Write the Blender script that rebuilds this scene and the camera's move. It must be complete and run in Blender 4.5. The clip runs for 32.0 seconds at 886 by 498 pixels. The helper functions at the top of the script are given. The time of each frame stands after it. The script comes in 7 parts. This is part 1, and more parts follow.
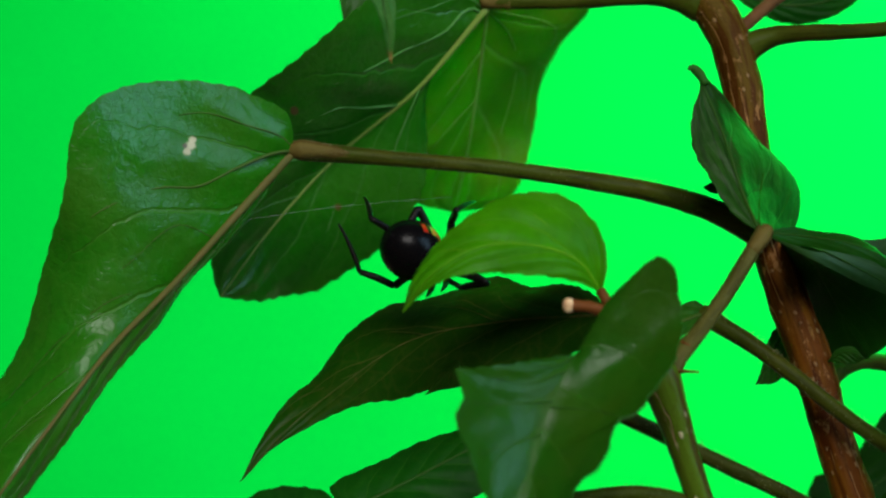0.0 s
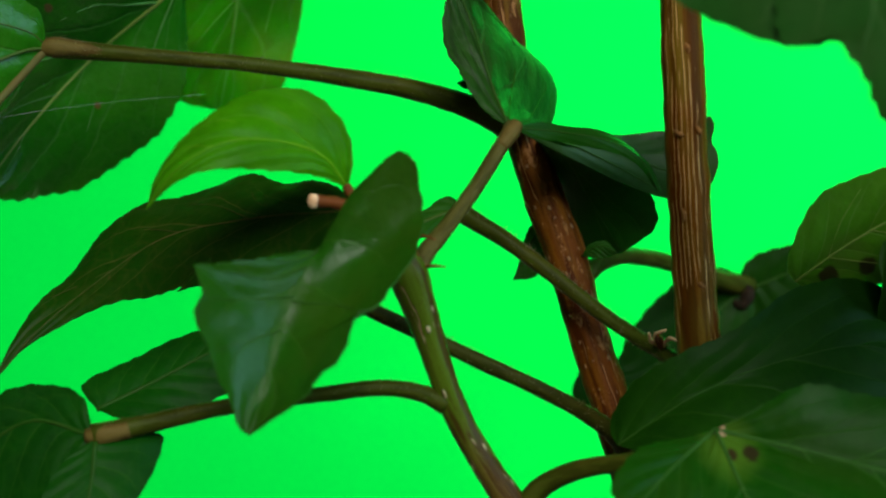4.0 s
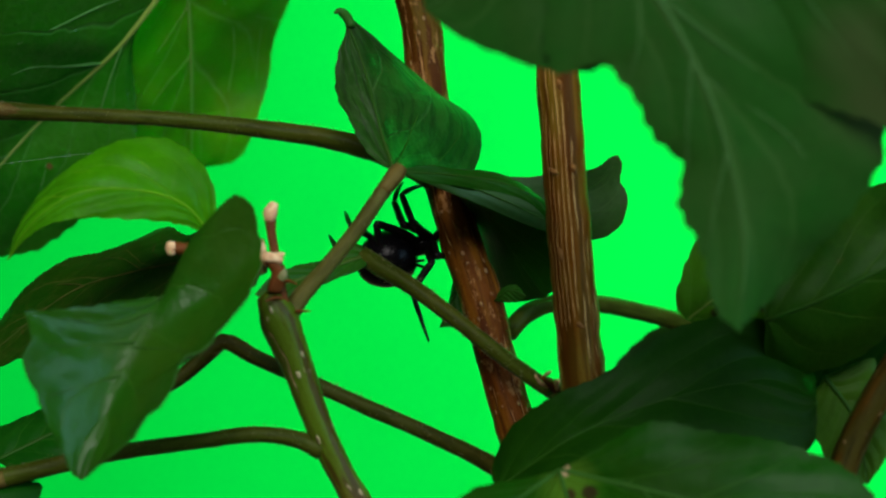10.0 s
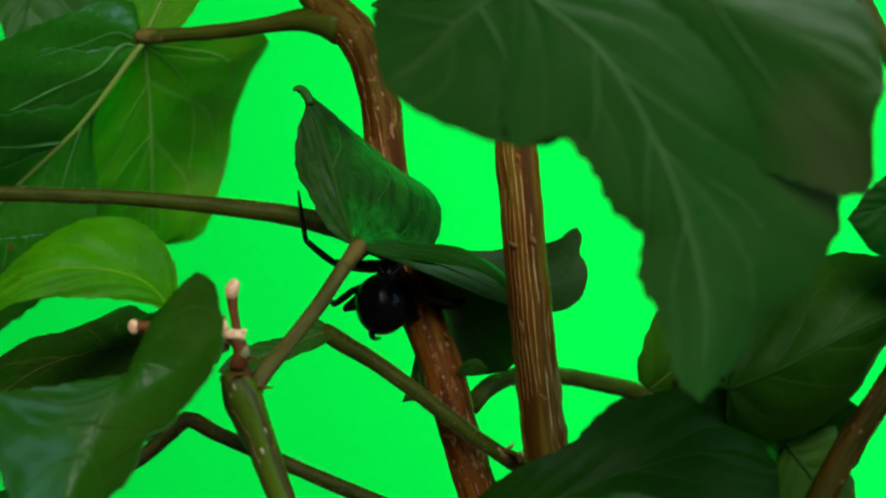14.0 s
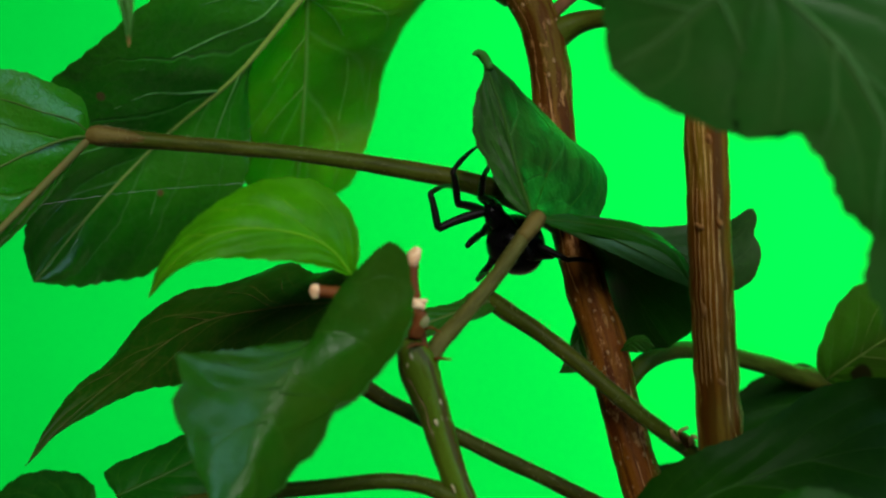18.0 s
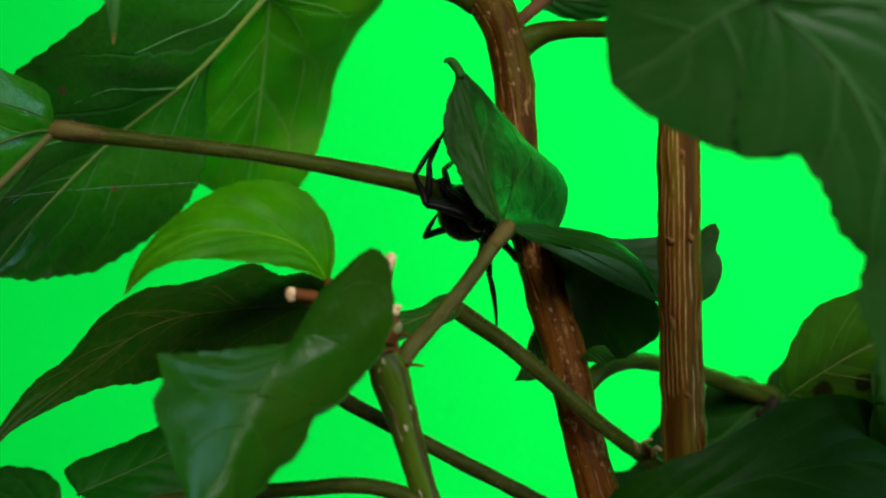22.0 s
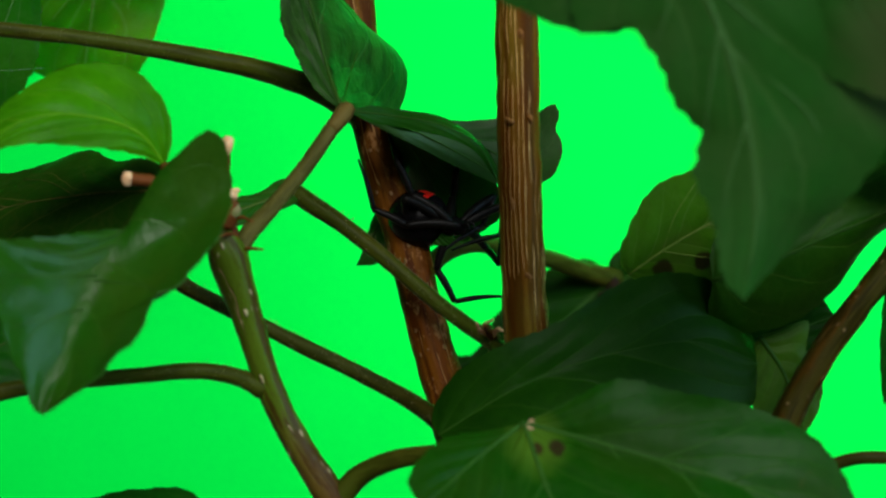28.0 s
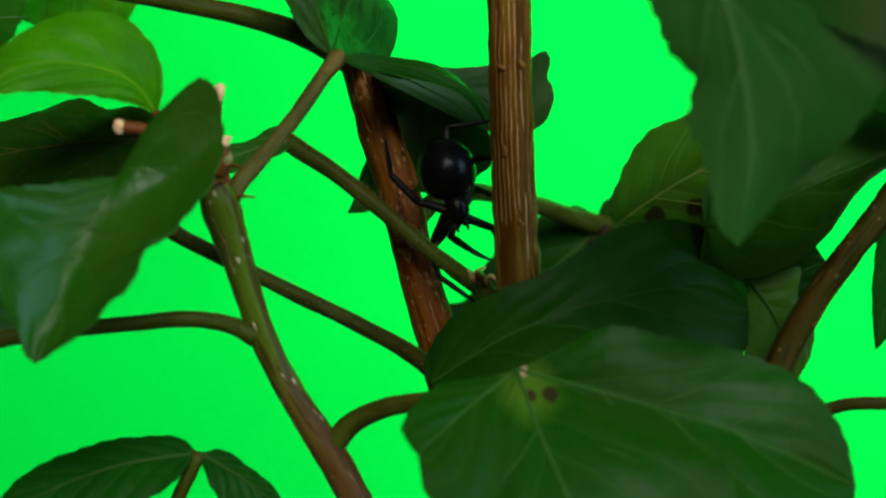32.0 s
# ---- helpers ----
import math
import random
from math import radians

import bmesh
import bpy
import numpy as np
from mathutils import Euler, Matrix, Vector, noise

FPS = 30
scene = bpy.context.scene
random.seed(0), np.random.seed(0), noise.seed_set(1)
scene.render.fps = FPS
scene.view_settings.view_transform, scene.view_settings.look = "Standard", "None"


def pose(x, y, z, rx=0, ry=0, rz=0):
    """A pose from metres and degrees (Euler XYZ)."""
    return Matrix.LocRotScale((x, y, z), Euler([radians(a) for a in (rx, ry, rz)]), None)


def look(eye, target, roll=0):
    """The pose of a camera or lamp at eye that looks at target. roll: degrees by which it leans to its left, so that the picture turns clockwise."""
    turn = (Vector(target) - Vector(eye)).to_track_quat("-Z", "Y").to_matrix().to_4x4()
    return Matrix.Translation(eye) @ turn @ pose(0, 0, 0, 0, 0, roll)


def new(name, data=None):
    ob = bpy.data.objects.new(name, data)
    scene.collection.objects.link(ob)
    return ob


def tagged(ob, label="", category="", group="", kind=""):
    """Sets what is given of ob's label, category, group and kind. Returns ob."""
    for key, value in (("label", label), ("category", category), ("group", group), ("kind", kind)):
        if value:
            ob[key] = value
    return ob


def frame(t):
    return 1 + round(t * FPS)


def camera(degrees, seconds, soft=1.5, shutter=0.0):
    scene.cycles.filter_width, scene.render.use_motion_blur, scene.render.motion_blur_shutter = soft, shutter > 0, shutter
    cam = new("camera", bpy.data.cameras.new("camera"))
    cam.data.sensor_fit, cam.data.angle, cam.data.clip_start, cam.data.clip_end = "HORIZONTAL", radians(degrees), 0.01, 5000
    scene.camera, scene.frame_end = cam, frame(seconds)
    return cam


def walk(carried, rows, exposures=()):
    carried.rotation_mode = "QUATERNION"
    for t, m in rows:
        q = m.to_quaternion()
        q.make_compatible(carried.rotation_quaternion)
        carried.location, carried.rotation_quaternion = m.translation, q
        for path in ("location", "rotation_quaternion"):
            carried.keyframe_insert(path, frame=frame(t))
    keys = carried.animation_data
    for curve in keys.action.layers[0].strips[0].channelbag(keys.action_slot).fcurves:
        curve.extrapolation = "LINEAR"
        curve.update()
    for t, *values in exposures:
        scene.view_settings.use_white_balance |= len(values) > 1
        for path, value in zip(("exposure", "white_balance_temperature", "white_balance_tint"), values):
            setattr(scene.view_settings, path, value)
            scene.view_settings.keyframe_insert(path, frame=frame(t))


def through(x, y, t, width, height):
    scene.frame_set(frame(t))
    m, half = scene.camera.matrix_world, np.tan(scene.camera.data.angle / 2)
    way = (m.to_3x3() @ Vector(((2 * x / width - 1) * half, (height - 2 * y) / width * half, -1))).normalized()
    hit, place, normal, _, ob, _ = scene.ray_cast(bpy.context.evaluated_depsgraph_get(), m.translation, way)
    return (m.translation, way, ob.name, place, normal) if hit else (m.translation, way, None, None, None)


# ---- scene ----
cam = camera(20, 32.0, soft=2.25)
cam.data.dof.use_dof, cam.data.dof.focus_distance, cam.data.dof.aperture_fstop = True, 0.428, 20.0
# seconds, eye, target, roll
PATH = [
    (0, (-0.05496, -0.41175, 0.23825), (-0.05141, 0.08811, 0.24971), -0.080),
    (0.5, (-0.05548, -0.41201, 0.23733), (-0.04923, 0.08791, 0.24365), 0.168),
    (1, (-0.05268, -0.41182, 0.23770), (-0.03665, 0.08791, 0.24153), 0.147),
    (1.5, (-0.05159, -0.41125, 0.23674), (-0.02951, 0.08826, 0.23518), 0.196),
    (2, (-0.05281, -0.41179, 0.23657), (-0.02800, 0.08758, 0.24111), 0.318),
    (2.5, (-0.05227, -0.41131, 0.23825), (-0.02903, 0.08807, 0.24739), 0.152),
    (3, (-0.04974, -0.41417, 0.23758), (-0.02165, 0.08503, 0.24057), 0.214),
    (3.5, (-0.04479, -0.41273, 0.23654), (-0.00939, 0.08596, 0.22930), -0.418),
    (5.5, (-0.01430, -0.41303, 0.23628), (-0.01311, 0.08694, 0.23080), -0.541),
    (6, (0.00107, -0.40936, 0.23250), (-0.02081, 0.09016, 0.23330), -0.466),
    (6.5, (0.02173, -0.40749, 0.23139), (-0.02261, 0.09053, 0.22824), -0.888),
    (7, (0.03759, -0.40664, 0.22821), (-0.02886, 0.08892, 0.23033), -0.510),
    (7.5, (0.04391, -0.40663, 0.22609), (-0.00802, 0.09066, 0.22870), -0.862),
    (8, (0.04534, -0.40784, 0.22648), (-0.00471, 0.08960, 0.23385), -1.244),
    (8.5, (0.04534, -0.40832, 0.22659), (-0.00409, 0.08920, 0.23202), -1.183),
    (9, (0.04529, -0.40872, 0.22782), (-0.00026, 0.08909, 0.23803), -1.659),
    (9.5, (0.04388, -0.40924, 0.22792), (0.00529, 0.08899, 0.24455), -1.892),
    (10, (0.04291, -0.40944, 0.22786), (0.00000, 0.08858, 0.23947), -1.811),
    (10.5, (0.04312, -0.41027, 0.22758), (-0.00120, 0.08765, 0.23800), -1.862),
    (11, (0.04386, -0.40898, 0.22718), (0.00034, 0.08891, 0.24198), -1.929),
    (11.5, (0.04370, -0.40956, 0.22767), (0.00101, 0.08835, 0.24411), -2.008),
    (12, (0.04372, -0.41011, 0.22755), (0.00053, 0.08762, 0.24745), -2.246),
    (12.5, (0.04418, -0.41076, 0.22742), (0.00576, 0.08723, 0.25035), -2.383),
    (13, (0.04285, -0.41025, 0.22754), (0.00618, 0.08784, 0.25119), -2.595),
    (13.5, (0.04266, -0.41061, 0.22799), (0.00828, 0.08753, 0.25399), -2.571),
    (14, (0.04304, -0.41101, 0.22789), (0.00845, 0.08712, 0.25388), -2.658),
    (14.5, (0.04268, -0.41118, 0.22788), (0.00432, 0.08680, 0.25117), -2.559),
    (16.5, (0.04137, -0.41140, 0.22861), (-0.00320, 0.08591, 0.25490), -2.508),
    (17, (0.04055, -0.41125, 0.22861), (-0.00478, 0.08605, 0.25388), -2.511),
    (17.5, (0.03137, -0.41042, 0.23242), (-0.01688, 0.08687, 0.25189), -1.157),
    (18, (0.01220, -0.40769, 0.23755), (-0.02064, 0.09113, 0.24716), 0.229),
    (18.5, (0.00365, -0.40821, 0.23697), (-0.01819, 0.09115, 0.24963), 0.539),
    (19, (-0.00128, -0.40861, 0.23836), (-0.01379, 0.09115, 0.24748), 0.850),
    (19.5, (-0.00610, -0.40954, 0.23899), (-0.02003, 0.09018, 0.24803), 1.443),
    (20, (-0.00829, -0.40868, 0.23946), (-0.01651, 0.09109, 0.25235), 1.283),
    (20.5, (-0.00778, -0.40933, 0.23977), (-0.01414, 0.09029, 0.25817), 1.557),
    (21, (-0.00812, -0.40988, 0.23979), (-0.01473, 0.08984, 0.25512), 1.735),
    (21.5, (-0.00853, -0.41005, 0.23989), (-0.01354, 0.08974, 0.25364), 1.735),
    (22, (-0.00835, -0.41013, 0.23920), (-0.01001, 0.08979, 0.24817), 1.837),
    (22.5, (-0.00804, -0.40995, 0.23940), (-0.00768, 0.08998, 0.24726), 1.757),
    (23, (-0.00878, -0.41022, 0.24003), (-0.00814, 0.08972, 0.24746), 1.843),
    (23.5, (-0.00904, -0.41013, 0.23856), (-0.01004, 0.08983, 0.24472), 2.060),
    (24, (-0.00925, -0.41036, 0.23998), (-0.00525, 0.08961, 0.24371), 1.999),
    (24.5, (-0.00894, -0.41103, 0.23960), (-0.00514, 0.08894, 0.24282), 2.051),
    (26.5, (-0.00684, -0.40801, 0.23757), (0.00745, 0.09178, 0.23923), 1.271),
    (27, (-0.00685, -0.40824, 0.23625), (0.00993, 0.09146, 0.24006), 1.277),
    (27.5, (-0.00676, -0.40788, 0.23578), (0.01611, 0.09156, 0.23048), 1.251),
    (28, (-0.00655, -0.40814, 0.23613), (0.02208, 0.09094, 0.22635), 1.099),
    (28.5, (-0.00585, -0.40791, 0.23540), (0.02620, 0.09081, 0.21940), 1.004),
    (29, (-0.00534, -0.40766, 0.23455), (0.02761, 0.09088, 0.21534), 0.820),
    (29.5, (-0.00534, -0.40774, 0.23506), (0.02342, 0.09126, 0.22232), 0.542),
    (30, (-0.00528, -0.40766, 0.23635), (0.02106, 0.09147, 0.22321), 0.494),
    (30.5, (-0.00538, -0.40746, 0.23533), (0.02149, 0.09168, 0.22393), 0.356),
    (31, (-0.00665, -0.40763, 0.23596), (0.02149, 0.09138, 0.22199), 0.698),
    (31.5, (-0.00686, -0.40796, 0.23648), (0.02496, 0.09066, 0.21727), 0.977),
    (32, (-0.00783, -0.40780, 0.23597), (0.02415, 0.09078, 0.21593), 0.940),
]
walk(cam, [(t, look(eye, target, roll)) for t, eye, target, roll in PATH])

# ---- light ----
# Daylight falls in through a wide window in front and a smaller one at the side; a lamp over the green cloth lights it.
world = bpy.data.worlds.new("sky")
scene.world = world
world.use_nodes = True
wn = world.node_tree
sky = wn.nodes.new("ShaderNodeTexSky")
sky.sky_type, sky.sun_disc = "NISHITA", False
sky.sun_elevation, sky.sun_rotation = radians(40), radians(140)
wn.links.new(sky.outputs["Color"], wn.nodes["Background"].inputs["Color"])
wn.nodes["Background"].inputs["Strength"].default_value = 0.12


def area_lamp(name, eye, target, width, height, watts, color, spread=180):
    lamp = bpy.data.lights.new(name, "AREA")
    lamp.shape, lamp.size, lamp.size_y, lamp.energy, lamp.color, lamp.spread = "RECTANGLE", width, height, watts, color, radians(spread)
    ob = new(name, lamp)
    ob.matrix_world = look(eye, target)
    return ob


area_lamp("window_light", (0.15, -2.28, 1.62), (0, 0, 0.27), 1.3, 1.1, 69, (1.0, 0.97, 0.90))
area_lamp("side_window_light", (1.58, -0.80, 0.88), (0, 0, 0.27), 0.80, 1.10, 19, (0.38, 0.73, 1.0))
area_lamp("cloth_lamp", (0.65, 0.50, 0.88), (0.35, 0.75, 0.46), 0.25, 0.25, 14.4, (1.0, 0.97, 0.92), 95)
scene.view_settings.exposure = 0.0

# ---- materials ----


class Nodes:
    """A short way to write a node material."""

    def __init__(self, name):
        self.mat = bpy.data.materials.new(name)
        self.mat.use_nodes = True
        self.tree = self.mat.node_tree
        self.bsdf = self.tree.nodes["Principled BSDF"]
        self.out = self.tree.nodes["Material Output"]

    def node(self, kind, **values):
        n = self.tree.nodes.new(kind)
        if "operation" in values:
            n.operation = values["operation"]
        if "data_type" in values:
            n.data_type = values["data_type"]
        if "feature" in values:
            n.feature = values["feature"]
        if "interpolation_type" in values:
            n.interpolation_type = values["interpolation_type"]
        return n

    def put(self, value, socket):
        if hasattr(value, "is_output"):
            self.tree.links.new(value, socket)
        else:
            socket.default_value = value

    def math(self, op, a, b=0.0, c=0.0):
        n = self.node("ShaderNodeMath", operation=op)
        for value, socket in zip((a, b, c), n.inputs):
            self.put(value, socket)
        return n.outputs[0]

    def mix(self, factor, a, b):
        n = self.node("ShaderNodeMix", data_type="RGBA")
        self.put(factor, n.inputs[0])
        for value, socket in ((a, n.inputs[6]), (b, n.inputs[7])):
            self.put((*value, 1) if isinstance(value, tuple) else value, socket)
        return n.outputs[2]

    def place(self, along=False):
        """The point in the thing's space or, along a stalk, in the space of the stalk pulled straight."""
        if along:
            n = self.node("ShaderNodeAttribute")
            n.attribute_name = "straight"
            return n.outputs["Vector"]
        return self.node("ShaderNodeTexCoord").outputs["Object"]

    def noise(self, size, detail=3.0, stretch=(1, 1, 1), rough=0.55, along=False):
        """Noise with features about size millimetres across."""
        at = self.place(along)
        mapped = self.node("ShaderNodeMapping")
        self.tree.links.new(at, mapped.inputs["Vector"])
        mapped.inputs["Scale"].default_value = tuple(s * 1000 / size for s in stretch)
        n = self.node("ShaderNodeTexNoise")
        n.inputs["Scale"].default_value, n.inputs["Detail"].default_value, n.inputs["Roughness"].default_value = 1.0, detail, rough
        self.tree.links.new(mapped.outputs[0], n.inputs["Vector"])
        return n.outputs["Fac"]

    def step(self, value, low, high, top=1.0):
        n = self.node("ShaderNodeMapRange", interpolation_type="SMOOTHSTEP")
        for v, socket in zip((value, low, high, 0.0, top), n.inputs):
            self.put(v, socket)
        return n.outputs[0]

    def bump(self, height, strength, metres):
        n = self.node("ShaderNodeBump")
        n.inputs["Strength"].default_value, n.inputs["Distance"].default_value = strength, metres
        self.tree.links.new(height, n.inputs["Height"])
        self.tree.links.new(n.outputs[0], self.bsdf.inputs["Normal"])
        return n.outputs[0]

    def finish(self, color, rough, spec=0.5):
        self.put((*color, 1) if isinstance(color, tuple) else color, self.bsdf.inputs["Base Color"])
        self.put(rough, self.bsdf.inputs["Roughness"])
        self.bsdf.inputs["Specular IOR Level"].default_value = spec
        return self.mat


def leaf_material(name, base, second, vein, rough, through, spec=0.5, blemish=0.0, lateral=6.0, line=1.0, patches=(), relief=0.35, grain=14, streak=0.0, main=0.0, net=0.12):
    """A leaf blade: u runs from base to tip, v across; side veins slant forward, with a fine net between them."""
    m = Nodes(name)
    uv = m.node("ShaderNodeSeparateXYZ")
    m.tree.links.new(m.node("ShaderNodeTexCoord").outputs["UV"], uv.inputs[0])
    s, v = uv.outputs[0], uv.outputs[1]
    off = m.math("ABSOLUTE", m.math("SUBTRACT", v, 0.5))
    side = m.math("MULTIPLY", off, 2.0)
    wobble = m.math("MULTIPLY", m.math("SUBTRACT", m.noise(9, 2), 0.5), 0.35)
    phase = m.math("ADD", m.math("SUBTRACT", m.math("MULTIPLY", s, lateral), m.math("MULTIPLY", m.math("POWER", side, 0.85), 2.1)), wobble)
    lines = m.math("ABSOLUTE", m.math("SUBTRACT", m.math("FRACT", phase), 0.5))
    thin = m.math("SUBTRACT", 1.15, side)
    veins = m.math("MULTIPLY", m.step(m.math("DIVIDE", lines, m.math("MAXIMUM", thin, 0.1)), 0.050 * line, 0.010 * line), m.step(side, 0.99, 0.6))
    quilt = m.math("MULTIPLY", m.math("COSINE", m.math("MULTIPLY", lines, 6.28)), 0.5)
    mesh = []
    for scale in (230, 640):
        web = m.node("ShaderNodeTexVoronoi", feature="DISTANCE_TO_EDGE")
        web.inputs["Scale"].default_value = scale
        bent = m.node("ShaderNodeVectorMath", operation="MULTIPLY_ADD")
        stir = m.node("ShaderNodeTexNoise")
        stir.inputs["Scale"].default_value = 300
        m.tree.links.new(m.place(), stir.inputs["Vector"])
        m.tree.links.new(stir.outputs["Color"], bent.inputs[0])
        bent.inputs[1].default_value = (0.003, 0.003, 0.003)
        m.tree.links.new(m.place(), bent.inputs[2])
        m.tree.links.new(bent.outputs[0], web.inputs["Vector"])
        mesh.append(m.step(web.outputs["Distance"], 0.0, 0.10))
    wide, cells = mesh
    broad, fine = m.noise(grain, 3), m.noise(1.1, 4)
    color = m.mix(m.step(broad, 0.35, 0.68), base, second)
    color = m.mix(m.math("MULTIPLY", m.step(fine, 0.45, 0.75), 0.35), color, tuple(c * 0.55 for c in base))
    color = m.mix(m.math("MULTIPLY", m.math("SUBTRACT", 1.0, cells), 0.07), color, vein)
    color = m.mix(m.math("MULTIPLY", m.math("SUBTRACT", 1.0, wide), net), color, vein)
    color = m.mix(m.math("MULTIPLY", veins, 0.55), color, vein)
    if main:
        color = m.mix(m.step(off, 0.030 * main, 0.008 * main, 0.85), color, vein)
    if streak:
        runs = m.node("ShaderNodeTexNoise")
        along = m.node("ShaderNodeMapping")
        along.inputs["Scale"].default_value = (2.5, 26, 1)
        m.tree.links.new(m.node("ShaderNodeTexCoord").outputs["UV"], along.inputs["Vector"])
        m.tree.links.new(along.outputs[0], runs.inputs["Vector"])
        runs.inputs["Scale"].default_value, runs.inputs["Detail"].default_value = 1.0, 4.0
        color = m.mix(m.math("MULTIPLY", m.step(runs.outputs["Fac"], 0.45, 0.62), streak), color, tuple(c * 0.35 for c in base))
    if blemish:
        color = m.mix(m.math("MULTIPLY", m.step(m.noise(7, 5, rough=0.7), 0.66, 0.74), blemish), color, (0.10, 0.06, 0.02))
    for x, z, size, soft, tint in patches:
        spot = m.node("ShaderNodeVectorMath", operation="MULTIPLY_ADD")
        m.tree.links.new(m.node("ShaderNodeTexCoord").outputs["Object"], spot.inputs[0])
        spot.inputs[1].default_value, spot.inputs[2].default_value = (1000, 0, 1000), (-x, 0, -z)
        away = m.node("ShaderNodeVectorMath", operation="LENGTH")
        m.tree.links.new(spot.outputs[0], away.inputs[0])
        ragged = m.math("ADD", away.outputs["Value"], m.math("MULTIPLY", m.math("SUBTRACT", m.noise(size * 0.9, 3), 0.5), size * 0.8))
        color = m.mix(m.step(ragged, size * (1 + soft), size * (1 - soft), 0.9), color, tint)
    height = m.math("ADD", m.math("MULTIPLY", quilt, -0.8), m.math("MULTIPLY", veins, -0.4))
    height = m.math("ADD", height, m.math("ADD", m.math("MULTIPLY", wide, 0.05), m.math("MULTIPLY", cells, 0.05)))
    height = m.math("ADD", height, m.math("ADD", m.math("MULTIPLY", m.noise(4.5, 3), 1.2), m.math("MULTIPLY", fine, 0.10)))
    normal = m.bump(height, relief, 0.0005)
    m.finish(color, m.math("ADD", m.math("MULTIPLY", broad, 0.22), rough - 0.11), spec)
    lit = m.node("ShaderNodeBsdfTranslucent")
    m.tree.links.new(m.mix(0.5, color, tuple(min(1, c * 2.2) for c in second)), lit.inputs["Color"])
    m.tree.links.new(normal, lit.inputs["Normal"])
    both = m.node("ShaderNodeMixShader")
    both.inputs[0].default_value = through
    m.tree.links.new(m.bsdf.outputs[0], both.inputs[1])
    m.tree.links.new(lit.outputs[0], both.inputs[2])
    m.tree.links.new(both.outputs[0], m.out.inputs["Surface"])
    return m.mat


def bark_material(name, base, second, crack, stretch, rough, speck=0.0, speck_color=(0.45, 0.36, 0.24), young=None, speck_size=(620, 620, 400), cracks=0, crack_width=0.08, crack_mask=0.47, streaks=0.6, gloss=0.1, grit=0.0, bands=None, relief=0.8):
    """Bark: streaks along the cane, long thin cracks that wander and break off, and pale breathing spots."""
    m = Nodes(name)
    streak, broad, fine = m.noise(1.6, 4, (1, 1, stretch), along=True), m.noise(9, 3, (1, 1, 0.35), along=True), m.noise(0.5, 3, along=True)
    color = m.mix(m.step(broad, 0.38, 0.62), base, second)
    if bands:
        color = m.mix(m.step(m.noise(3.0, 3, (1, 1, stretch * 1.5), along=True), 0.47, 0.58), color, bands)
    if young:
        tall = m.node("ShaderNodeSeparateXYZ")
        m.tree.links.new(m.place(), tall.inputs[0])
        color = m.mix(m.step(m.math("ADD", tall.outputs[2], m.math("MULTIPLY", m.math("SUBTRACT", broad, 0.5), 0.03)), young[0], young[1]), color, young[2])
    color = m.mix(m.math("MULTIPLY", m.step(streak, 0.53, 0.42), streaks), color, (base[0] * 0.36, base[1] * (0.24 if base[0] > 1.3 * base[1] else 0.38), base[2] * 0.2))
    height = m.math("ADD", m.math("MULTIPLY", streak, 1.0), m.math("MULTIPLY", fine, 0.35))
    if cracks:
        turn = m.node("ShaderNodeSeparateXYZ")
        m.tree.links.new(m.place(True), turn.inputs[0])
        around = m.math("MULTIPLY", m.math("ARCTAN2", turn.outputs[1], turn.outputs[0]), cracks / 6.2832)
        wander = m.math("MULTIPLY", m.math("SUBTRACT", m.noise(5.0, 3, (1, 1, 0.16), along=True), 0.5), 3.2)
        off = m.math("ABSOLUTE", m.math("SUBTRACT", m.math("FRACT", m.math("ADD", around, wander)), 0.5))
        broken = m.step(m.noise(2.2, 3, (1, 1, 0.12), along=True), crack_mask, crack_mask + 0.06)
        lines = m.math("MULTIPLY", m.step(off, crack_width, crack_width * 0.35), broken)
        color = m.mix(m.math("MULTIPLY", m.step(off, crack_width * 2.4, crack_width), 0.2), color, tuple(c * 0.35 for c in base))
        color = m.mix(m.math("MULTIPLY", lines, 0.9), color, crack)
        height = m.math("SUBTRACT", height, m.math("MULTIPLY", lines, 0.7))
    color = m.mix(m.math("MULTIPLY", m.step(fine, 0.5, 0.8), 0.4), color, tuple(c * 0.5 for c in second))
    if grit:
        color = m.mix(m.math("MULTIPLY", m.step(m.noise(3.0, 5, (1, 1, 0.5), rough=0.75, along=True), 0.55, 0.66), grit), color, crack)
    if speck:
        dots = m.node("ShaderNodeTexVoronoi")
        mapped = m.node("ShaderNodeMapping")
        mapped.inputs["Scale"].default_value = speck_size
        m.tree.links.new(m.place(True), mapped.inputs["Vector"])
        m.tree.links.new(mapped.outputs[0], dots.inputs["Vector"])
        dots.inputs["Scale"].default_value = 1.0
        spot = m.math("MULTIPLY", m.step(dots.outputs["Distance"], 0.26, 0.12), m.step(m.noise(4, 2, along=True), 0.47, 0.56))
        color = m.mix(m.math("MULTIPLY", spot, speck), color, speck_color)
        height = m.math("ADD", height, m.math("MULTIPLY", spot, 0.8))
    m.bump(height, relief, 0.0004)
    return m.finish(color, rough, gloss)


def plain_material(name, base, second, rough, size=3.0, spec=0.12, bump=0.0002):
    m = Nodes(name)
    broad, fine = m.noise(size, 4), m.noise(size * 0.15, 3)
    color = m.mix(m.step(broad, 0.35, 0.65), base, second)
    m.bump(m.math("ADD", broad, m.math("MULTIPLY", fine, 0.5)), 0.5, bump)
    return m.finish(color, rough, spec)


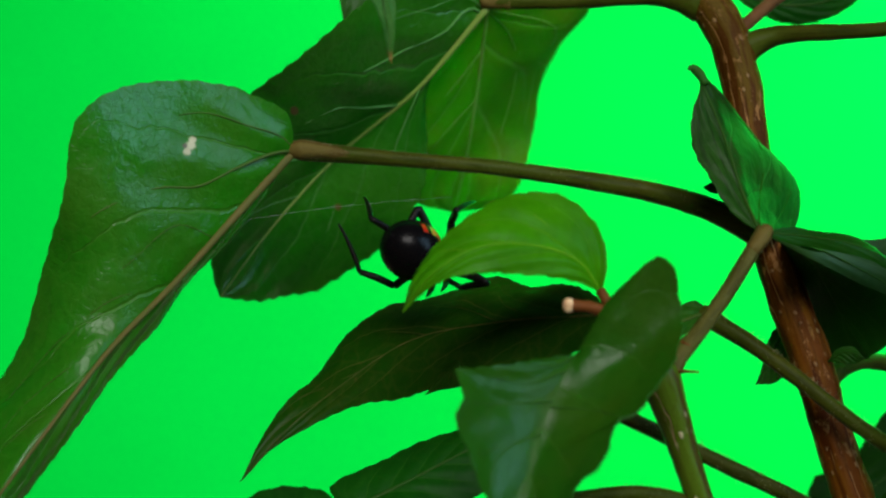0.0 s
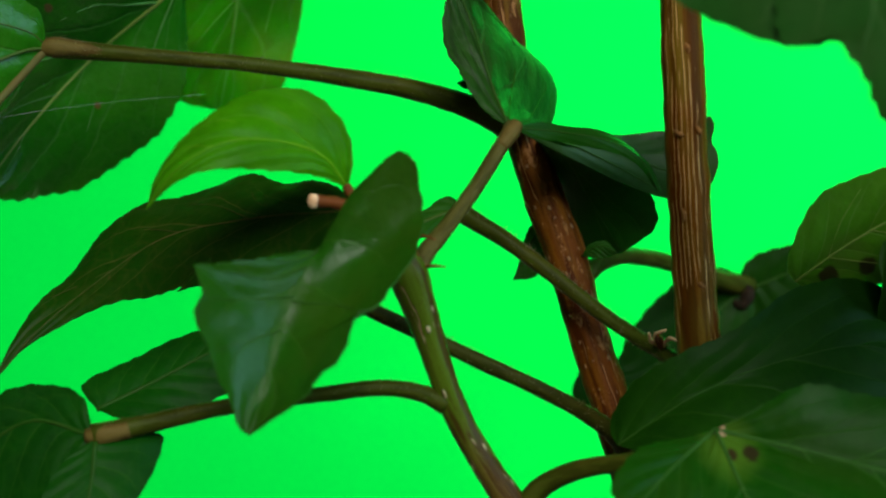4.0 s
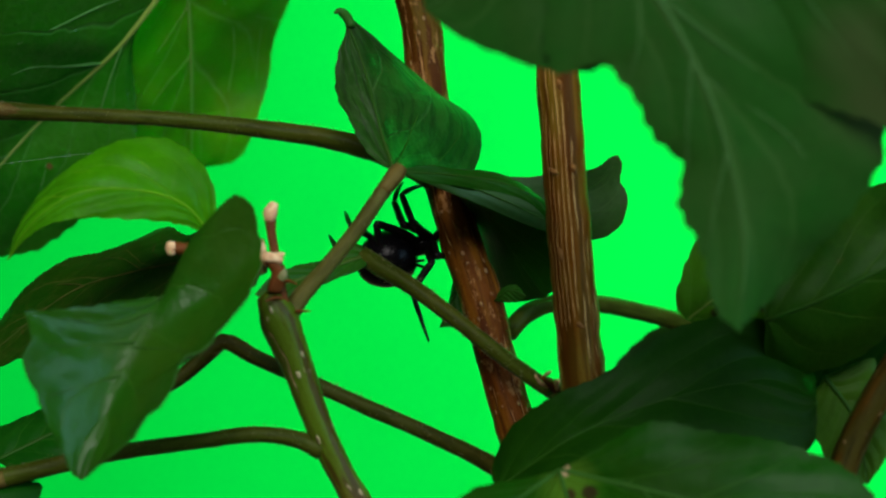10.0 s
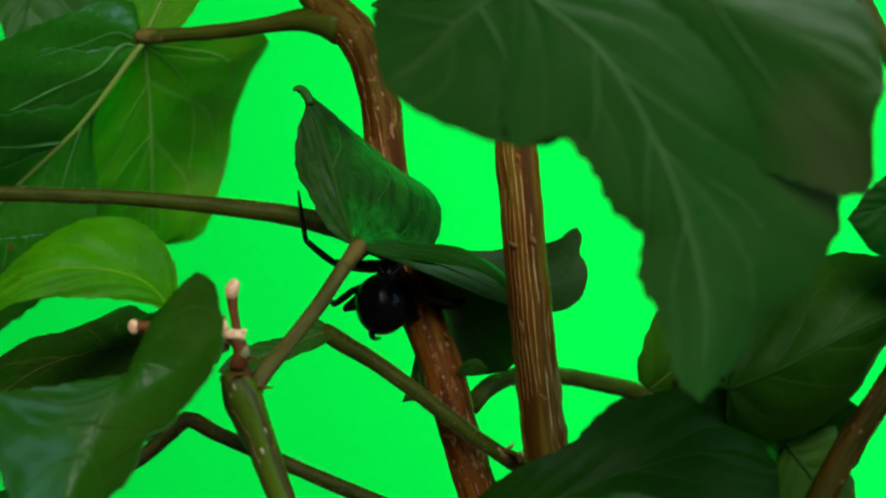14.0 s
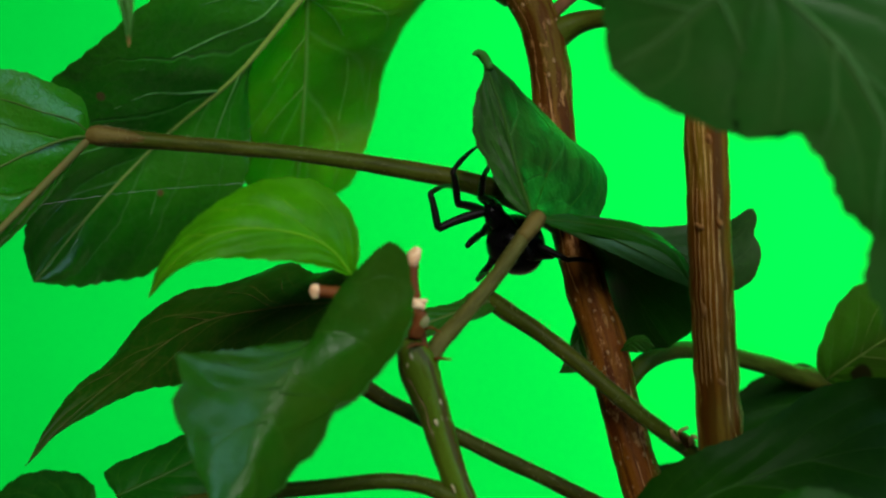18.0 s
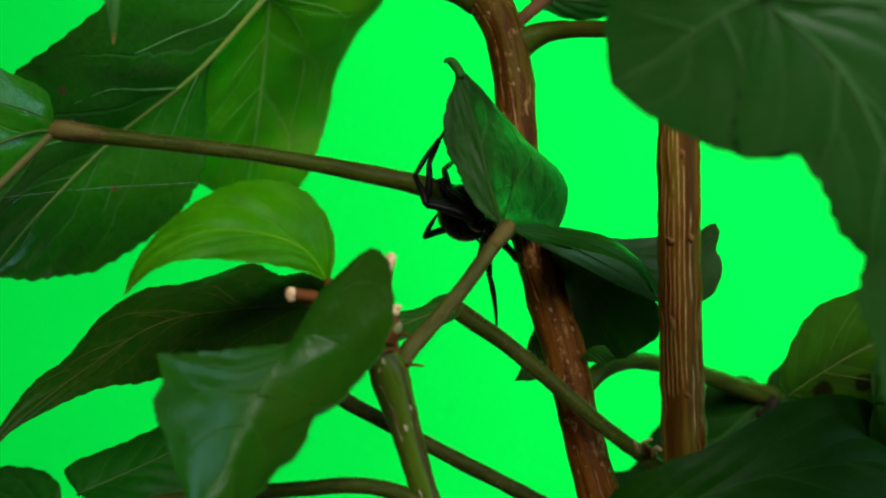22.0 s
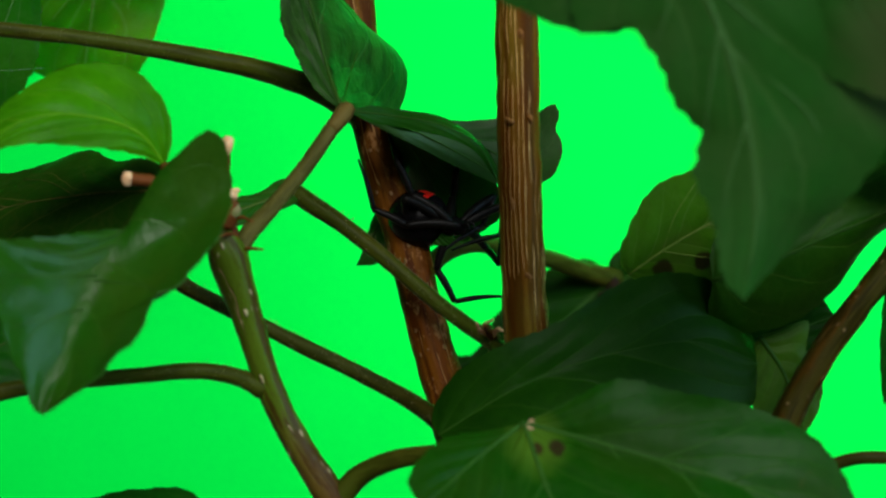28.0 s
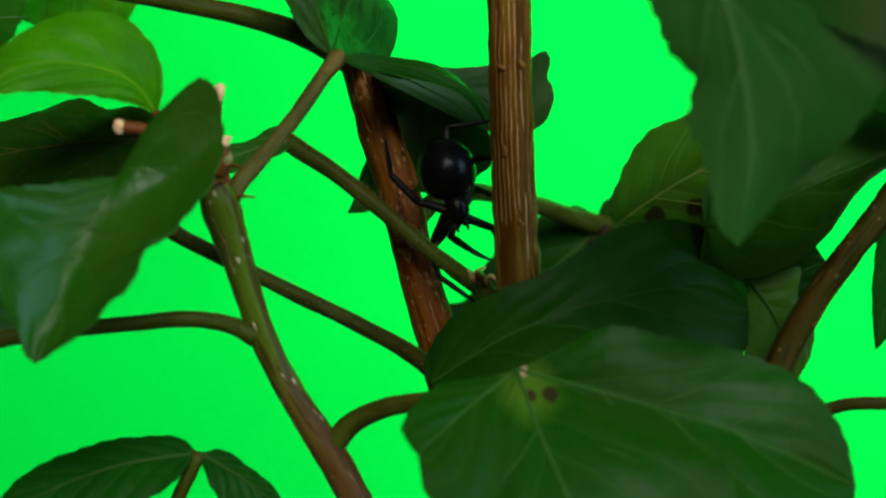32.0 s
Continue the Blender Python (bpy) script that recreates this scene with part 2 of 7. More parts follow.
# leaf stains, and the near leaf's painted sheen: x and height in the cane's space (mm), size, softness, colour
BIG_MARKS = ((-121.2, 266.5, 0.55, 0.4, (0.55, 0.50, 0.32)), (-121.5, 265.5, 0.75, 0.4, (0.55, 0.50, 0.32)), (-122.0, 264.4, 0.6, 0.4, (0.50, 0.45, 0.28)), (-122.4, 265.4, 0.4, 0.4, (0.10, 0.06, 0.03)))
HOLE_MARKS = ((28.3, 228.6, 3.6, 0.5, (0.06, 0.16, 0.012)), (25.6, 225.5, 1.7, 0.2, (0.022, 0.010, 0.005)), (32.2, 227.1, 1.6, 0.2, (0.022, 0.010, 0.005)))
LOW_MARKS = ((14.8, 200.5, 3.4, 0.7, (0.050, 0.120, 0.008)), (14.8, 200.0, 0.8, 0.3, (0.03, 0.015, 0.007)), (17.6, 200.2, 1.1, 0.3, (0.022, 0.012, 0.006)), (13.8, 203.4, 0.9, 0.3, (0.40, 0.25, 0.15)))
BACK_MARKS = ((-98.2, 256.8, 0.6, 0.4, (0.12, 0.06, 0.02)), (-105.2, 273.1, 0.7, 0.3, (0.10, 0.05, 0.02)))
DROOP_MARKS = ((-87.1, 275.1, 1.4, 0.5, (0.30, 0.14, 0.04)), (-96.4, 289.4, 1.6, 0.5, (0.30, 0.12, 0.03)))
# on the near leaf a broad brownish sheen is put into the colour, no stain
NEAR_SHEEN = ((20.5, 253.0, 5.5, 0.9, (0.042, 0.072, 0.020)), (16.8, 259.9, 4.5, 0.9, (0.040, 0.075, 0.020)))
LEAF_BIG = leaf_material("leaf_big", (0.013, 0.148, 0.003), (0.023, 0.132, 0.004), (0.046, 0.160, 0.012), 0.28, 0.14, 0.21, lateral=4.0, patches=BIG_MARKS, relief=0.75, net=0.15)
LEAF_HOLED = leaf_material("leaf_holed", (0.050, 0.180, 0.005), (0.034, 0.135, 0.004), (0.10, 0.22, 0.03), 0.42, 0.16, 0.14, patches=HOLE_MARKS, main=0.8, line=1.4, blemish=0.3)

LEAF_DARK = leaf_material("leaf_dark", (0.004, 0.058, 0.002), (0.003, 0.040, 0.002), (0.020, 0.092, 0.006), 0.45, 0.12, 0.05, blemish=0.25)
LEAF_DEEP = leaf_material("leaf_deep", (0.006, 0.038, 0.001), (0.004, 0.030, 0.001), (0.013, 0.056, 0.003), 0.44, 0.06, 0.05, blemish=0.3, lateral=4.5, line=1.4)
LEAF_SHADE = leaf_material("leaf_shade", (0.006, 0.047, 0.001), (0.010, 0.044, 0.001), (0.075, 0.085, 0.016), 0.40, 0.10, 0.08, blemish=0.4, line=0.8, net=0.12)
LEAF_OLIVE = leaf_material("leaf_olive", (0.012, 0.054, 0.002), (0.005, 0.046, 0.001), (0.032, 0.085, 0.008), 0.45, 0.10, 0.06, blemish=0.5, lateral=4.0)
LEAF_MID = leaf_material("leaf_mid", (0.016, 0.095, 0.004), (0.010, 0.070, 0.003), (0.06, 0.16, 0.02), 0.45, 0.2, 0.16, blemish=0.4)
LEAF_BACK = leaf_material("leaf_back", (0.010, 0.135, 0.003), (0.022, 0.155, 0.005), (0.048, 0.200, 0.026), 0.24, 0.3, 0.30, lateral=4.5, line=1.3, relief=0.7, patches=BACK_MARKS, net=0.15)
LEAF_DROOP = leaf_material("leaf_droop", (0.018, 0.120, 0.006), (0.026, 0.120, 0.008), (0.12, 0.28, 0.06), 0.5, 0.2, 0.15, patches=DROOP_MARKS)
LEAF_PALE = leaf_material("leaf_pale", (0.080, 0.360, 0.008), (0.165, 0.330, 0.010), (0.26, 0.46, 0.10), 0.40, 0.72, 0.15, lateral=3.5, line=1.6, relief=0.5, grain=9, main=0.6)
LEAF_CURL = leaf_material("leaf_curl", (0.015, 0.060, 0.006), (0.006, 0.038, 0.003), (0.038, 0.095, 0.022), 0.46, 0.02, 0.08, lateral=3.0, line=0.9, relief=0.6, blemish=0.4, grain=7, streak=0.8, main=0.55)
# lobes of the one curled leaf: fold coloured as shaded, flap coloured as lit
LEAF_FOLD_SHADED = leaf_material("leaf_fold_shaded", (0.005, 0.058, 0.002), (0.008, 0.050, 0.002), (0.026, 0.085, 0.010), 0.42, 0.05, 0.08, lateral=3.5, line=0.8, relief=0.12, grain=9, net=0.06)
LEAF_FLAP_LIT = leaf_material("leaf_flap_lit", (0.018, 0.058, 0.009), (0.010, 0.048, 0.006), (0.040, 0.090, 0.024), 0.44, 0.05, 0.16, lateral=3.5, line=0.8, relief=0.12, grain=9, net=0.08)
LEAF_YOUNG = leaf_material("leaf_young", (0.050, 0.280, 0.001), (0.036, 0.205, 0.001), (0.105, 0.36, 0.006), 0.42, 0.35, 0.10, lateral=3.2, line=1.1, relief=0.6, net=0.08, grain=9)
LEAF_FRONT = leaf_material("leaf_front", (0.010, 0.076, 0.002), (0.019, 0.070, 0.002), (0.024, 0.090, 0.006), 0.36, 0.06, 0.17, relief=0.5, lateral=5.0, line=1.1, main=0.4, net=0.08)
LEAF_NEAR = leaf_material("leaf_near", (0.010, 0.072, 0.006), (0.015, 0.068, 0.007), (0.028, 0.092, 0.015), 0.38, 0.10, 0.24, lateral=3.5, line=2.2, relief=0.15, patches=NEAR_SHEEN, main=1.4, net=0.05)
LEAF_LIME = leaf_material("leaf_lime", (0.034, 0.100, 0.004), (0.024, 0.085, 0.004), (0.06, 0.14, 0.02), 0.5, 0.15, 0.1, blemish=0.3)
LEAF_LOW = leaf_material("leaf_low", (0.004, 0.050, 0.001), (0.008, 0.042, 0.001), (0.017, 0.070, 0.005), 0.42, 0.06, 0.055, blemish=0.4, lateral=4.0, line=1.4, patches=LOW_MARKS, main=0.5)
UNDER = plain_material("leaf_underside", (0.020, 0.100, 0.008), (0.016, 0.085, 0.007), 0.6, 9.0, 0.15)
RIB = plain_material("leaf_rib", (0.014, 0.064, 0.004), (0.018, 0.060, 0.005), 0.5, 4.0, 0.1)
RIB_SOFT = plain_material("leaf_rib_soft", (0.026, 0.088, 0.011), (0.022, 0.078, 0.010), 0.5, 4.0, 0.06)
RIB_OLIVE = plain_material("leaf_rib_olive", (0.048, 0.095, 0.012), (0.040, 0.085, 0.010), 0.5, 4.0, 0.15)
RIB_MIST = plain_material("leaf_rib_mist", (0.065, 0.21, 0.040), (0.05, 0.175, 0.03), 0.45, 4.0, 0.15)
RIB_YOUNG = plain_material("leaf_rib_young", (0.10, 0.30, 0.004), (0.08, 0.26, 0.004), 0.5, 4.0, 0.1)
RIB_TAN = plain_material("leaf_rib_tan", (0.085, 0.078, 0.02), (0.04, 0.065, 0.010), 0.6, 3.0, 0.1)
RIB_PALE = plain_material("leaf_rib_pale", (0.13, 0.24, 0.03), (0.15, 0.23, 0.035), 0.5, 4.0, 0.2)
RIB_LIT = leaf_material("leaf_rib_lit", (0.24, 0.50, 0.10), (0.28, 0.48, 0.10), (0.3, 0.5, 0.12), 0.5, 0.6, 0.1)
RIB_NEAR = plain_material("leaf_rib_near", (0.042, 0.118, 0.028), (0.036, 0.105, 0.024), 0.55, 4.0, 0.08)
RIB_BROWN = plain_material("leaf_rib_brown", (0.105, 0.082, 0.018), (0.085, 0.085, 0.016), 0.55, 4.0, 0.15)
BARK_SPECKLED = bark_material("bark_speckled", (0.105, 0.030, 0.003), (0.052, 0.015, 0.002), (0.36, 0.18, 0.06), 0.10, 0.5, speck=0.45, speck_color=(0.44, 0.27, 0.12), cracks=9, crack_width=0.06, crack_mask=0.50, young=(0.258, 0.280, (0.076, 0.044, 0.004)), grit=0.6, bands=(0.135, 0.048, 0.004), streaks=0.75, gloss=0.05, relief=1.0)
BARK_CRACKED = bark_material("bark_cracked", (0.130, 0.078, 0.007), (0.140, 0.045, 0.003), (0.80, 0.50, 0.18), 0.05, 0.45, cracks=26, crack_width=0.08, crack_mask=0.485, streaks=0.7, bands=(0.085, 0.024, 0.002), gloss=0.05, relief=0.6)
SHOOT = bark_material("shoot_bark", (0.100, 0.050, 0.012), (0.070, 0.036, 0.010), (0.26, 0.18, 0.09), 0.12, 0.36, speck=0.85, speck_color=(0.46, 0.38, 0.22), speck_size=(520, 520, 260), cracks=5, crack_width=0.05, crack_mask=0.56, young=(0.180, 0.206, (0.058, 0.104, 0.005)), streaks=0.75, gloss=0.12)
PETIOLE = bark_material("petiole_skin", (0.042, 0.060, 0.005), (0.052, 0.050, 0.005), (0.13, 0.12, 0.03), 0.2, 0.45, streaks=0.5, gloss=0.06, relief=0.45)
STALK = bark_material("hairy_stalk_skin", (0.030, 0.036, 0.004), (0.038, 0.030, 0.004), (0.10, 0.09, 0.03), 0.2, 0.5, streaks=0.5, gloss=0.05, relief=0.45)
TAN_STALK = bark_material("tan_stalk_skin", (0.082, 0.074, 0.016), (0.060, 0.058, 0.010), (0.16, 0.13, 0.05), 0.2, 0.5, streaks=0.5, gloss=0.05, relief=0.5)
JOINT = bark_material("joint_skin", (0.115, 0.084, 0.020), (0.085, 0.066, 0.016), (0.2, 0.15, 0.05), 0.2, 0.5, streaks=0.5, gloss=0.05, relief=0.45)
SIDE_BARK = bark_material("side_branch_bark", (0.040, 0.032, 0.004), (0.028, 0.030, 0.004), (0.22, 0.13, 0.04), 0.12, 0.5, speck=0.5, speck_color=(0.24, 0.15, 0.06), cracks=7, crack_width=0.05, crack_mask=0.55, bands=(0.062, 0.030, 0.003), streaks=0.8, gloss=0.05)
SCAR = plain_material("bark_scar_skin", (0.24, 0.105, 0.025), (0.13, 0.055, 0.012), 0.7, 0.8, 0.1)
WITHER = plain_material("withered_skin", (0.022, 0.013, 0.006), (0.012, 0.008, 0.004), 0.8, 1.0, 0.1)
HAIR = plain_material("stalk_hair", (0.22, 0.21, 0.09), (0.15, 0.15, 0.06), 0.7)
TWIG = plain_material("twig_skin", (0.15, 0.072, 0.028), (0.105, 0.05, 0.02), 0.55)
STUB = plain_material("stub_skin", (0.14, 0.042, 0.009), (0.095, 0.030, 0.006), 0.6)
BUD = plain_material("bud_skin", (0.16, 0.20, 0.06), (0.20, 0.17, 0.08), 0.6, 1.5)
CUT = plain_material("cut_wood", (0.72, 0.50, 0.28), (0.60, 0.34, 0.18), 0.8, 1.0)

# ---- building ----
LIFT = Vector((0, 0, 250))   # millimetres from the ground to the leaf joint that the plan is drawn round
MM = 0.001


def mesh_object(name, verts, faces, material, parent=None, uvs=None, second=None, slots=None, straight=None):
    data = bpy.data.meshes.new(name)
    data.from_pydata([tuple(v) for v in verts], [], faces)
    data.materials.append(material)
    if second:
        data.materials.append(second)
        data.polygons.foreach_set("material_index", slots)
    data.polygons.foreach_set("use_smooth", [True] * len(faces))
    if uvs is not None:
        layer = data.uv_layers.new(name="UVMap")
        flat = np.array(uvs)[np.array([loop.vertex_index for loop in data.loops])]
        layer.data.foreach_set("uv", flat.ravel())
    if straight is not None:
        data.attributes.new("straight", "FLOAT_VECTOR", "POINT").data.foreach_set("vector", np.array(straight, float).ravel())
    ob = new(name, data)
    if parent:
        ob.parent = parent
    return ob


def spline(control, n):
    """n points of a smooth curve through the control points, even along its length."""
    p = np.array(control, float)
    gap = np.maximum(np.linalg.norm(np.diff(p, axis=0), axis=1), 1e-6)
    at = np.concatenate([[0], np.cumsum(gap)])
    slope = np.gradient(p, at, axis=0) if len(p) > 2 else np.repeat([(p[1] - p[0]) / gap[0]], 2, 0)
    s = np.linspace(0, at[-1], n)
    k = np.clip(np.searchsorted(at, s, side="right") - 1, 0, len(p) - 2)
    h = gap[k][:, None]
    u = ((s - at[k]) / gap[k])[:, None]
    return (2 * u**3 - 3 * u**2 + 1) * p[k] + (u**3 - 2 * u**2 + u) * h * slope[k] + (3 * u**2 - 2 * u**3) * p[k + 1] + (u**3 - u**2) * h * slope[k + 1]


def tube_mesh(points, radii, sides=14, lumps=0.0, seed=0, step=1.6):
    """Vertices and faces of a round stalk through points (mm); it closes at both ends."""
    p0 = np.array(points, float)
    length = np.linalg.norm(np.diff(p0, axis=0), axis=1).sum()
    n = int(min(140, max(6, length / step)))
    p = spline(points, n)
    near = np.concatenate([[0], np.cumsum(np.linalg.norm(np.diff(p0, axis=0), axis=1))])
    r = np.interp(np.linspace(0, near[-1], n), near, radii)
    tangent = np.gradient(p, axis=0)
    tangent /= np.linalg.norm(tangent, axis=1)[:, None]
    ref = np.cross(tangent[0], (0.3, 1, 0.2))
    verts, faces = [], []
    for i in range(n):
        ref = ref - tangent[i] * (ref @ tangent[i])
        ref /= np.linalg.norm(ref)
        other = np.cross(tangent[i], ref)
        for a in range(sides):
            ang = 2 * math.pi * a / sides
            wob = 1.0
            if lumps:
                q = Vector(p[i]) * 0.22 + Vector((math.cos(ang), math.sin(ang), seed))
                wob = 1 + lumps * noise.noise(q) + lumps * 0.6 * noise.noise(q * 3.1)
            verts.append((p[i] + r[i] * wob * (math.cos(ang) * ref + math.sin(ang) * other)) * MM)
    for i in range(n - 1):
        for a in range(sides):
            b = (a + 1) % sides
            faces.append((i * sides + a, i * sides + b, (i + 1) * sides + b, (i + 1) * sides + a))
    for i, sign in ((0, -1), (n - 1, 1)):
        tip = len(verts)
        verts.append((p[i] + sign * tangent[i] * r[i] * 0.35) * MM)
        for a in range(sides):
            b = (a + 1) % sides
            ring = (i * sides + a, i * sides + b)
            faces.append((ring[1], ring[0], tip) if sign < 0 else (ring[0], ring[1], tip))
    return verts, faces


def unrolled(points, radii, count, sides):
    """The vertices of such a stalk if it were pulled straight along z, in metres."""
    rings = (count - 2) // sides
    length = np.linalg.norm(np.diff(np.array(points, float), axis=0), axis=1).sum()
    thick = float(np.mean(radii))
    rows = [(thick * math.cos(2 * math.pi * a / sides), thick * math.sin(2 * math.pi * a / sides), length * i / (rings - 1)) for i in range(rings) for a in range(sides)]
    return np.array(rows + [(0, 0, 0), (0, 0, length)]) * MM


def plant(name, base, label):
    """A cane: an empty where it stands in the ground, at base (mm)."""
    ob = new(name)
    ob.empty_display_size = 0.01
    ob.location = (base[0] * MM, base[1] * MM, 0)
    tagged(ob, label, "plant", "canes of the shrub")
    return ob


def local(owner, points):
    """Plan millimetres into the space of a cane."""
    shift = LIFT - Vector((owner.location.x, owner.location.y, 0)) * 1000
    return [tuple(Vector(p) + shift) for p in points]


COUNT = [0]


def tube_part(name, material, owner, points, radii, label="", hairs=0, hair=0.7):
    COUNT[0] += 1
    woody = name == "stem"
    verts, faces = tube_mesh(local(owner, points), radii, 20 if woody else 14, 0.10 if woody else 0.3 if name in ("bud", "bud_stub", "bud_scale", "cut_end", "withered_bud", "bark_scar") else 0.08, COUNT[0], 1.6 if woody or len(points) > 5 else 0.5)
    sides = 20 if woody else 14
    ob = tagged(mesh_object(name, verts, faces, material, owner, straight=unrolled(points, radii, len(verts), sides)), label)
    if hairs:
        fuzz(ob, points, radii, hairs, hair, owner)
    return ob


def fuzz(stalk, points, radii, count, length, owner):
    """Fine pale hairs standing off a stalk, one mesh."""
    rng = random.Random(count + COUNT[0])
    line = spline(local(owner, points), 60)
    thick = np.interp(np.linspace(0, 1, 60), np.linspace(0, 1, len(radii)), radii)
    verts, faces = [], []
    for _ in range(count):
        k = rng.randrange(1, 59)
        u = rng.random()
        p = line[k] * (1 - u) + line[k - 1] * u
        along = Vector(line[k] - line[k - 1]).normalized()
        out = along.cross(Vector((rng.gauss(0, 1), rng.gauss(0, 1), rng.gauss(0, 1)))).normalized()
        side = along.cross(out)
        root = Vector(p) + out * thick[k] * 0.97
        tip = root + (out + along * rng.uniform(-0.5, 0.5) + side * rng.uniform(-0.4, 0.4)) * length * rng.uniform(0.5, 1.1)
        w = 0.045
        n = len(verts)
        verts += [(root + along * w) * MM, (root - along * w * 0.6 + side * w) * MM, (root - along * w * 0.6 - side * w) * MM, tip * MM]
        faces += [(n, n + 1, n + 3), (n + 1, n + 2, n + 3), (n + 2, n, n + 3)]
    return mesh_object("fuzz", verts, faces, HAIR, stalk)


LOBES = []


def lobe(mid, left, right):
    """Notes one lobe of the next leaf: its midrib and its two margins, from base to tip (mm)."""
    LOBES.append((mid, left, right))


def leaf(owner, material, label, teeth=0.45, thick=0.22, bulge=0.05, rib=1.0, ribs=RIB, veins=(), fine_ribs=None, under=UNDER, quilt=0.007):
    """A leaf blade of the lobes noted since the last one; each is spread between its midrib and its two margins."""
    lobes = LOBES[:]
    LOBES.clear()
    COUNT[0] += 1
    rng = random.Random(COUNT[0])
    verts, faces, uvs, slots, lines, tops = [], [], [], [], [], []
    for mid_c, left_c, right_c in lobes:
        mid_c, left_c, right_c = local(owner, mid_c), local(owner, left_c), local(owner, right_c)
        size = sum((Vector(b) - Vector(a)).length for a, b in zip(mid_c, mid_c[1:]))
        n, m = int(min(90, max(24, size * 1.1))), 9
        mid = spline(mid_c, n)
        edges = [spline([mid_c[0], *side, mid_c[-1]], n) for side in (left_c, right_c)]
        tangent = np.gradient(mid, axis=0)
        # a finely toothed, slightly uneven margin
        for e in edges:
            out = e - mid
            width = np.maximum(np.linalg.norm(out, axis=1), 1e-6)
            run = np.concatenate([[0], np.cumsum(np.linalg.norm(np.diff(e, axis=0), axis=1))])
            saw = (run / (3.1 + rng.random())) % 1.0
            amount = teeth * (saw - 0.5) + 0.35 * np.array([noise.noise(Vector((r * 0.12, COUNT[0], 0))) for r in run])
            e += out / width[:, None] * (amount * np.minimum(1, width / 6))[:, None]
        first = len(verts)
        cols = 2 * m + 1
        top = np.zeros((n, cols, 3))
        for c in range(cols):
            u = (c - m) / m
            e = edges[0] if u < 0 else edges[1]
            across = e - mid
            width = np.linalg.norm(across, axis=1)
            normal = np.cross(across, tangent) * (1 if u < 0 else -1)
            normal /= np.maximum(np.linalg.norm(normal, axis=1), 1e-9)[:, None]
            normal[normal[:, 1] > 0] *= -1
            a = abs(u)
            rise = width * bulge * math.sin(math.pi * a)
            s = np.linspace(0, 1, n)
            rise = rise + width * quilt * np.sin((s * 6 - 2.1 * a**0.85) * 6.28) * math.sin(math.pi * a)
            rise = rise + np.array([0.5 * noise.noise(Vector(q) * 0.09) for q in mid + across * a]) * a
            top[:, c] = mid + across * a + normal * rise[:, None]
        du, dv = np.gradient(top, axis=0), np.gradient(top, axis=1)
        face_n = np.cross(du, dv)
        face_n /= np.maximum(np.linalg.norm(face_n, axis=2), 1e-9)[..., None]
        if face_n[..., 1].mean() > 0:
            face_n = -face_n
        low = top - face_n * thick
        flip = np.cross(du, dv)[..., 1].mean() > 0
        for layer in (top, low):
            for i in range(n):
                for c in range(cols):
                    verts.append(layer[i, c] * MM)
                    uvs.append((i / (n - 1), c / (cols - 1)))
        size_l = n * cols

        def quad(a, b, c, d, slot):
            faces.append((a, b, c, d) if flip else (d, c, b, a))
            slots.append(slot)

        for i in range(n - 1):
            for c in range(cols - 1):
                a, b = first + i * cols + c, first + (i + 1) * cols + c
                quad(a, a + 1, b + 1, b, 0)
                quad(b + size_l, b + 1 + size_l, a + 1 + size_l, a + size_l, 1)
        # the cut rim has its own corners, so that the blade stays flat up to its margin
        for c, turn in ((0, False), (cols - 1, True)):
            rim = len(verts)
            for i in range(n):
                verts += [top[i, c] * MM, low[i, c] * MM]
                uvs += [(i / (n - 1), c / (cols - 1))] * 2
            for i in range(n - 1):
                k = rim + 2 * i
                ring = (k, k + 2, k + 3, k + 1)
                quad(*(ring[::-1] if turn else ring), 1)
        tops.append(top)
        lines.append([tuple(q + np.array((0, 0.02, 0))) for q in mid[:: max(1, n // 14)]])
    blade = tagged(mesh_object("leaf", verts, faces, material, owner, uvs, under, slots), label)
    for lobe, path, radius in veins:
        grid = tops[lobe]
        n, cols = grid.shape[:2]
        line = [tuple(grid[round(s * (n - 1)), round((u + 1) / 2 * (cols - 1))]) for s, u in path]
        v, f = tube_mesh(line, [radius * (1 - 0.7 * k / (len(line) - 1)) for k in range(len(line))], 8)
        mesh_object("vein", v, f, fine_ribs or ribs, blade)
    for line in lines:
        v, f = tube_mesh(line, [rib * (0.42 - 0.32 * k / (len(line) - 1)) for k in range(len(line))], 8)
        mesh_object("midrib", v, f, ribs, blade)
    return blade


# ---- room and backdrop ----
def sheet(name, size_x, size_y, steps, wave, material):
    verts, faces = [], []
    for i in range(steps + 1):
        for j in range(steps + 1):
            x, y = (i / steps - 0.5) * size_x, (j / steps - 0.5) * size_y
            verts.append((x, y, wave * noise.noise(Vector((x, y, 3.0)) * 2.0)))
    for i in range(steps):
        for j in range(steps):
            a = i * (steps + 1) + j
            faces.append((a, a + steps + 1, a + steps + 2, a + 1))
    return mesh_object(name, verts, faces, material)


def slab(name, low, high, material, label):
    """A plain block between two corners, of the setting."""
    bm = bmesh.new()
    bmesh.ops.create_cube(bm, size=1)
    for v in bm.verts:
        v.co = [low[k] + (v.co[k] + 0.5) * (high[k] - low[k]) for k in range(3)]
    data = bpy.data.meshes.new(name)
    bm.to_mesh(data)
    bm.free()
    data.materials.append(material)
    return tagged(new(name, data), label, kind="structure")


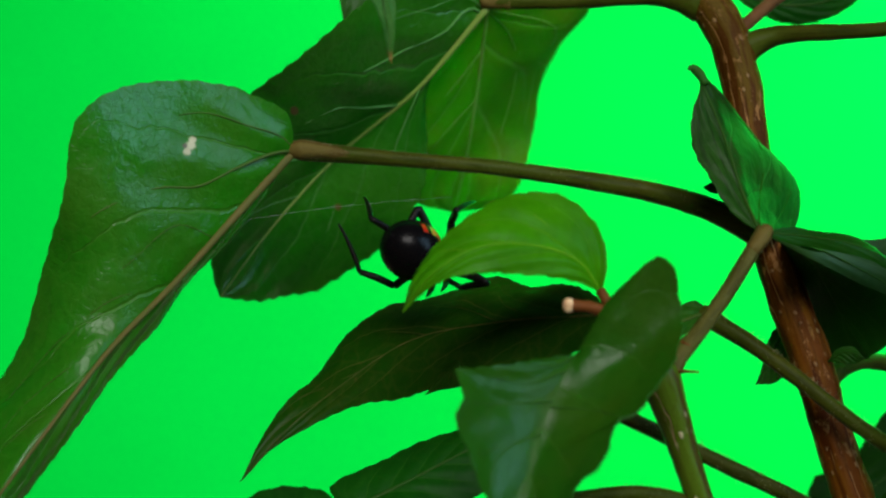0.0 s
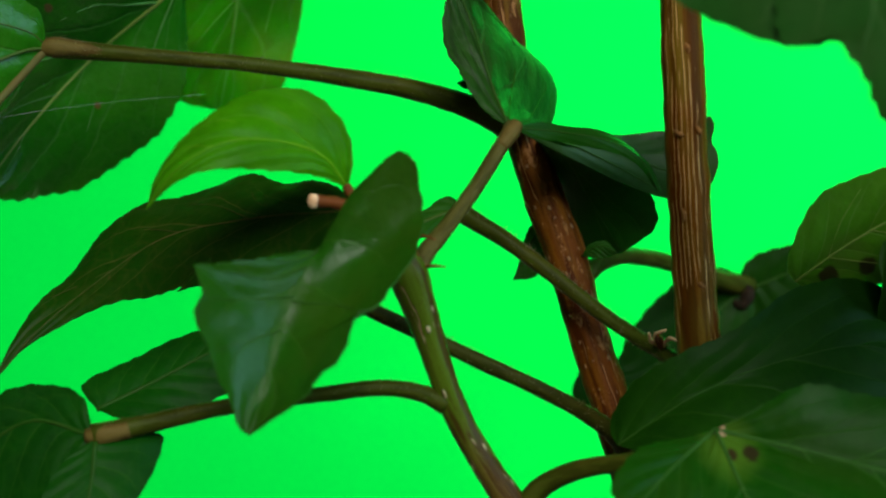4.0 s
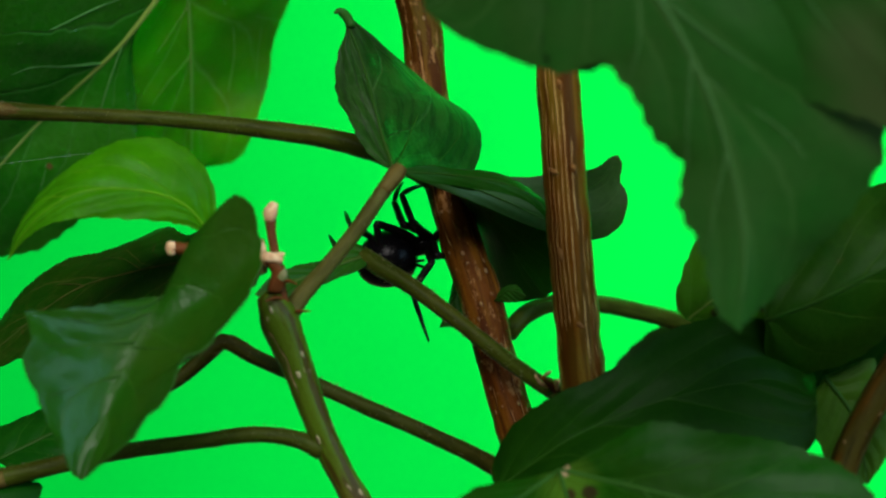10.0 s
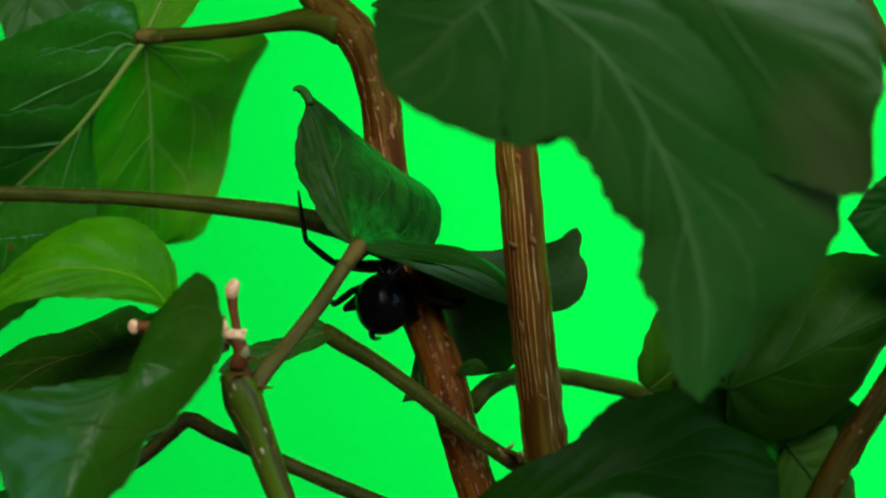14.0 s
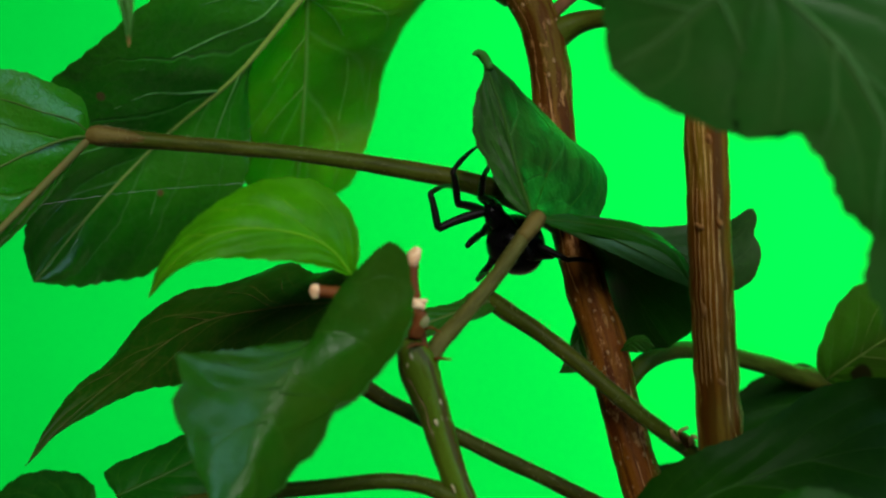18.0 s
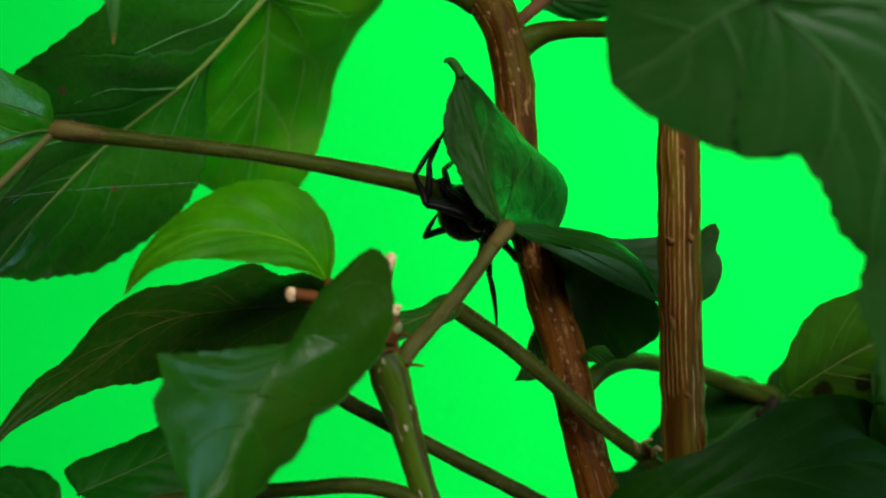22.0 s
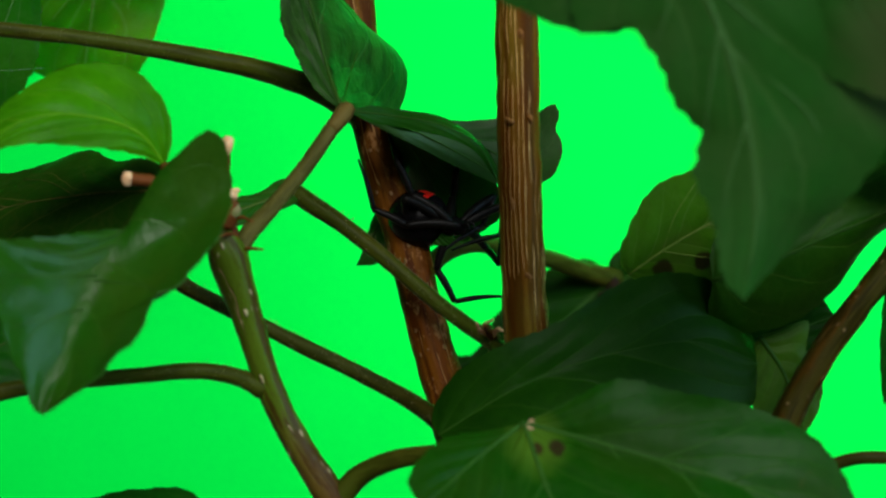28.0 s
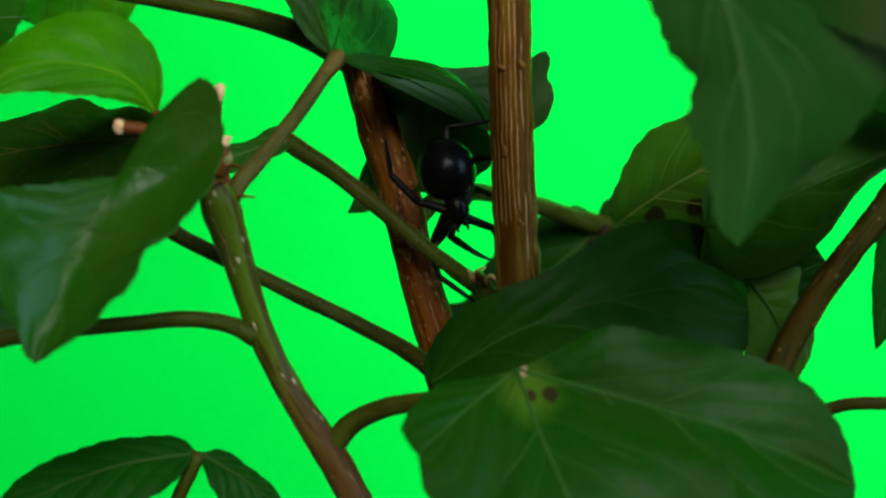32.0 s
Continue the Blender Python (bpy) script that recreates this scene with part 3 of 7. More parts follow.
SOIL = plain_material("soil", (0.09, 0.07, 0.05), (0.13, 0.10, 0.07), 0.9, 25.0, 0.2, 0.004)
PLASTER = plain_material("plaster", (0.085, 0.082, 0.078), (0.10, 0.096, 0.09), 0.9, 60.0, 0.2, 0.001)
GREEN = Nodes("green_cloth")
weave = GREEN.noise(0.6, 2, (1, 1, 1))
GREEN.bump(weave, 0.25, 0.0002)
GREEN_CLOTH = GREEN.finish(GREEN.mix(GREEN.step(GREEN.noise(120, 2), 0.3, 0.7), (0.0006, 0.48, 0.036), (0.0006, 0.455, 0.034)), 0.95, 0.0)
slab("floor", (-1.7, -2.4, -0.1), (1.7, 1.1, 0), SOIL, "bare brown floor under the shrub")
slab("ceiling", (-1.7, -2.4, 2.4), (1.7, 1.1, 2.5), PLASTER, "plain grey ceiling")
slab("wall_north", (-1.7, 1.0, 0), (1.7, 1.1, 2.4), PLASTER, "plain grey wall behind the cloth")
slab("wall_south", (-1.7, -2.4, 0), (-0.55, -2.3, 2.4), PLASTER, "plain grey wall beside the window opening")
slab("wall_south", (0.85, -2.4, 0), (1.7, -2.3, 2.4), PLASTER, "plain grey wall beside the window opening")
slab("wall_south", (-0.55, -2.4, 0), (0.85, -2.3, 1.05), PLASTER, "plain grey wall below the window opening")
slab("wall_south", (-0.55, -2.4, 2.2), (0.85, -2.3, 2.4), PLASTER, "plain grey wall above the window opening")
slab("wall_east", (1.6, -2.3, 0), (1.7, -1.25, 2.4), PLASTER, "plain grey wall beside the small window opening")
slab("wall_east", (1.6, -0.35, 0), (1.7, 1.0, 2.4), PLASTER, "plain grey wall beside the small window opening")
slab("wall_east", (1.6, -1.25, 0), (1.7, -0.35, 0.25), PLASTER, "plain grey wall below the small window opening")
slab("wall_east", (1.6, -1.25, 1.5), (1.7, -0.35, 2.4), PLASTER, "plain grey wall above the small window opening")
slab("wall_west", (-1.7, -2.3, 0), (-1.6, 1.0, 2.4), PLASTER, "plain grey wall")
screen_cloth = sheet("backdrop", 2.6, 1.8, 60, 0.004, GREEN_CLOTH)
screen_cloth.matrix_world = pose(0, 0.75, 0.9, 90, 0, 0)
tagged(screen_cloth, "plain bright green cloth backdrop", "backdrop", kind="structure")

# ---- the plants; plan in millimetres ----
# the rear cane with its leaves
rear = plant("shrub_cane", (27, 34), "brown woody cane speckled with pale lenticels, large lobed green leaves")
tube_part("stem", BARK_SPECKLED, rear, [(-23.2, 46.8, 80.2), (-14.4, 46.5, 60.7), (-9.0, 43.4, 49.1), (-1.0, 40.6, 38.7), (1.7, 37.8, 28.3), (2.7, 35.0, 18.1), (6.1, 29.5, -2.0), (8.8, 26.7, -11.8), (12.0, 24.0, -21.4), (14.3, 21.2, -30.9), (16.7, 18.7, -39.4), (23.2, 11.3, -64.1), (32.8, 11.2, -104.8), (43.7, 11.2, -197.0)], [3.01, 3.30, 3.49, 3.79, 3.59, 3.49, 3.59, 3.59, 3.59, 3.49, 3.49, 3.59, 3.79, 3.99])
tube_part("petiole", PETIOLE, rear, [(-76.7, 24.5, 15.4), (-60.2, 25.6, 14.0), (-41.6, 26.9, 12.4), (-26.8, 27.9, 10.3), (-11.8, 28.9, 7.5), (-1.6, 29.6, 3.8), (5.1, 30.0, -0.4)], [1.75, 1.27, 1.37, 1.57, 1.87, 2.18, 2.39], "long olive-brown leaf stalk", hairs=900, hair=0.5)
lobe([(-77.8, 24.0, 15.2), (-88.8, 18.0, 2.3), (-97.1, 12.0, -7.6), (-106.5, 4.0, -18.1), (-114.7, -4.0, -29.7), (-126.0, -12.0, -46.3)],
     [(-86.1, 22.0, 2.6), (-95.3, 18.0, -7.6), (-101.7, 12.0, -16.9), (-106.0, 7.0, -22.5), (-114.4, 0.0, -34.5), (-121.6, -6.0, -44.1)],
     [(-78.5, 22.0, 21.0), (-84.9, 18.0, 24.9), (-96.2, 12.0, 26.5), (-112.0, 1.0, 19.5), (-114.7, 3.0, 6.7), (-118.2, 8.0, -3.3), (-123.3, 10.0, -19.0), (-131.1, 6.0, -32.0)])
leaf(rear, LEAF_BIG, "large glossy dark green leaf with a pale worm mark", ribs=RIB_BROWN, fine_ribs=RIB_OLIVE, rib=2.0, veins=((0, ((0.0, 0.1), (0.05, 0.28), (0.17, 0.33), (0.25, 0.35), (0.32, 0.4), (0.44, 0.62), (0.53, 0.85)), 0.34), (0, ((0.0, 0.3), (0.03, 0.55), (0.14, 0.62), (0.2, 0.75), (0.24, 0.83)), 0.2), (0, ((0.25, 0.02), (0.32, 0.25), (0.46, 0.35), (0.59, 0.62)), 0.1), (0, ((0.4, 0.02), (0.5, 0.2), (0.62, 0.4), (0.76, 0.72)), 0.11), (0, ((0.55, 0.02), (0.66, 0.22), (0.78, 0.45), (0.9, 0.75)), 0.1), (0, ((0.7, 0.02), (0.8, 0.25), (0.9, 0.5)), 0.09)), quilt=0.018)
tube_part("petiole", PETIOLE, rear, [(-5.0, 41.6, 43.0), (-8.6, 42.4, 44.4), (-12.5, 43.4, 44.9), (-17.8, 45.0, 44.6), (-34.5, 48.9, 44.2), (-43.5, 51.0, 44.6)], [3.60, 2.90, 2.10, 1.55, 1.32, 1.44])
lobe([(-43.5, 51.0, 43.3), (-56.3, 52.5, 28.7), (-71.4, 54.3, 16.1), (-83.4, 50.7, 2.6), (-92.1, 43.8, -10.0)],
     [(-54.0, 55.6, 31.0), (-54.8, 57.9, 13.3), (-58.1, 59.2, 4.2), (-67.1, 61.7, -3.6), (-75.6, 61.7, -8.8), (-80.2, 59.6, -9.6), (-87.2, 49.4, -10.6)],
     [(-44.4, 49.5, 50.1), (-58.1, 38.0, 46.6), (-70.9, 26.0, 36.8), (-79.6, 26.0, 29.6), (-85.4, 28.0, 25.4), (-90.0, 34.0, 13.1), (-92.1, 38.0, 2.3), (-93.2, 42.1, -5.7)])
leaf(rear, LEAF_BACK, "broad lobed green leaf with strong pale veins", ribs=RIB_PALE, fine_ribs=RIB_MIST, under=LEAF_BACK, rib=1.5, teeth=0.8, quilt=0.014, veins=((0, ((0.02, 0.1), (0.06, 0.3), (0.17, 0.3), (0.27, 0.4), (0.39, 0.55), (0.47, 0.65)), 0.32), (0, ((0.32, 0.03), (0.41, 0.25), (0.49, 0.4), (0.56, 0.53)), 0.26), (0, ((0.5, 0.03), (0.62, 0.3), (0.73, 0.65)), 0.26), (0, ((0.25, -0.03), (0.42, -0.4), (0.55, -0.85)), 0.2), (0, ((0.02, 0.35), (0.10, 0.6), (0.2, 0.72), (0.3, 0.8)), 0.2), (0, ((0.66, 0.03), (0.76, 0.35), (0.84, 0.7)), 0.16), (0, ((0.5, -0.03), (0.64, -0.4), (0.74, -0.8)), 0.16)))
lobe([(-43.3, 52.0, 43.4), (-44.7, 62.0, 31.6), (-46.2, 70.0, 21.4), (-49.2, 83.0, 6.7)],
     [(-32.1, 62.0, 47.5), (-22.9, 75.0, 45.7), (-28.9, 83.0, 38.9), (-32.0, 85.0, 32.4), (-33.7, 83.0, 22.2), (-35.7, 79.0, 14.4), (-38.9, 81.0, 8.9)],
     [(-51.3, 56.0, 38.3), (-58.0, 60.0, 27.1), (-60.4, 67.0, 16.9), (-57.7, 77.0, 9.2)])
leaf(rear, LEAF_PALE, "yellowing translucent leaf lobe with pale veins", ribs=RIB_LIT, under=LEAF_PALE, rib=0.9, quilt=0.02, veins=((0, ((0.02, -0.15), (0.2, -0.3), (0.4, -0.36), (0.65, -0.4), (0.85, -0.45)), 0.2), (0, ((0.02, -0.3), (0.12, -0.5), (0.3, -0.62), (0.5, -0.7), (0.66, -0.8)), 0.16), (0, ((0.2, 0.03), (0.36, 0.4), (0.5, 0.8)), 0.14), (0, ((0.42, 0.03), (0.56, 0.4), (0.7, 0.8)), 0.12), (0, ((0.3, -0.38), (0.42, -0.6), (0.52, -0.85)), 0.1)))
lobe([(-43.7, 54.0, 45.1), (-41.1, 58.0, 51.7), (-37.0, 62.0, 61.9), (-32.8, 66.0, 73.4)],
     [(-46.6, 55.0, 48.9), (-46.5, 59.0, 58.7), (-41.5, 64.0, 70.2)],
     [(-38.3, 56.0, 45.9), (-34.3, 60.0, 51.4), (-30.8, 64.0, 60.8), (-29.7, 66.0, 68.8)])
leaf(rear, LEAF_PALE, "upper lobe of the yellowing leaf behind its stalk", ribs=RIB_PALE, under=LEAF_PALE, rib=0.8)
tube_part("petiole", PETIOLE, rear, [(1.7, 40.0, 33.6), (4.6, 39.4, 35.6), (7.6, 38.8, 36.7), (12.6, 36.0, 37.0), (21.4, 32.0, 36.9), (35.8, 28.0, 37.9)], [2.90, 2.40, 1.85, 1.55, 1.37, 1.26])
tube_part("twig", TWIG, rear, [(1.4, 41.0, 37.6), (7.5, 39.0, 42.9), (15.4, 37.0, 47.9), (21.2, 35.0, 53.8)], [1.30, 1.09, 0.89, 0.89], "thin reddish side twig")
lobe([(-0.2, 52.0, 48.3), (9.0, 52.0, 44.4), (18.4, 51.0, 44.3), (28.5, 50.0, 49.9)],
     [(4.7, 54.0, 52.9), (15.0, 54.0, 57.4), (25.3, 52.0, 56.4)],
     [(4.9, 52.0, 43.6), (12.3, 52.0, 40.5), (18.5, 51.0, 41.0), (25.6, 50.0, 45.4)])
leaf(rear, LEAF_DARK, "dark green leaf partly hidden behind the cane", quilt=0.002)
tube_part("petiole", PETIOLE, rear, [(15.7, 36.0, -27.1), (17.8, 38.0, -24.6), (23.6, 46.0, -22.0), (30.5, 56.0, -22.3), (41.9, 70.0, -25.0), (48.3, 78.0, -27.0), (56.0, 86.0, -29.1)], [1.81, 1.71, 1.54, 1.57, 1.73, 1.87, 2.23])
lobe([(46.9, -3.0, -25.4), (54.0, -4.0, -20.3), (64.1, -4.0, -14.7), (77.0, -4.0, -10.0)],
     [(45.6, -4.0, -24.0), (46.4, -6.0, -17.7), (49.9, -7.0, -11.6), (58.0, -7.0, -7.7), (68.2, -6.0, -6.0)],
     [(50.9, -1.0, -27.9), (59.8, 0.0, -26.7), (67.5, -1.0, -23.9), (74.5, -3.0, -18.7)])
leaf(rear, LEAF_HOLED, "rounded green leaf with brown insect holes along its edge", ribs=RIB_PALE, under=LEAF_HOLED, rib=0.5, veins=((0, ((0.2, 0.03), (0.36, 0.4), (0.5, 0.8)), 0.12), (0, ((0.2, -0.03), (0.36, -0.4), (0.5, -0.8)), 0.12), (0, ((0.45, 0.03), (0.6, 0.4), (0.7, 0.8)), 0.1)))
lobe([(55.9, 84.0, -27.9), (46.4, 82.0, -36.3), (35.4, 80.0, -45.1), (23.4, 78.0, -52.7)],
     [(56.6, 82.0, -36.2), (53.3, 82.0, -46.3), (43.9, 80.0, -53.9), (33.5, 78.0, -57.1)],
     [(50.0, 83.0, -25.1), (43.1, 82.0, -26.7), (35.5, 81.0, -32.2), (31.1, 80.0, -37.8), (27.9, 80.0, -43.4), (20.7, 79.0, -45.3), (19.4, 78.0, -48.3), (20.3, 78.0, -52.7)])
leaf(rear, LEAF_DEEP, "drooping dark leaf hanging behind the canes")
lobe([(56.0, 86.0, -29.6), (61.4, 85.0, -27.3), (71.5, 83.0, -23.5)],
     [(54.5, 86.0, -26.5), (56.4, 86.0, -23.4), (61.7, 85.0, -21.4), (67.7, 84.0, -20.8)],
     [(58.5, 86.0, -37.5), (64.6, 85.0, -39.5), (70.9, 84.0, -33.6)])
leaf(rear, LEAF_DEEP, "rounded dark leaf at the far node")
tube_part("withered_bud", WITHER, rear, [(54.9, 84.0, -28.8), (55.2, 82.0, -30.7), (53.9, 82.0, -32.3), (52.4, 82.0, -31.9)], [1.33, 1.44, 1.11, 0.55], "dark withered bud at the node")
lobe([(9.3, 34.0, -14.7), (6.2, 34.0, -20.8), (3.7, 34.0, -25.7)],
     [(10.1, 33.0, -21.7), (7.4, 34.0, -25.3)],
     [(7.3, 35.0, -15.8), (4.9, 35.0, -22.4)])
leaf(rear, LEAF_MID, "small pointed green leaf behind the cane")
lobe([(-63.6, -30.0, 52.5), (-61.7, -32.0, 37.6), (-60.1, -33.0, 25.0)],
     [(-59.5, -31.0, 43.0), (-59.4, -32.0, 33.4), (-59.6, -33.0, 28.6)],
     [(-65.5, -31.0, 42.8), (-63.7, -32.0, 36.7), (-61.4, -33.0, 30.7)])
leaf(rear, LEAF_DROOP, "drooping leaf with a brown dried tip")
lobe([(-63.6, 60.0, 68.5), (-66.7, 59.0, 53.2), (-70.2, 58.0, 41.7)],
     [(-43.3, 62.0, 63.3), (-47.5, 62.0, 52.6), (-57.3, 60.0, 46.0), (-64.1, 58.0, 44.1)],
     [(-71.6, 60.0, 60.3), (-72.6, 59.0, 52.5), (-71.2, 58.0, 46.8)])
leaf(rear, LEAF_MID, "dark leaf with a brown withered tip")
# the front cane
front = plant("shrub_cane", (36, -8), "brown woody cane with pale lengthwise cracks in its bark")
tube_part("stem", BARK_CRACKED, front, [(26.1, -7.0, 75.4), (26.3, -7.0, 52.6), (26.7, -7.0, 34.3), (27.5, -7.0, 17.1), (28.2, -7.0, -1.9), (29.1, -7.0, -20.0), (30.2, -7.0, -36.2), (34.2, -7.0, -82.7), (41.9, -7.0, -188.9)], [3.35, 3.35, 3.44, 3.44, 3.53, 3.53, 3.62, 3.72, 3.90])
tube_part("petiole", PETIOLE, front, [(-7.7, 18.0, -12.8), (-5.8, 17.0, -14.2), (0.8, 15.0, -18.4), (8.6, 13.0, -24.5), (17.1, 10.0, -31.4), (24.3, 4.0, -36.4), (28.0, -3.0, -38.8)], [1.54, 1.63, 1.43, 1.33, 1.32, 1.30, 1.37], "hairy leaf stalk running up from a node", hairs=500, hair=0.8)
tube_part("bud", STUB, front, [(25.6, 2.0, -36.2), (24.3, -2.0, -34.7), (23.5, -6.0, -33.8)], [0.93, 0.73, 0.27], "tiny pinkish withered bud")
lobe([(-6.2, 18.0, -12.6), (-11.7, 14.0, -14.4), (-17.7, 10.0, -16.7), (-24.6, 6.0, -19.0)],
     [(-6.7, 16.0, -14.3), (-11.6, 12.0, -16.6), (-17.1, 8.0, -18.8), (-21.7, 6.0, -20.0)],
     [(-8.5, 18.0, -10.8), (-13.6, 15.0, -13.1), (-19.2, 10.0, -14.6), (-22.8, 7.0, -16.8)])
leaf(front, LEAF_MID, "small narrow curled green leaf", ribs=RIB_OLIVE, quilt=0.02)
# the green shoot
shoot = plant("shrub_cane", (14, -8), "young green shoot turning brown below, broken buds at its top")
tube_part("stem", SHOOT, shoot, [(-19.2, -15.0, -19.3), (-17.8, -14.0, -22.8), (-15.5, -13.0, -29.5), (-12.7, -12.0, -38.4), (-9.2, -11.0, -47.4), (-4.1, -11.0, -56.3), (0.4, -11.0, -63.0), (8.6, -11.0, -79.6), (18.0, -10.0, -119.6), (24.1, -10.0, -201.9)], [1.90, 3.15, 2.70, 2.20, 2.10, 2.30, 2.60, 2.75, 3.00, 3.22])
tube_part("petiole", TAN_STALK, shoot, [(0.8, 0.0, 0.6), (-1.7, -2.0, -2.9), (-5.6, -5.0, -8.8), (-10.6, -9.0, -15.2), (-15.5, -12.0, -21.4), (-16.9, -14.0, -24.8)], [1.50, 1.28, 1.25, 1.34, 1.55, 1.78], hairs=250, hair=0.4)
lobe([(-0.0, 0.0, 0.4), (-2.2, 4.0, 6.7), (-4.2, 7.0, 14.2), (-6.3, 10.0, 21.0), (-9.1, 12.0, 28.3)],
     [(-3.5, 1.0, 2.8), (-7.6, 4.0, 9.1), (-10.4, 8.0, 16.5), (-9.7, 10.0, 21.8), (-8.5, 11.0, 25.3)],
     [(5.7, 20.0, 0.8), (10.6, 34.0, 1.7), (11.9, 36.0, 8.4), (10.9, 35.0, 10.8), (5.6, 29.0, 15.0), (0.8, 22.0, 19.6), (-3.5, 15.0, 23.7)])
leaf(shoot, LEAF_CURL, "curled green leaf folded up like a cup", veins=((0, ((0.03, 0.2), (0.3, 0.38), (0.6, 0.45), (0.85, 0.4)), 0.2), (0, ((0.05, 0.55), (0.3, 0.75), (0.5, 0.8)), 0.15)))
lobe([(0.8, -1.0, 0.3), (9.3, 2.6, -0.4), (16.9, 5.4, -1.7), (22.3, 7.4, -4.2), (26.4, 9.0, -10.8)],
     [(4.6, 0.6, 1.2), (9.9, 3.6, 0.7), (17.0, 7.4, -0.5), (21.8, 9.4, -3.4), (25.2, 10.4, -6.8), (26.6, 10.4, -10.4)],
     [(4.4, 0.4, -1.3), (9.4, 2.6, -2.1), (13.5, 4.4, -2.8), (17.5, 6.0, -3.6), (20.9, 7.4, -4.8), (24.7, 8.8, -8.0)])
lobe([(5.0, 7.0, -0.6), (12.2, 19.0, -5.4), (17.2, 26.0, -12.5), (22.7, 29.0, -20.9)],
     [(10.7, 12.0, -2.1), (19.9, 20.0, -5.0), (27.0, 24.0, -10.4), (28.6, 27.0, -16.2)],
     [(8.6, 33.5, -4.4), (10.8, 38.5, -12.8), (14.0, 37.5, -20.6), (18.9, 33.0, -21.3)])
leaf(shoot, LEAF_FOLD_SHADED, "lower lobes of the curled leaf, folded over in a lip and coloured dark as in shade", rib=0.4, quilt=0.001)
lobe([(0.8, 2.0, 0.4), (11.7, 14.0, -1.6), (21.5, 17.0, -3.4), (31.2, 18.0, -2.8), (35.2, 17.0, 0.2), (36.5, 16.5, 2.5)],
     [(11.7, 14.0, 1.0), (19.5, 17.0, -0.4), (27.3, 18.0, 0.2), (31.8, 17.4, 0.4), (33.4, 17.0, 1.0), (34.5, 16.8, 1.9), (35.5, 16.6, 2.6)],
     [(12.8, 14.0, -4.9), (21.7, 17.0, -9.0), (29.5, 18.0, -11.4), (34.3, 17.5, -10.8), (36.3, 17.3, -9.6), (37.8, 17.0, -6.2), (37.7, 17.0, -3.6), (36.5, 17.0, -1.4), (37.0, 16.8, 0.0), (37.1, 16.6, 1.4)])
leaf(shoot, LEAF_FLAP_LIT, "notched flap of the curled leaf, coloured grey-green as if lit", quilt=0.001, rib=0.5, teeth=0.15, ribs=RIB_SOFT, veins=((0, ((0.35, 0.0), (0.5, 0.45), (0.62, 0.8)), 0.14), (0, ((0.6, 0.0), (0.72, 0.45), (0.8, 0.8)), 0.14)))
tube_part("petiole", PETIOLE, shoot, [(-67.5, -17.0, -48.1), (-59.0, -16.0, -46.4), (-48.1, -15.0, -44.2), (-31.9, -14.0, -42.3), (-19.4, -13.0, -41.6), (-14.1, -12.0, -43.0), (-11.8, -12.0, -44.4)], [1.93, 1.49, 1.32, 1.24, 1.33, 1.42, 1.60], hairs=500, hair=0.5)
lobe([(-67.5, -17.0, -48.1), (-77.4, -13.0, -45.9), (-86.6, -11.0, -51.5), (-94.6, -10.0, -59.9)],
     [(-69.5, -18.0, -51.9), (-75.1, -18.0, -58.2), (-84.5, -15.0, -64.8)],
     [(-69.2, -14.0, -42.2), (-75.1, -11.0, -40.2), (-82.0, -10.0, -41.6), (-89.1, -9.0, -48.1), (-94.9, -9.0, -55.4)])
lobe([(-67.0, -18.0, -48.3), (-67.6, -22.0, -56.0), (-70.2, -26.0, -65.3)],
     [(-56.7, -14.0, -48.7), (-58.5, -18.0, -54.5), (-62.1, -22.0, -59.5), (-65.9, -25.0, -64.5)],
     [(-71.7, -20.0, -51.7), (-75.2, -24.0, -59.4)])
leaf(shoot, LEAF_DARK, "lobed dark green leaf on a long stalk")
lobe([(-68.0, 0.0, -45.3), (-59.8, 2.0, -41.5), (-51.5, 4.0, -37.3), (-41.3, 5.0, -32.2)],
     [(-63.4, -3.0, -46.8), (-54.3, 0.0, -45.5), (-45.0, 2.0, -41.7)],
     [(-70.8, 3.0, -42.0), (-63.5, 6.0, -37.8), (-55.2, 8.0, -34.0), (-47.7, 8.0, -31.9)])
leaf(shoot, LEAF_DARK, "narrow folded dark green leaf")
tube_part("petiole", STALK, shoot, [(-39.0, -6.0, -34.2), (-35.5, -5.0, -32.2), (-31.5, -4.5, -29.0), (-28.4, -4.0, -26.6), (-24.0, -3.8, -28.9), (-15.0, -3.2, -33.3), (-5.0, -2.4, -38.2), (5.0, -0.6, -43.0), (12.0, 1.6, -46.8), (17.5, 4.6, -50.8), (21.5, 9.0, -56.0)], [1.10, 1.20, 1.30, 1.40, 1.30, 1.25, 1.25, 1.28, 1.40, 1.60, 1.85], "dark hairy leaf stalk", hairs=700, hair=0.8)
lobe([(-25.7, -14.8, -13.0), (-44.1, 3.0, -14.5), (-58.2, 13.0, -17.8), (-69.9, 16.0, -25.6), (-78.8, 15.0, -32.9), (-86.2, 13.0, -41.3)],
     [(-33.0, -8.0, -20.8), (-46.3, -1.3, -24.6), (-55.5, 6.6, -25.8), (-58.5, 9.0, -26.9), (-66.6, 13.0, -28.4), (-75.3, 14.5, -32.5), (-81.8, 14.0, -36.5)],
     [(-27.8, -9.4, -10.0), (-37.6, 13.0, -8.1), (-44.9, 25.1, -6.9), (-49.5, 25.5, -8.9), (-55.5, 26.0, -10.7), (-60.4, 26.4, -11.2), (-68.5, 24.0, -16.2), (-74.3, 21.0, -24.1), (-78.2, 18.5, -27.4), (-82.7, 15.5, -34.0)])
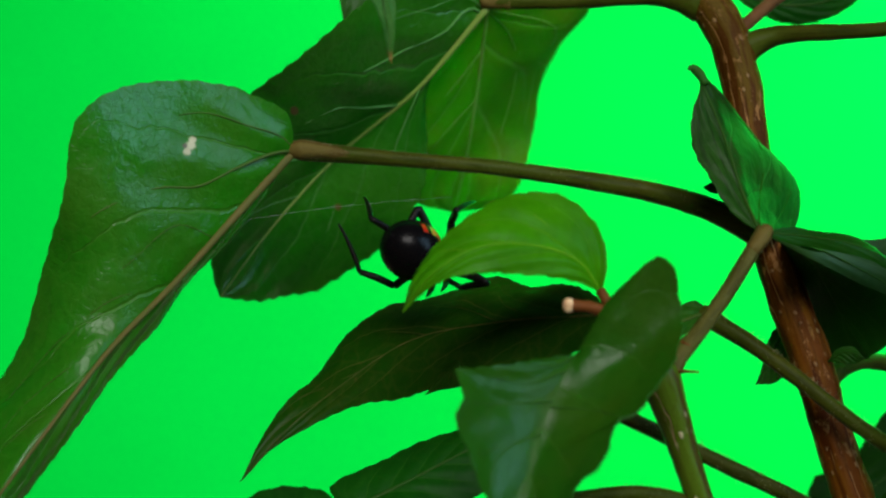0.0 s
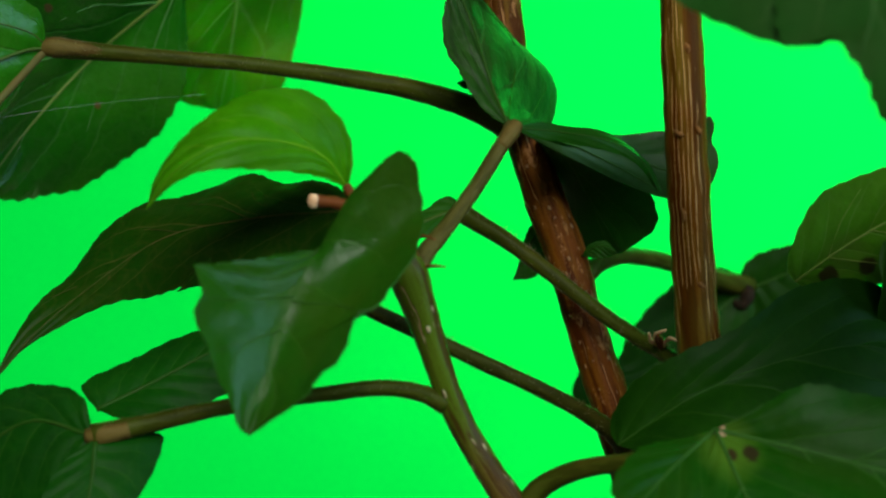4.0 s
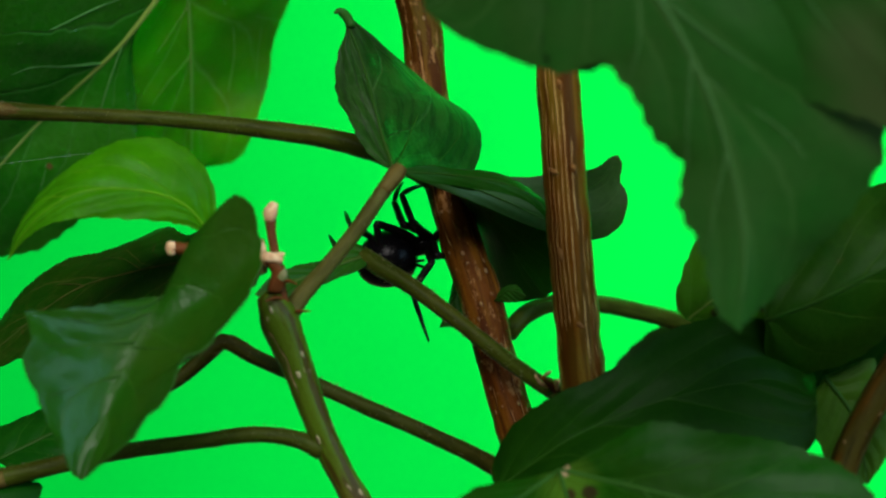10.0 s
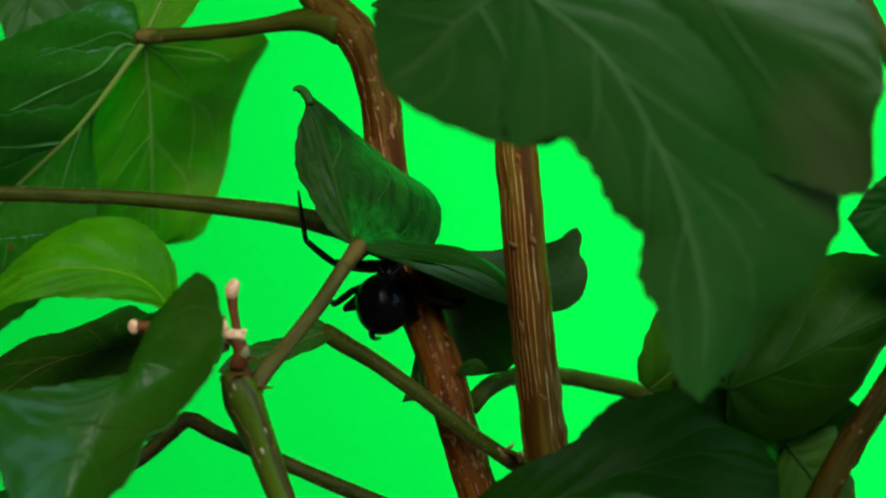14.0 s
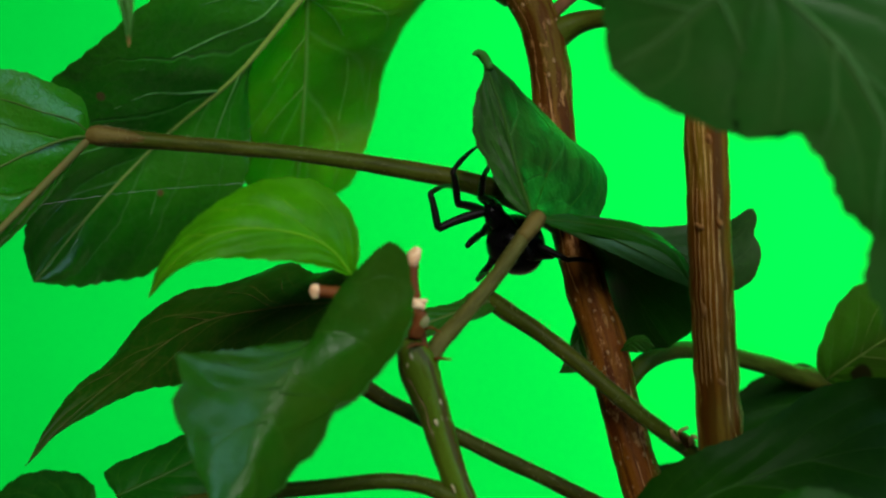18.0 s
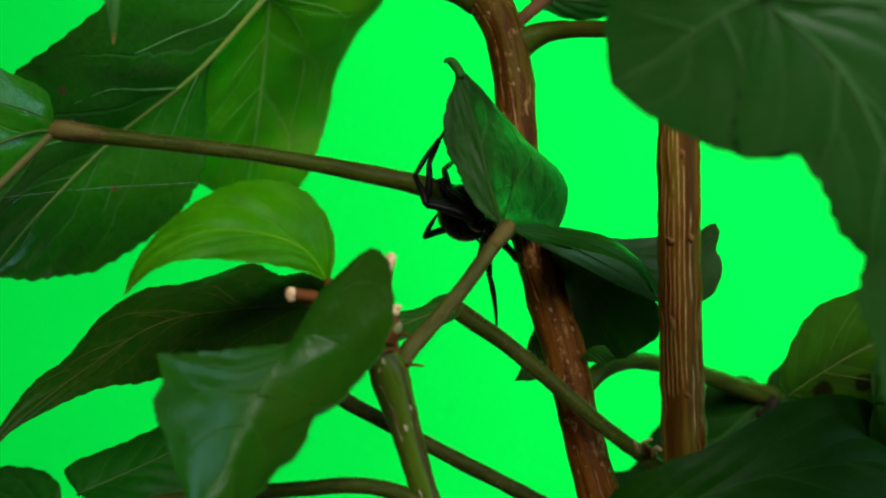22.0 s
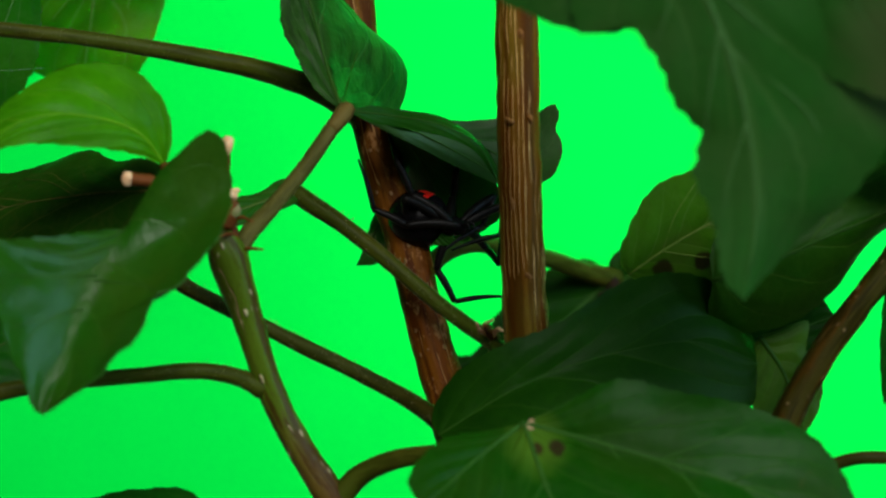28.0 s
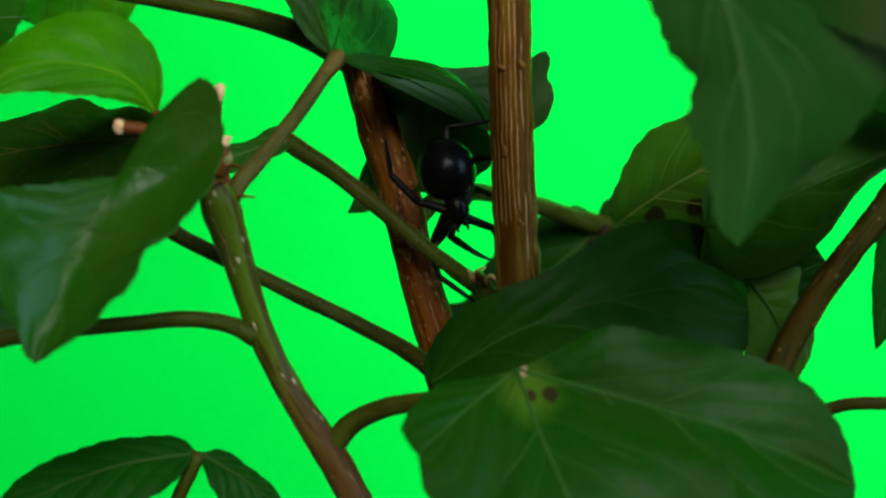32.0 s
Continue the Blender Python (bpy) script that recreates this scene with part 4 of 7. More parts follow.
leaf(shoot, LEAF_SHADE, "long pointed dark green leaf with a toothed edge", rib=0.5, ribs=RIB_TAN, veins=((0, ((0.3, 0.02), (0.42, 0.3), (0.5, 0.7)), 0.1), (0, ((0.48, 0.02), (0.58, 0.3), (0.66, 0.7)), 0.1), (0, ((0.18, 0.02), (0.3, 0.3), (0.38, 0.75)), 0.1), (0, ((0.66, 0.02), (0.76, 0.35), (0.82, 0.7)), 0.08)))
lobe([(-49.3, 2.0, -20.8), (-52.1, 4.0, -23.7), (-55.1, 5.0, -26.4)],
     [(-51.2, 3.0, -21.2), (-53.4, 5.0, -23.9)],
     [(-50.0, 2.0, -24.6), (-52.8, 4.0, -25.6)])
leaf(shoot, LEAF_SHADE, "small ragged dark leaf tip under the long leaf", rib=0.3, teeth=0.6)
tube_part("petiole", STUB, shoot, [(-27.4, -22.0, -15.5), (-26.2, -20.0, -13.8), (-26.5, -19.0, -11.2), (-27.5, -18.0, -9.3)], [1.13, 1.05, 0.87, 0.79], "short reddish leaf stalk")
lobe([(-27.4, -18.0, -9.6), (-30.8, -21.0, -4.9), (-38.9, -24.0, -2.2), (-46.8, -26.0, -2.6), (-53.2, -26.0, -6.2), (-58.5, -25.0, -12.7)],
     [(-30.8, -21.0, -8.1), (-38.9, -25.0, -7.0), (-46.4, -27.0, -6.5), (-51.9, -27.0, -7.5), (-56.0, -26.0, -10.1)],
     [(-26.6, -18.0, -5.0), (-28.0, -18.0, 0.9), (-33.3, -18.0, 5.6), (-38.6, -19.0, 6.2), (-47.9, -21.0, 2.4), (-54.0, -23.0, -3.0), (-57.5, -24.0, -8.6)])
leaf(shoot, LEAF_YOUNG, "bright yellow-green young leaf, arched and finely toothed", ribs=RIB_YOUNG, rib=0.6, quilt=0.014, veins=((0, ((0.25, 0.03), (0.38, 0.4), (0.5, 0.8)), 0.12), (0, ((0.45, 0.03), (0.56, 0.4), (0.66, 0.8)), 0.11), (0, ((0.64, 0.03), (0.74, 0.4), (0.82, 0.8)), 0.1)))
tube_part("bud_stub", STUB, shoot, [(-25.9, -20.0, -12.9), (-29.2, -22.0, -11.9), (-32.6, -23.0, -11.6)], [1.13, 1.04, 0.95], "reddish snapped-off stalk with a pale cut end")
tube_part("cut_end", CUT, shoot, [(-32.4, -23.0, -11.6), (-33.1, -23.2, -11.6), (-33.5, -23.2, -11.6)], [1.04, 1.12, 0.78], "pale broken end")
tube_part("bud_stub", STUB, shoot, [(-16.5, -14.0, -22.2), (-17.1, -15.0, -17.7), (-17.9, -15.5, -12.3), (-18.4, -15.6, -6.9)], [1.07, 0.80, 0.71, 0.80], "reddish snapped-off stalk")
tube_part("cut_end", CUT, shoot, [(-18.4, -15.6, -7.6), (-18.1, -15.7, -6.2), (-17.5, -15.8, -4.8)], [0.80, 1.16, 0.62], "pale broken end")
tube_part("bud_stub", STUB, shoot, [(-17.9, -16.0, -18.6), (-17.1, -17.0, -15.5), (-18.5, -17.5, -13.4)], [1.24, 1.06, 0.89], "small yellowish bud")
tube_part("bud", BUD, shoot, [(-20.3, -14.0, -15.8), (-20.4, -14.5, -13.1), (-19.9, -15.0, -10.4)], [1.07, 1.34, 0.36], "small yellowish-green bud")
tube_part("cut_end", CUT, shoot, [(-16.4, -17.5, -14.0), (-18.3, -18.0, -13.4), (-19.3, -18.0, -13.6)], [0.71, 0.97, 0.53], "pale broken end")
lobe([(-27.8, -31.5, -15.8), (-32.0, -33.0, -19.2), (-36.0, -36.5, -25.7), (-38.8, -40.0, -33.3), (-40.5, -43.0, -39.4), (-42.8, -45.4, -45.9)],
     [(-25.6, -33.0, -12.6), (-23.7, -35.0, -8.0), (-21.4, -37.0, -4.8), (-19.2, -37.3, -4.4), (-17.4, -36.5, -7.1), (-16.7, -36.0, -12.6), (-17.6, -40.0, -18.0), (-19.6, -42.5, -21.8), (-22.7, -44.5, -25.4), (-24.0, -45.5, -27.1), (-26.8, -46.0, -28.0), (-28.4, -47.5, -32.0), (-30.2, -48.5, -35.2), (-32.1, -48.5, -36.5), (-33.8, -48.8, -39.2), (-37.3, -48.2, -41.8)],
     [(-28.2, -30.5, -18.2), (-35.0, -34.0, -19.2), (-42.1, -39.0, -20.2), (-47.2, -43.0, -20.7), (-50.5, -45.5, -21.1), (-49.6, -46.5, -23.8), (-50.5, -48.0, -29.2), (-49.0, -47.5, -32.0), (-47.4, -47.3, -36.8), (-45.7, -46.8, -40.0), (-44.0, -46.0, -44.8)])
leaf(shoot, LEAF_FRONT, "drooping lobed leaf with a bluish sheen on one side", rib=0.45, bulge=-0.06, teeth=0.8, ribs=RIB_SOFT, veins=((0, ((0.22, 0.02), (0.36, 0.4), (0.46, 0.85)), 0.2), (0, ((0.38, 0.02), (0.52, 0.4), (0.60, 0.85)), 0.2), (0, ((0.54, 0.02), (0.66, 0.4), (0.74, 0.85)), 0.18), (0, ((0.10, 0.02), (0.22, 0.4), (0.32, 0.85)), 0.2), (0, ((0.05, -0.02), (0.14, -0.4), (0.20, -0.8)), 0.12), (0, ((0.40, -0.02), (0.52, -0.4), (0.60, -0.8)), 0.12)))
tube_part("petiole", PETIOLE, shoot, [(0.0, -11.0, -62.4), (3.0, -12.0, -58.2), (8.3, -15.0, -55.0), (14.2, -20.0, -53.4), (21.6, -28.0, -51.6), (28.3, -36.8, -48.2)], [1.96, 1.78, 1.59, 1.48, 1.28, 1.09])
lobe([(27.2, -38.0, -46.6), (19.6, -45.0, -51.5), (11.8, -53.0, -57.5)],
     [(26.8, -48.0, -57.6), (20.7, -55.0, -64.9), (13.3, -57.0, -63.1)],
     [(21.6, -40.0, -47.6), (13.8, -45.0, -49.2), (9.7, -51.0, -54.6)])
lobe([(27.1, -39.0, -46.6), (30.1, -48.0, -55.9), (33.6, -55.0, -64.8), (35.4, -61.0, -75.8)],
     [(45.7, -48.0, -53.4), (57.4, -53.0, -60.8), (52.8, -57.0, -72.4), (44.3, -61.0, -78.1)],
     [(21.2, -47.0, -56.1), (19.3, -53.0, -65.2), (23.0, -59.0, -73.9)])
lobe([(27.2, -38.0, -46.6), (42.2, -43.0, -50.2), (58.3, -47.0, -54.6), (75.9, -49.0, -62.0)],
     [(34.2, -39.0, -42.9), (40.7, -40.0, -39.9), (50.6, -41.0, -41.6), (62.1, -43.0, -44.0), (70.2, -45.0, -48.5), (74.5, -47.0, -55.3)],
     [(33.6, -47.0, -57.7), (48.9, -55.0, -66.3), (64.9, -57.0, -70.7), (73.9, -53.0, -68.0)])
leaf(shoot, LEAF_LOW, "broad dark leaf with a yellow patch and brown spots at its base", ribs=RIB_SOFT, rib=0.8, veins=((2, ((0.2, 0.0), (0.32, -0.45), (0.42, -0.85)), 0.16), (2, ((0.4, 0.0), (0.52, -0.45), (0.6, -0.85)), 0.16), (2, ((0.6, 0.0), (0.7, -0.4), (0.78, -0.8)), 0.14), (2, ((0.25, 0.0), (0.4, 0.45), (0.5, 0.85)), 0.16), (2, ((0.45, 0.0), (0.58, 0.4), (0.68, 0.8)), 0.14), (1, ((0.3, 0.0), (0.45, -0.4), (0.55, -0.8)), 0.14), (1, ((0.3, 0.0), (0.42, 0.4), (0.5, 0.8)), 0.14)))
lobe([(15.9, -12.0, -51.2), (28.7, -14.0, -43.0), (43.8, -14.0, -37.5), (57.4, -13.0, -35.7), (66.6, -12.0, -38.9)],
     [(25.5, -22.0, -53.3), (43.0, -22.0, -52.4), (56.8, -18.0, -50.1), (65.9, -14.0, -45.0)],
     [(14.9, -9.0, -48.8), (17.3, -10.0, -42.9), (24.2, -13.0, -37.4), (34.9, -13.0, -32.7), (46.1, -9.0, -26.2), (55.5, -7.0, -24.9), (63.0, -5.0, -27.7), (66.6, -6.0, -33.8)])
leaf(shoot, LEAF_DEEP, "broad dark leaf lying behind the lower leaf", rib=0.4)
lobe([(-20.5, -15.0, -62.3), (-31.8, -17.0, -63.9), (-43.8, -18.0, -68.2), (-54.2, -18.0, -74.3)],
     [(-24.6, -20.0, -66.8), (-34.8, -22.0, -71.8), (-45.2, -21.0, -75.5)],
     [(-22.8, -13.0, -60.5), (-31.3, -12.0, -60.2), (-40.0, -13.0, -62.1), (-48.5, -15.0, -66.7)])
lobe([(-20.3, -15.0, -62.3), (-14.3, -16.0, -65.6), (-6.7, -16.0, -71.2)],
     [(-17.0, -14.0, -61.8), (-12.6, -14.0, -64.4), (-7.9, -15.0, -68.4)],
     [(-18.6, -18.0, -66.5), (-14.2, -18.0, -71.8)])
leaf(shoot, LEAF_DARK, "low dark leaf arched on a brown stalk")
tube_part("petiole", PETIOLE, shoot, [(-20.3, -15.0, -62.4), (-21.8, -15.0, -65.6), (-24.0, -14.0, -71.1), (-24.8, -13.0, -80.2), (-14.0, -12.0, -93.8), (-1.4, -11.0, -98.5), (10.3, -11.0, -99.4)], [1.15, 1.15, 1.15, 1.15, 1.25, 1.34, 1.43])
tube_part("bud", BUD, shoot, [(-22.0, -14.0, -17.5), (-21.2, -15.0, -15.3), (-20.3, -15.5, -13.8), (-20.6, -15.5, -12.6)], [0.80, 1.16, 0.89, 0.27], "small yellowish-green bud")
tube_part("bud_scale", CUT, shoot, [(-20.5, -15.5, -14.0), (-19.9, -16.0, -12.2), (-19.5, -16.5, -11.0)], [0.62, 0.98, 0.35], "dry tan bud scale")
tube_part("bud_scale", CUT, shoot, [(-19.2, -16.5, -14.2), (-17.6, -17.5, -13.4), (-15.9, -18.0, -12.9)], [0.53, 0.89, 0.27], "dry cream bud scale")
tube_part("bud_scale", BUD, shoot, [(-17.4, -16.0, -17.7), (-16.5, -17.0, -16.1), (-16.7, -17.0, -14.6)], [0.71, 0.89, 0.27], "greenish bud scale")
# the side branch with its very large leaf
side = plant("shrub_cane", (52, -18), "slanting brown branch with a very large lobed leaf")
tube_part("stem", SIDE_BARK, side, [(98.6, -17.0, -2.7), (93.4, -17.0, -12.1), (85.9, -17.0, -23.5), (80.5, -17.0, -30.7), (75.2, -17.0, -38.6), (70.9, -17.0, -46.7), (67.4, -17.0, -56.2), (64.6, -17.0, -70.1), (63.9, -17.0, -106.0), (66.0, -17.0, -206.4)], [1.85, 1.98, 2.12, 2.20, 2.28, 2.36, 2.46, 2.60, 2.80, 3.10])
lobe([(31.3, -80.0, 29.9), (41.9, -82.0, 19.9), (48.0, -81.0, 9.3), (52.3, -79.0, -3.3), (54.1, -77.0, -15.3), (53.0, -75.0, -26.5)],
     [(48.9, -83.0, 26.3), (62.8, -82.0, 10.8), (72.8, -76.0, -3.2), (66.8, -73.0, -12.9), (62.1, -71.5, -17.4), (57.6, -72.0, -22.3)],
     [(31.1, -78.0, 8.2), (36.3, -79.0, 9.0), (39.8, -79.0, 5.4), (42.5, -78.0, -0.7), (46.1, -77.0, -4.4), (45.6, -76.5, -9.6), (48.1, -76.5, -15.0), (51.0, -75.5, -24.9)])
lobe([(31.2, -80.4, 29.9), (24.1, -78.4, 25.8), (18.5, -75.4, 21.4), (12.4, -72.4, 18.1)],
     [(37.9, -79.0, 23.1), (38.5, -77.0, 9.8), (31.9, -76.8, 8.4), (25.9, -76.0, 9.9), (18.5, -74.4, 13.3), (14.7, -73.4, 15.9)],
     [(27.2, -79.4, 33.6), (19.9, -77.4, 32.9), (14.2, -74.4, 31.1), (11.5, -72.4, 27.6), (11.6, -72.4, 21.9)])
lobe([(31.2, -80.8, 29.8), (52.6, -84.0, 27.4), (66.8, -86.0, 20.4), (78.5, -87.0, 13.0)],
     [(38.2, -81.0, 36.2), (56.7, -84.0, 35.3), (70.8, -86.0, 28.3), (77.2, -87.0, 21.5)],
     [(48.4, -79.5, 15.5), (62.6, -80.0, 3.5), (76.2, -82.0, 0.1), (76.8, -86.0, 8.1)])
leaf(side, LEAF_NEAR, "very large lobed dark green leaf, drooping, with pale veins", bulge=0.012, rib=1.0, ribs=RIB_NEAR, teeth=0.9, veins=((0, ((0.26, 0.0), (0.42, -0.35), (0.58, -0.75)), 0.26), (0, ((0.46, 0.0), (0.62, -0.4), (0.76, -0.8)), 0.24), (0, ((0.22, 0.0), (0.36, 0.45), (0.45, 0.85)), 0.26), (0, ((0.42, 0.0), (0.55, 0.4), (0.66, 0.85)), 0.24), (0, ((0.62, 0.0), (0.74, 0.4), (0.82, 0.8)), 0.2), (1, ((0.25, 0.0), (0.4, -0.4), (0.5, -0.8)), 0.24), (1, ((0.4, 0.0), (0.55, 0.4), (0.65, 0.8)), 0.2), (2, ((0.3, 0.0), (0.45, 0.4), (0.55, 0.8)), 0.26), (2, ((0.5, 0.0), (0.65, 0.4), (0.75, 0.8)), 0.22), (2, ((0.3, 0.0), (0.42, -0.45), (0.5, -0.85)), 0.24)))
tube_part("petiole", PETIOLE, side, [(31.4, -79.0, 30.1), (32.9, -70.0, 33.9), (37.6, -55.0, 42.3), (47.6, -35.0, 52.3), (65.6, -20.0, 57.0), (98.6, -17.0, -2.7)], [0.97, 0.99, 1.04, 1.18, 1.32, 1.41])
lobe([(59.0, -13.0, -25.9), (69.2, -14.0, -22.2), (76.5, -14.0, -18.7), (84.5, -13.0, -15.4), (98.4, -11.0, -9.8)],
     [(59.7, -9.0, -32.5), (64.5, -8.0, -34.3), (70.8, -8.0, -33.5), (77.3, -8.0, -29.7), (79.9, -8.0, -26.9), (84.7, -8.0, -19.9), (93.2, -8.0, -13.9)],
     [(58.8, -12.0, -21.3), (64.6, -9.0, -14.3), (72.3, -7.0, -7.4), (77.9, -6.0, -4.8), (85.8, -5.0, -5.5), (93.9, -6.0, -5.7)])
leaf(side, LEAF_OLIVE, "large folded dark green leaf behind the drooping one", rib=0.8)
lobe([(68.4, -4.0, -35.0), (72.7, -4.0, -41.4), (74.8, -4.0, -52.4)],
     [(76.9, -3.0, -32.9), (76.3, -3.0, -36.8), (78.6, -3.0, -40.5), (78.0, -4.0, -47.8)],
     [(66.6, -4.0, -38.7), (67.2, -4.0, -46.1), (70.6, -4.0, -51.5)])
leaf(side, LEAF_LIME, "small yellowish-green leaf in shade")
lobe([(94.1, -24.0, 6.4), (86.2, -24.0, 1.6), (78.2, -24.0, -0.4)],
     [(89.9, -24.0, -8.1), (82.3, -24.0, -6.0)],
     [(89.1, -24.0, 8.4), (82.2, -24.0, 4.2)])
leaf(side, LEAF_DARK, "dark green leaf hanging among the branches")
lobe([(91.8, -16.0, -12.6), (89.5, -16.0, -27.8), (86.2, -16.0, -45.0)],
     [(95.8, -16.0, -27.7), (91.1, -16.0, -39.4)],
     [(86.6, -16.0, -23.4), (85.5, -16.0, -32.3), (85.7, -16.0, -41.3)])
leaf(side, LEAF_DARK, "narrow dark hanging leaf")
tube_part("twig", STALK, side, [(70.8, -20.0, -57.1), (75.2, -22.0, -54.7), (80.1, -24.0, -52.7), (85.9, -25.0, -52.4), (99.4, -25.0, -52.4)], [0.96, 1.04, 1.04, 1.03, 1.03], "dark thin twig")
lobe([(63.2, 6.0, -39.0), (72.6, 6.0, -35.7), (82.9, 6.0, -32.0)],
     [(69.4, 6.0, -43.9), (77.8, 6.0, -41.5), (81.7, 6.0, -37.1)],
     [(65.3, 6.0, -33.6), (73.0, 6.0, -28.8), (79.5, 6.0, -28.2)])
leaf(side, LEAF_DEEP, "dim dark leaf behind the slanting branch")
# tan swellings where the long stalks meet their blades
tube_part("leaf_joint", JOINT, rear, [(-79.2, 24.2, 15.2), (-76.6, 24.0, 15.5), (-72.5, 24.4, 15.2), (-68.0, 24.8, 14.7)], [1.10, 1.82, 1.45, 1.20], "tan swollen leaf joint", hairs=160, hair=0.5)
tube_part("leaf_joint", JOINT, rear, [(-44.6, 50.4, 44.4), (-42.6, 50.6, 44.6), (-39.0, 50.0, 44.2)], [1.10, 1.45, 1.35], "pinkish tan leaf joint")
tube_part("leaf_joint", JOINT, shoot, [(1.3, -0.3, 1.0), (0.1, -1.2, -0.6), (-1.6, -2.2, -2.8)], [1.10, 1.48, 1.28], "pale leaf joint")
tube_part("leaf_joint", JOINT, shoot, [(-68.6, -17.2, -48.2), (-66.2, -17.2, -47.9), (-62.0, -16.8, -47.1)], [1.10, 1.75, 1.50], "tan swollen leaf joint")
# small bits on the stalks
tube_part("leaf_tip", UNDER, shoot, [(-7.6, 11.0, 25.8), (-8.4, 12.0, 27.4), (-9.2, 12.5, 28.3), (-9.9, 12.0, 28.6), (-10.5, 11.5, 28.2)], [0.66, 0.85, 0.76, 0.57, 0.19], "blunt hooked leaf tip")
tube_part("bark_scar", SCAR, front, [(25.8, -10.2, -0.6), (26.6, -10.5, -1.2), (27.3, -10.2, -1.4)], [0.18, 0.49, 0.18])
tube_part("bark_scar", SCAR, front, [(29.2, -10.2, 0.2), (29.7, -10.5, -0.6), (29.9, -10.2, -1.4)], [0.18, 0.49, 0.18])
tube_part("bark_scar", SCAR, front, [(26.9, -10.2, -13.2), (27.2, -10.5, -14.2), (27.2, -10.2, -15.3)], [0.18, 0.49, 0.18])
tube_part("bark_scar", SCAR, front, [(29.4, -10.2, -24.9), (29.8, -10.5, -25.6), (30.7, -10.2, -26.0)], [0.18, 0.49, 0.18])
tube_part("bark_scar", SCAR, front, [(27.5, -10.2, 13.6), (27.9, -10.5, 12.7), (28.0, -10.2, 11.7)], [0.18, 0.49, 0.18])
tube_part("bark_scar", SCAR, rear, [(0.8, 34.2, 27.2), (1.8, 34.0, 26.2), (2.1, 33.6, 24.8)], [0.20, 0.59, 0.20])
tube_part("bark_scar", SCAR, rear, [(10.8, 22.5, -14.8), (11.5, 22.2, -16.0), (12.1, 21.7, -17.7)], [0.20, 0.59, 0.20])
tube_part("bark_scar", SCAR, rear, [(7.7, 24.5, -7.9), (8.3, 24.2, -9.0), (8.5, 23.7, -10.8)], [0.20, 0.59, 0.20])
lobe([(14.4, 21.0, -21.3), (17.3, 19.0, -19.6), (20.1, 17.0, -20.7)],
     [(16.7, 19.0, -21.6), (18.7, 18.0, -21.5)],
     [(15.5, 20.0, -19.4), (18.0, 19.0, -18.6)])
leaf(rear, LEAF_MID, "tiny pale green leaf tuft in the axil", rib=0.4, teeth=0.2)
lobe([(-2.8, 22.0, 8.5), (-5.0, 20.0, 8.8), (-7.3, 19.0, 8.7)],
     [(-3.9, 21.0, 7.7), (-5.8, 20.0, 7.8)],
     [(-4.0, 21.0, 10.0), (-5.5, 20.0, 9.6)])
leaf(rear, LEAF_DARK, "tiny dark bract beside the leaf joint", rib=0.3, teeth=0.1)
tube_part("stipule", STUB, shoot, [(-15.5, -13.0, -22.3), (-13.9, -16.0, -22.0), (-12.1, -18.0, -22.1)], [0.36, 0.27, 0.13], "fine pinkish hair-like stipule")
tube_part("stipule", STUB, shoot, [(-17.1, -15.0, -17.8), (-15.3, -18.0, -17.2), (-13.7, -20.0, -17.8)], [0.36, 0.26, 0.13], "fine pinkish hair-like stipule")
tube_part("stipule", STUB, shoot, [(-16.2, -14.0, -20.3), (-17.6, -17.0, -19.8), (-19.0, -19.0, -20.3)], [0.36, 0.27, 0.13], "fine pinkish hair-like stipule")
tube_part("stipule", CUT, front, [(24.9, 2.0, -35.9), (23.7, -3.0, -33.9), (24.8, -6.0, -33.0)], [0.46, 0.37, 0.18], "withered pinkish stipule at the node")
tube_part("stipule", CUT, front, [(24.6, 2.0, -35.7), (22.9, -2.0, -34.8), (22.3, -4.0, -33.6)], [0.46, 0.37, 0.18], "withered pinkish stipule at the node")
tube_part("stipule", CUT, front, [(25.2, 1.0, -36.2), (25.9, -4.0, -34.5), (26.3, -7.0, -34.7)], [0.46, 0.37, 0.18], "withered pinkish stipule at the node")


# ---- silk ----
SILK = plain_material("silk", (0.75, 0.75, 0.72), (0.65, 0.65, 0.62), 0.4)


def silk_thread(points, label):
    v, f = tube_mesh([tuple(Vector(p) + LIFT) for p in points], [0.008] * len(points), 6)
    return tagged(mesh_object("silk_thread", v, f, SILK), label, "spider silk")


silk_thread([(-92.0, 20.0, 2.3), (-71.0, 22.0, 5.4), (-50.3, 24.0, 7.3)], "fine silk thread stretched across the leaves")


# ---- the spider ----
SEGMENTS = (8.6, 6.2, 8.8)   # lengths of a leg's three pieces, mm
BLACK = Nodes("spider_black")
hairs = BLACK.noise(0.35, 3)
BLACK.bump(hairs, 0.12, 0.0001)
SHELL = BLACK.finish(BLACK.mix(BLACK.step(hairs, 0.4, 0.7), (0.002, 0.002, 0.0025), (0.004, 0.003, 0.003)), 0.27, 0.08)
LEG_BLACK = plain_material("spider_leg", (0.002, 0.002, 0.002), (0.005, 0.004, 0.003), 0.42, 0.8, 0.10, 0.0001)
RED = plain_material("spider_red", (0.45, 0.008, 0.004), (0.32, 0.006, 0.004), 0.3, 1.2, 0.5, 0.0001)


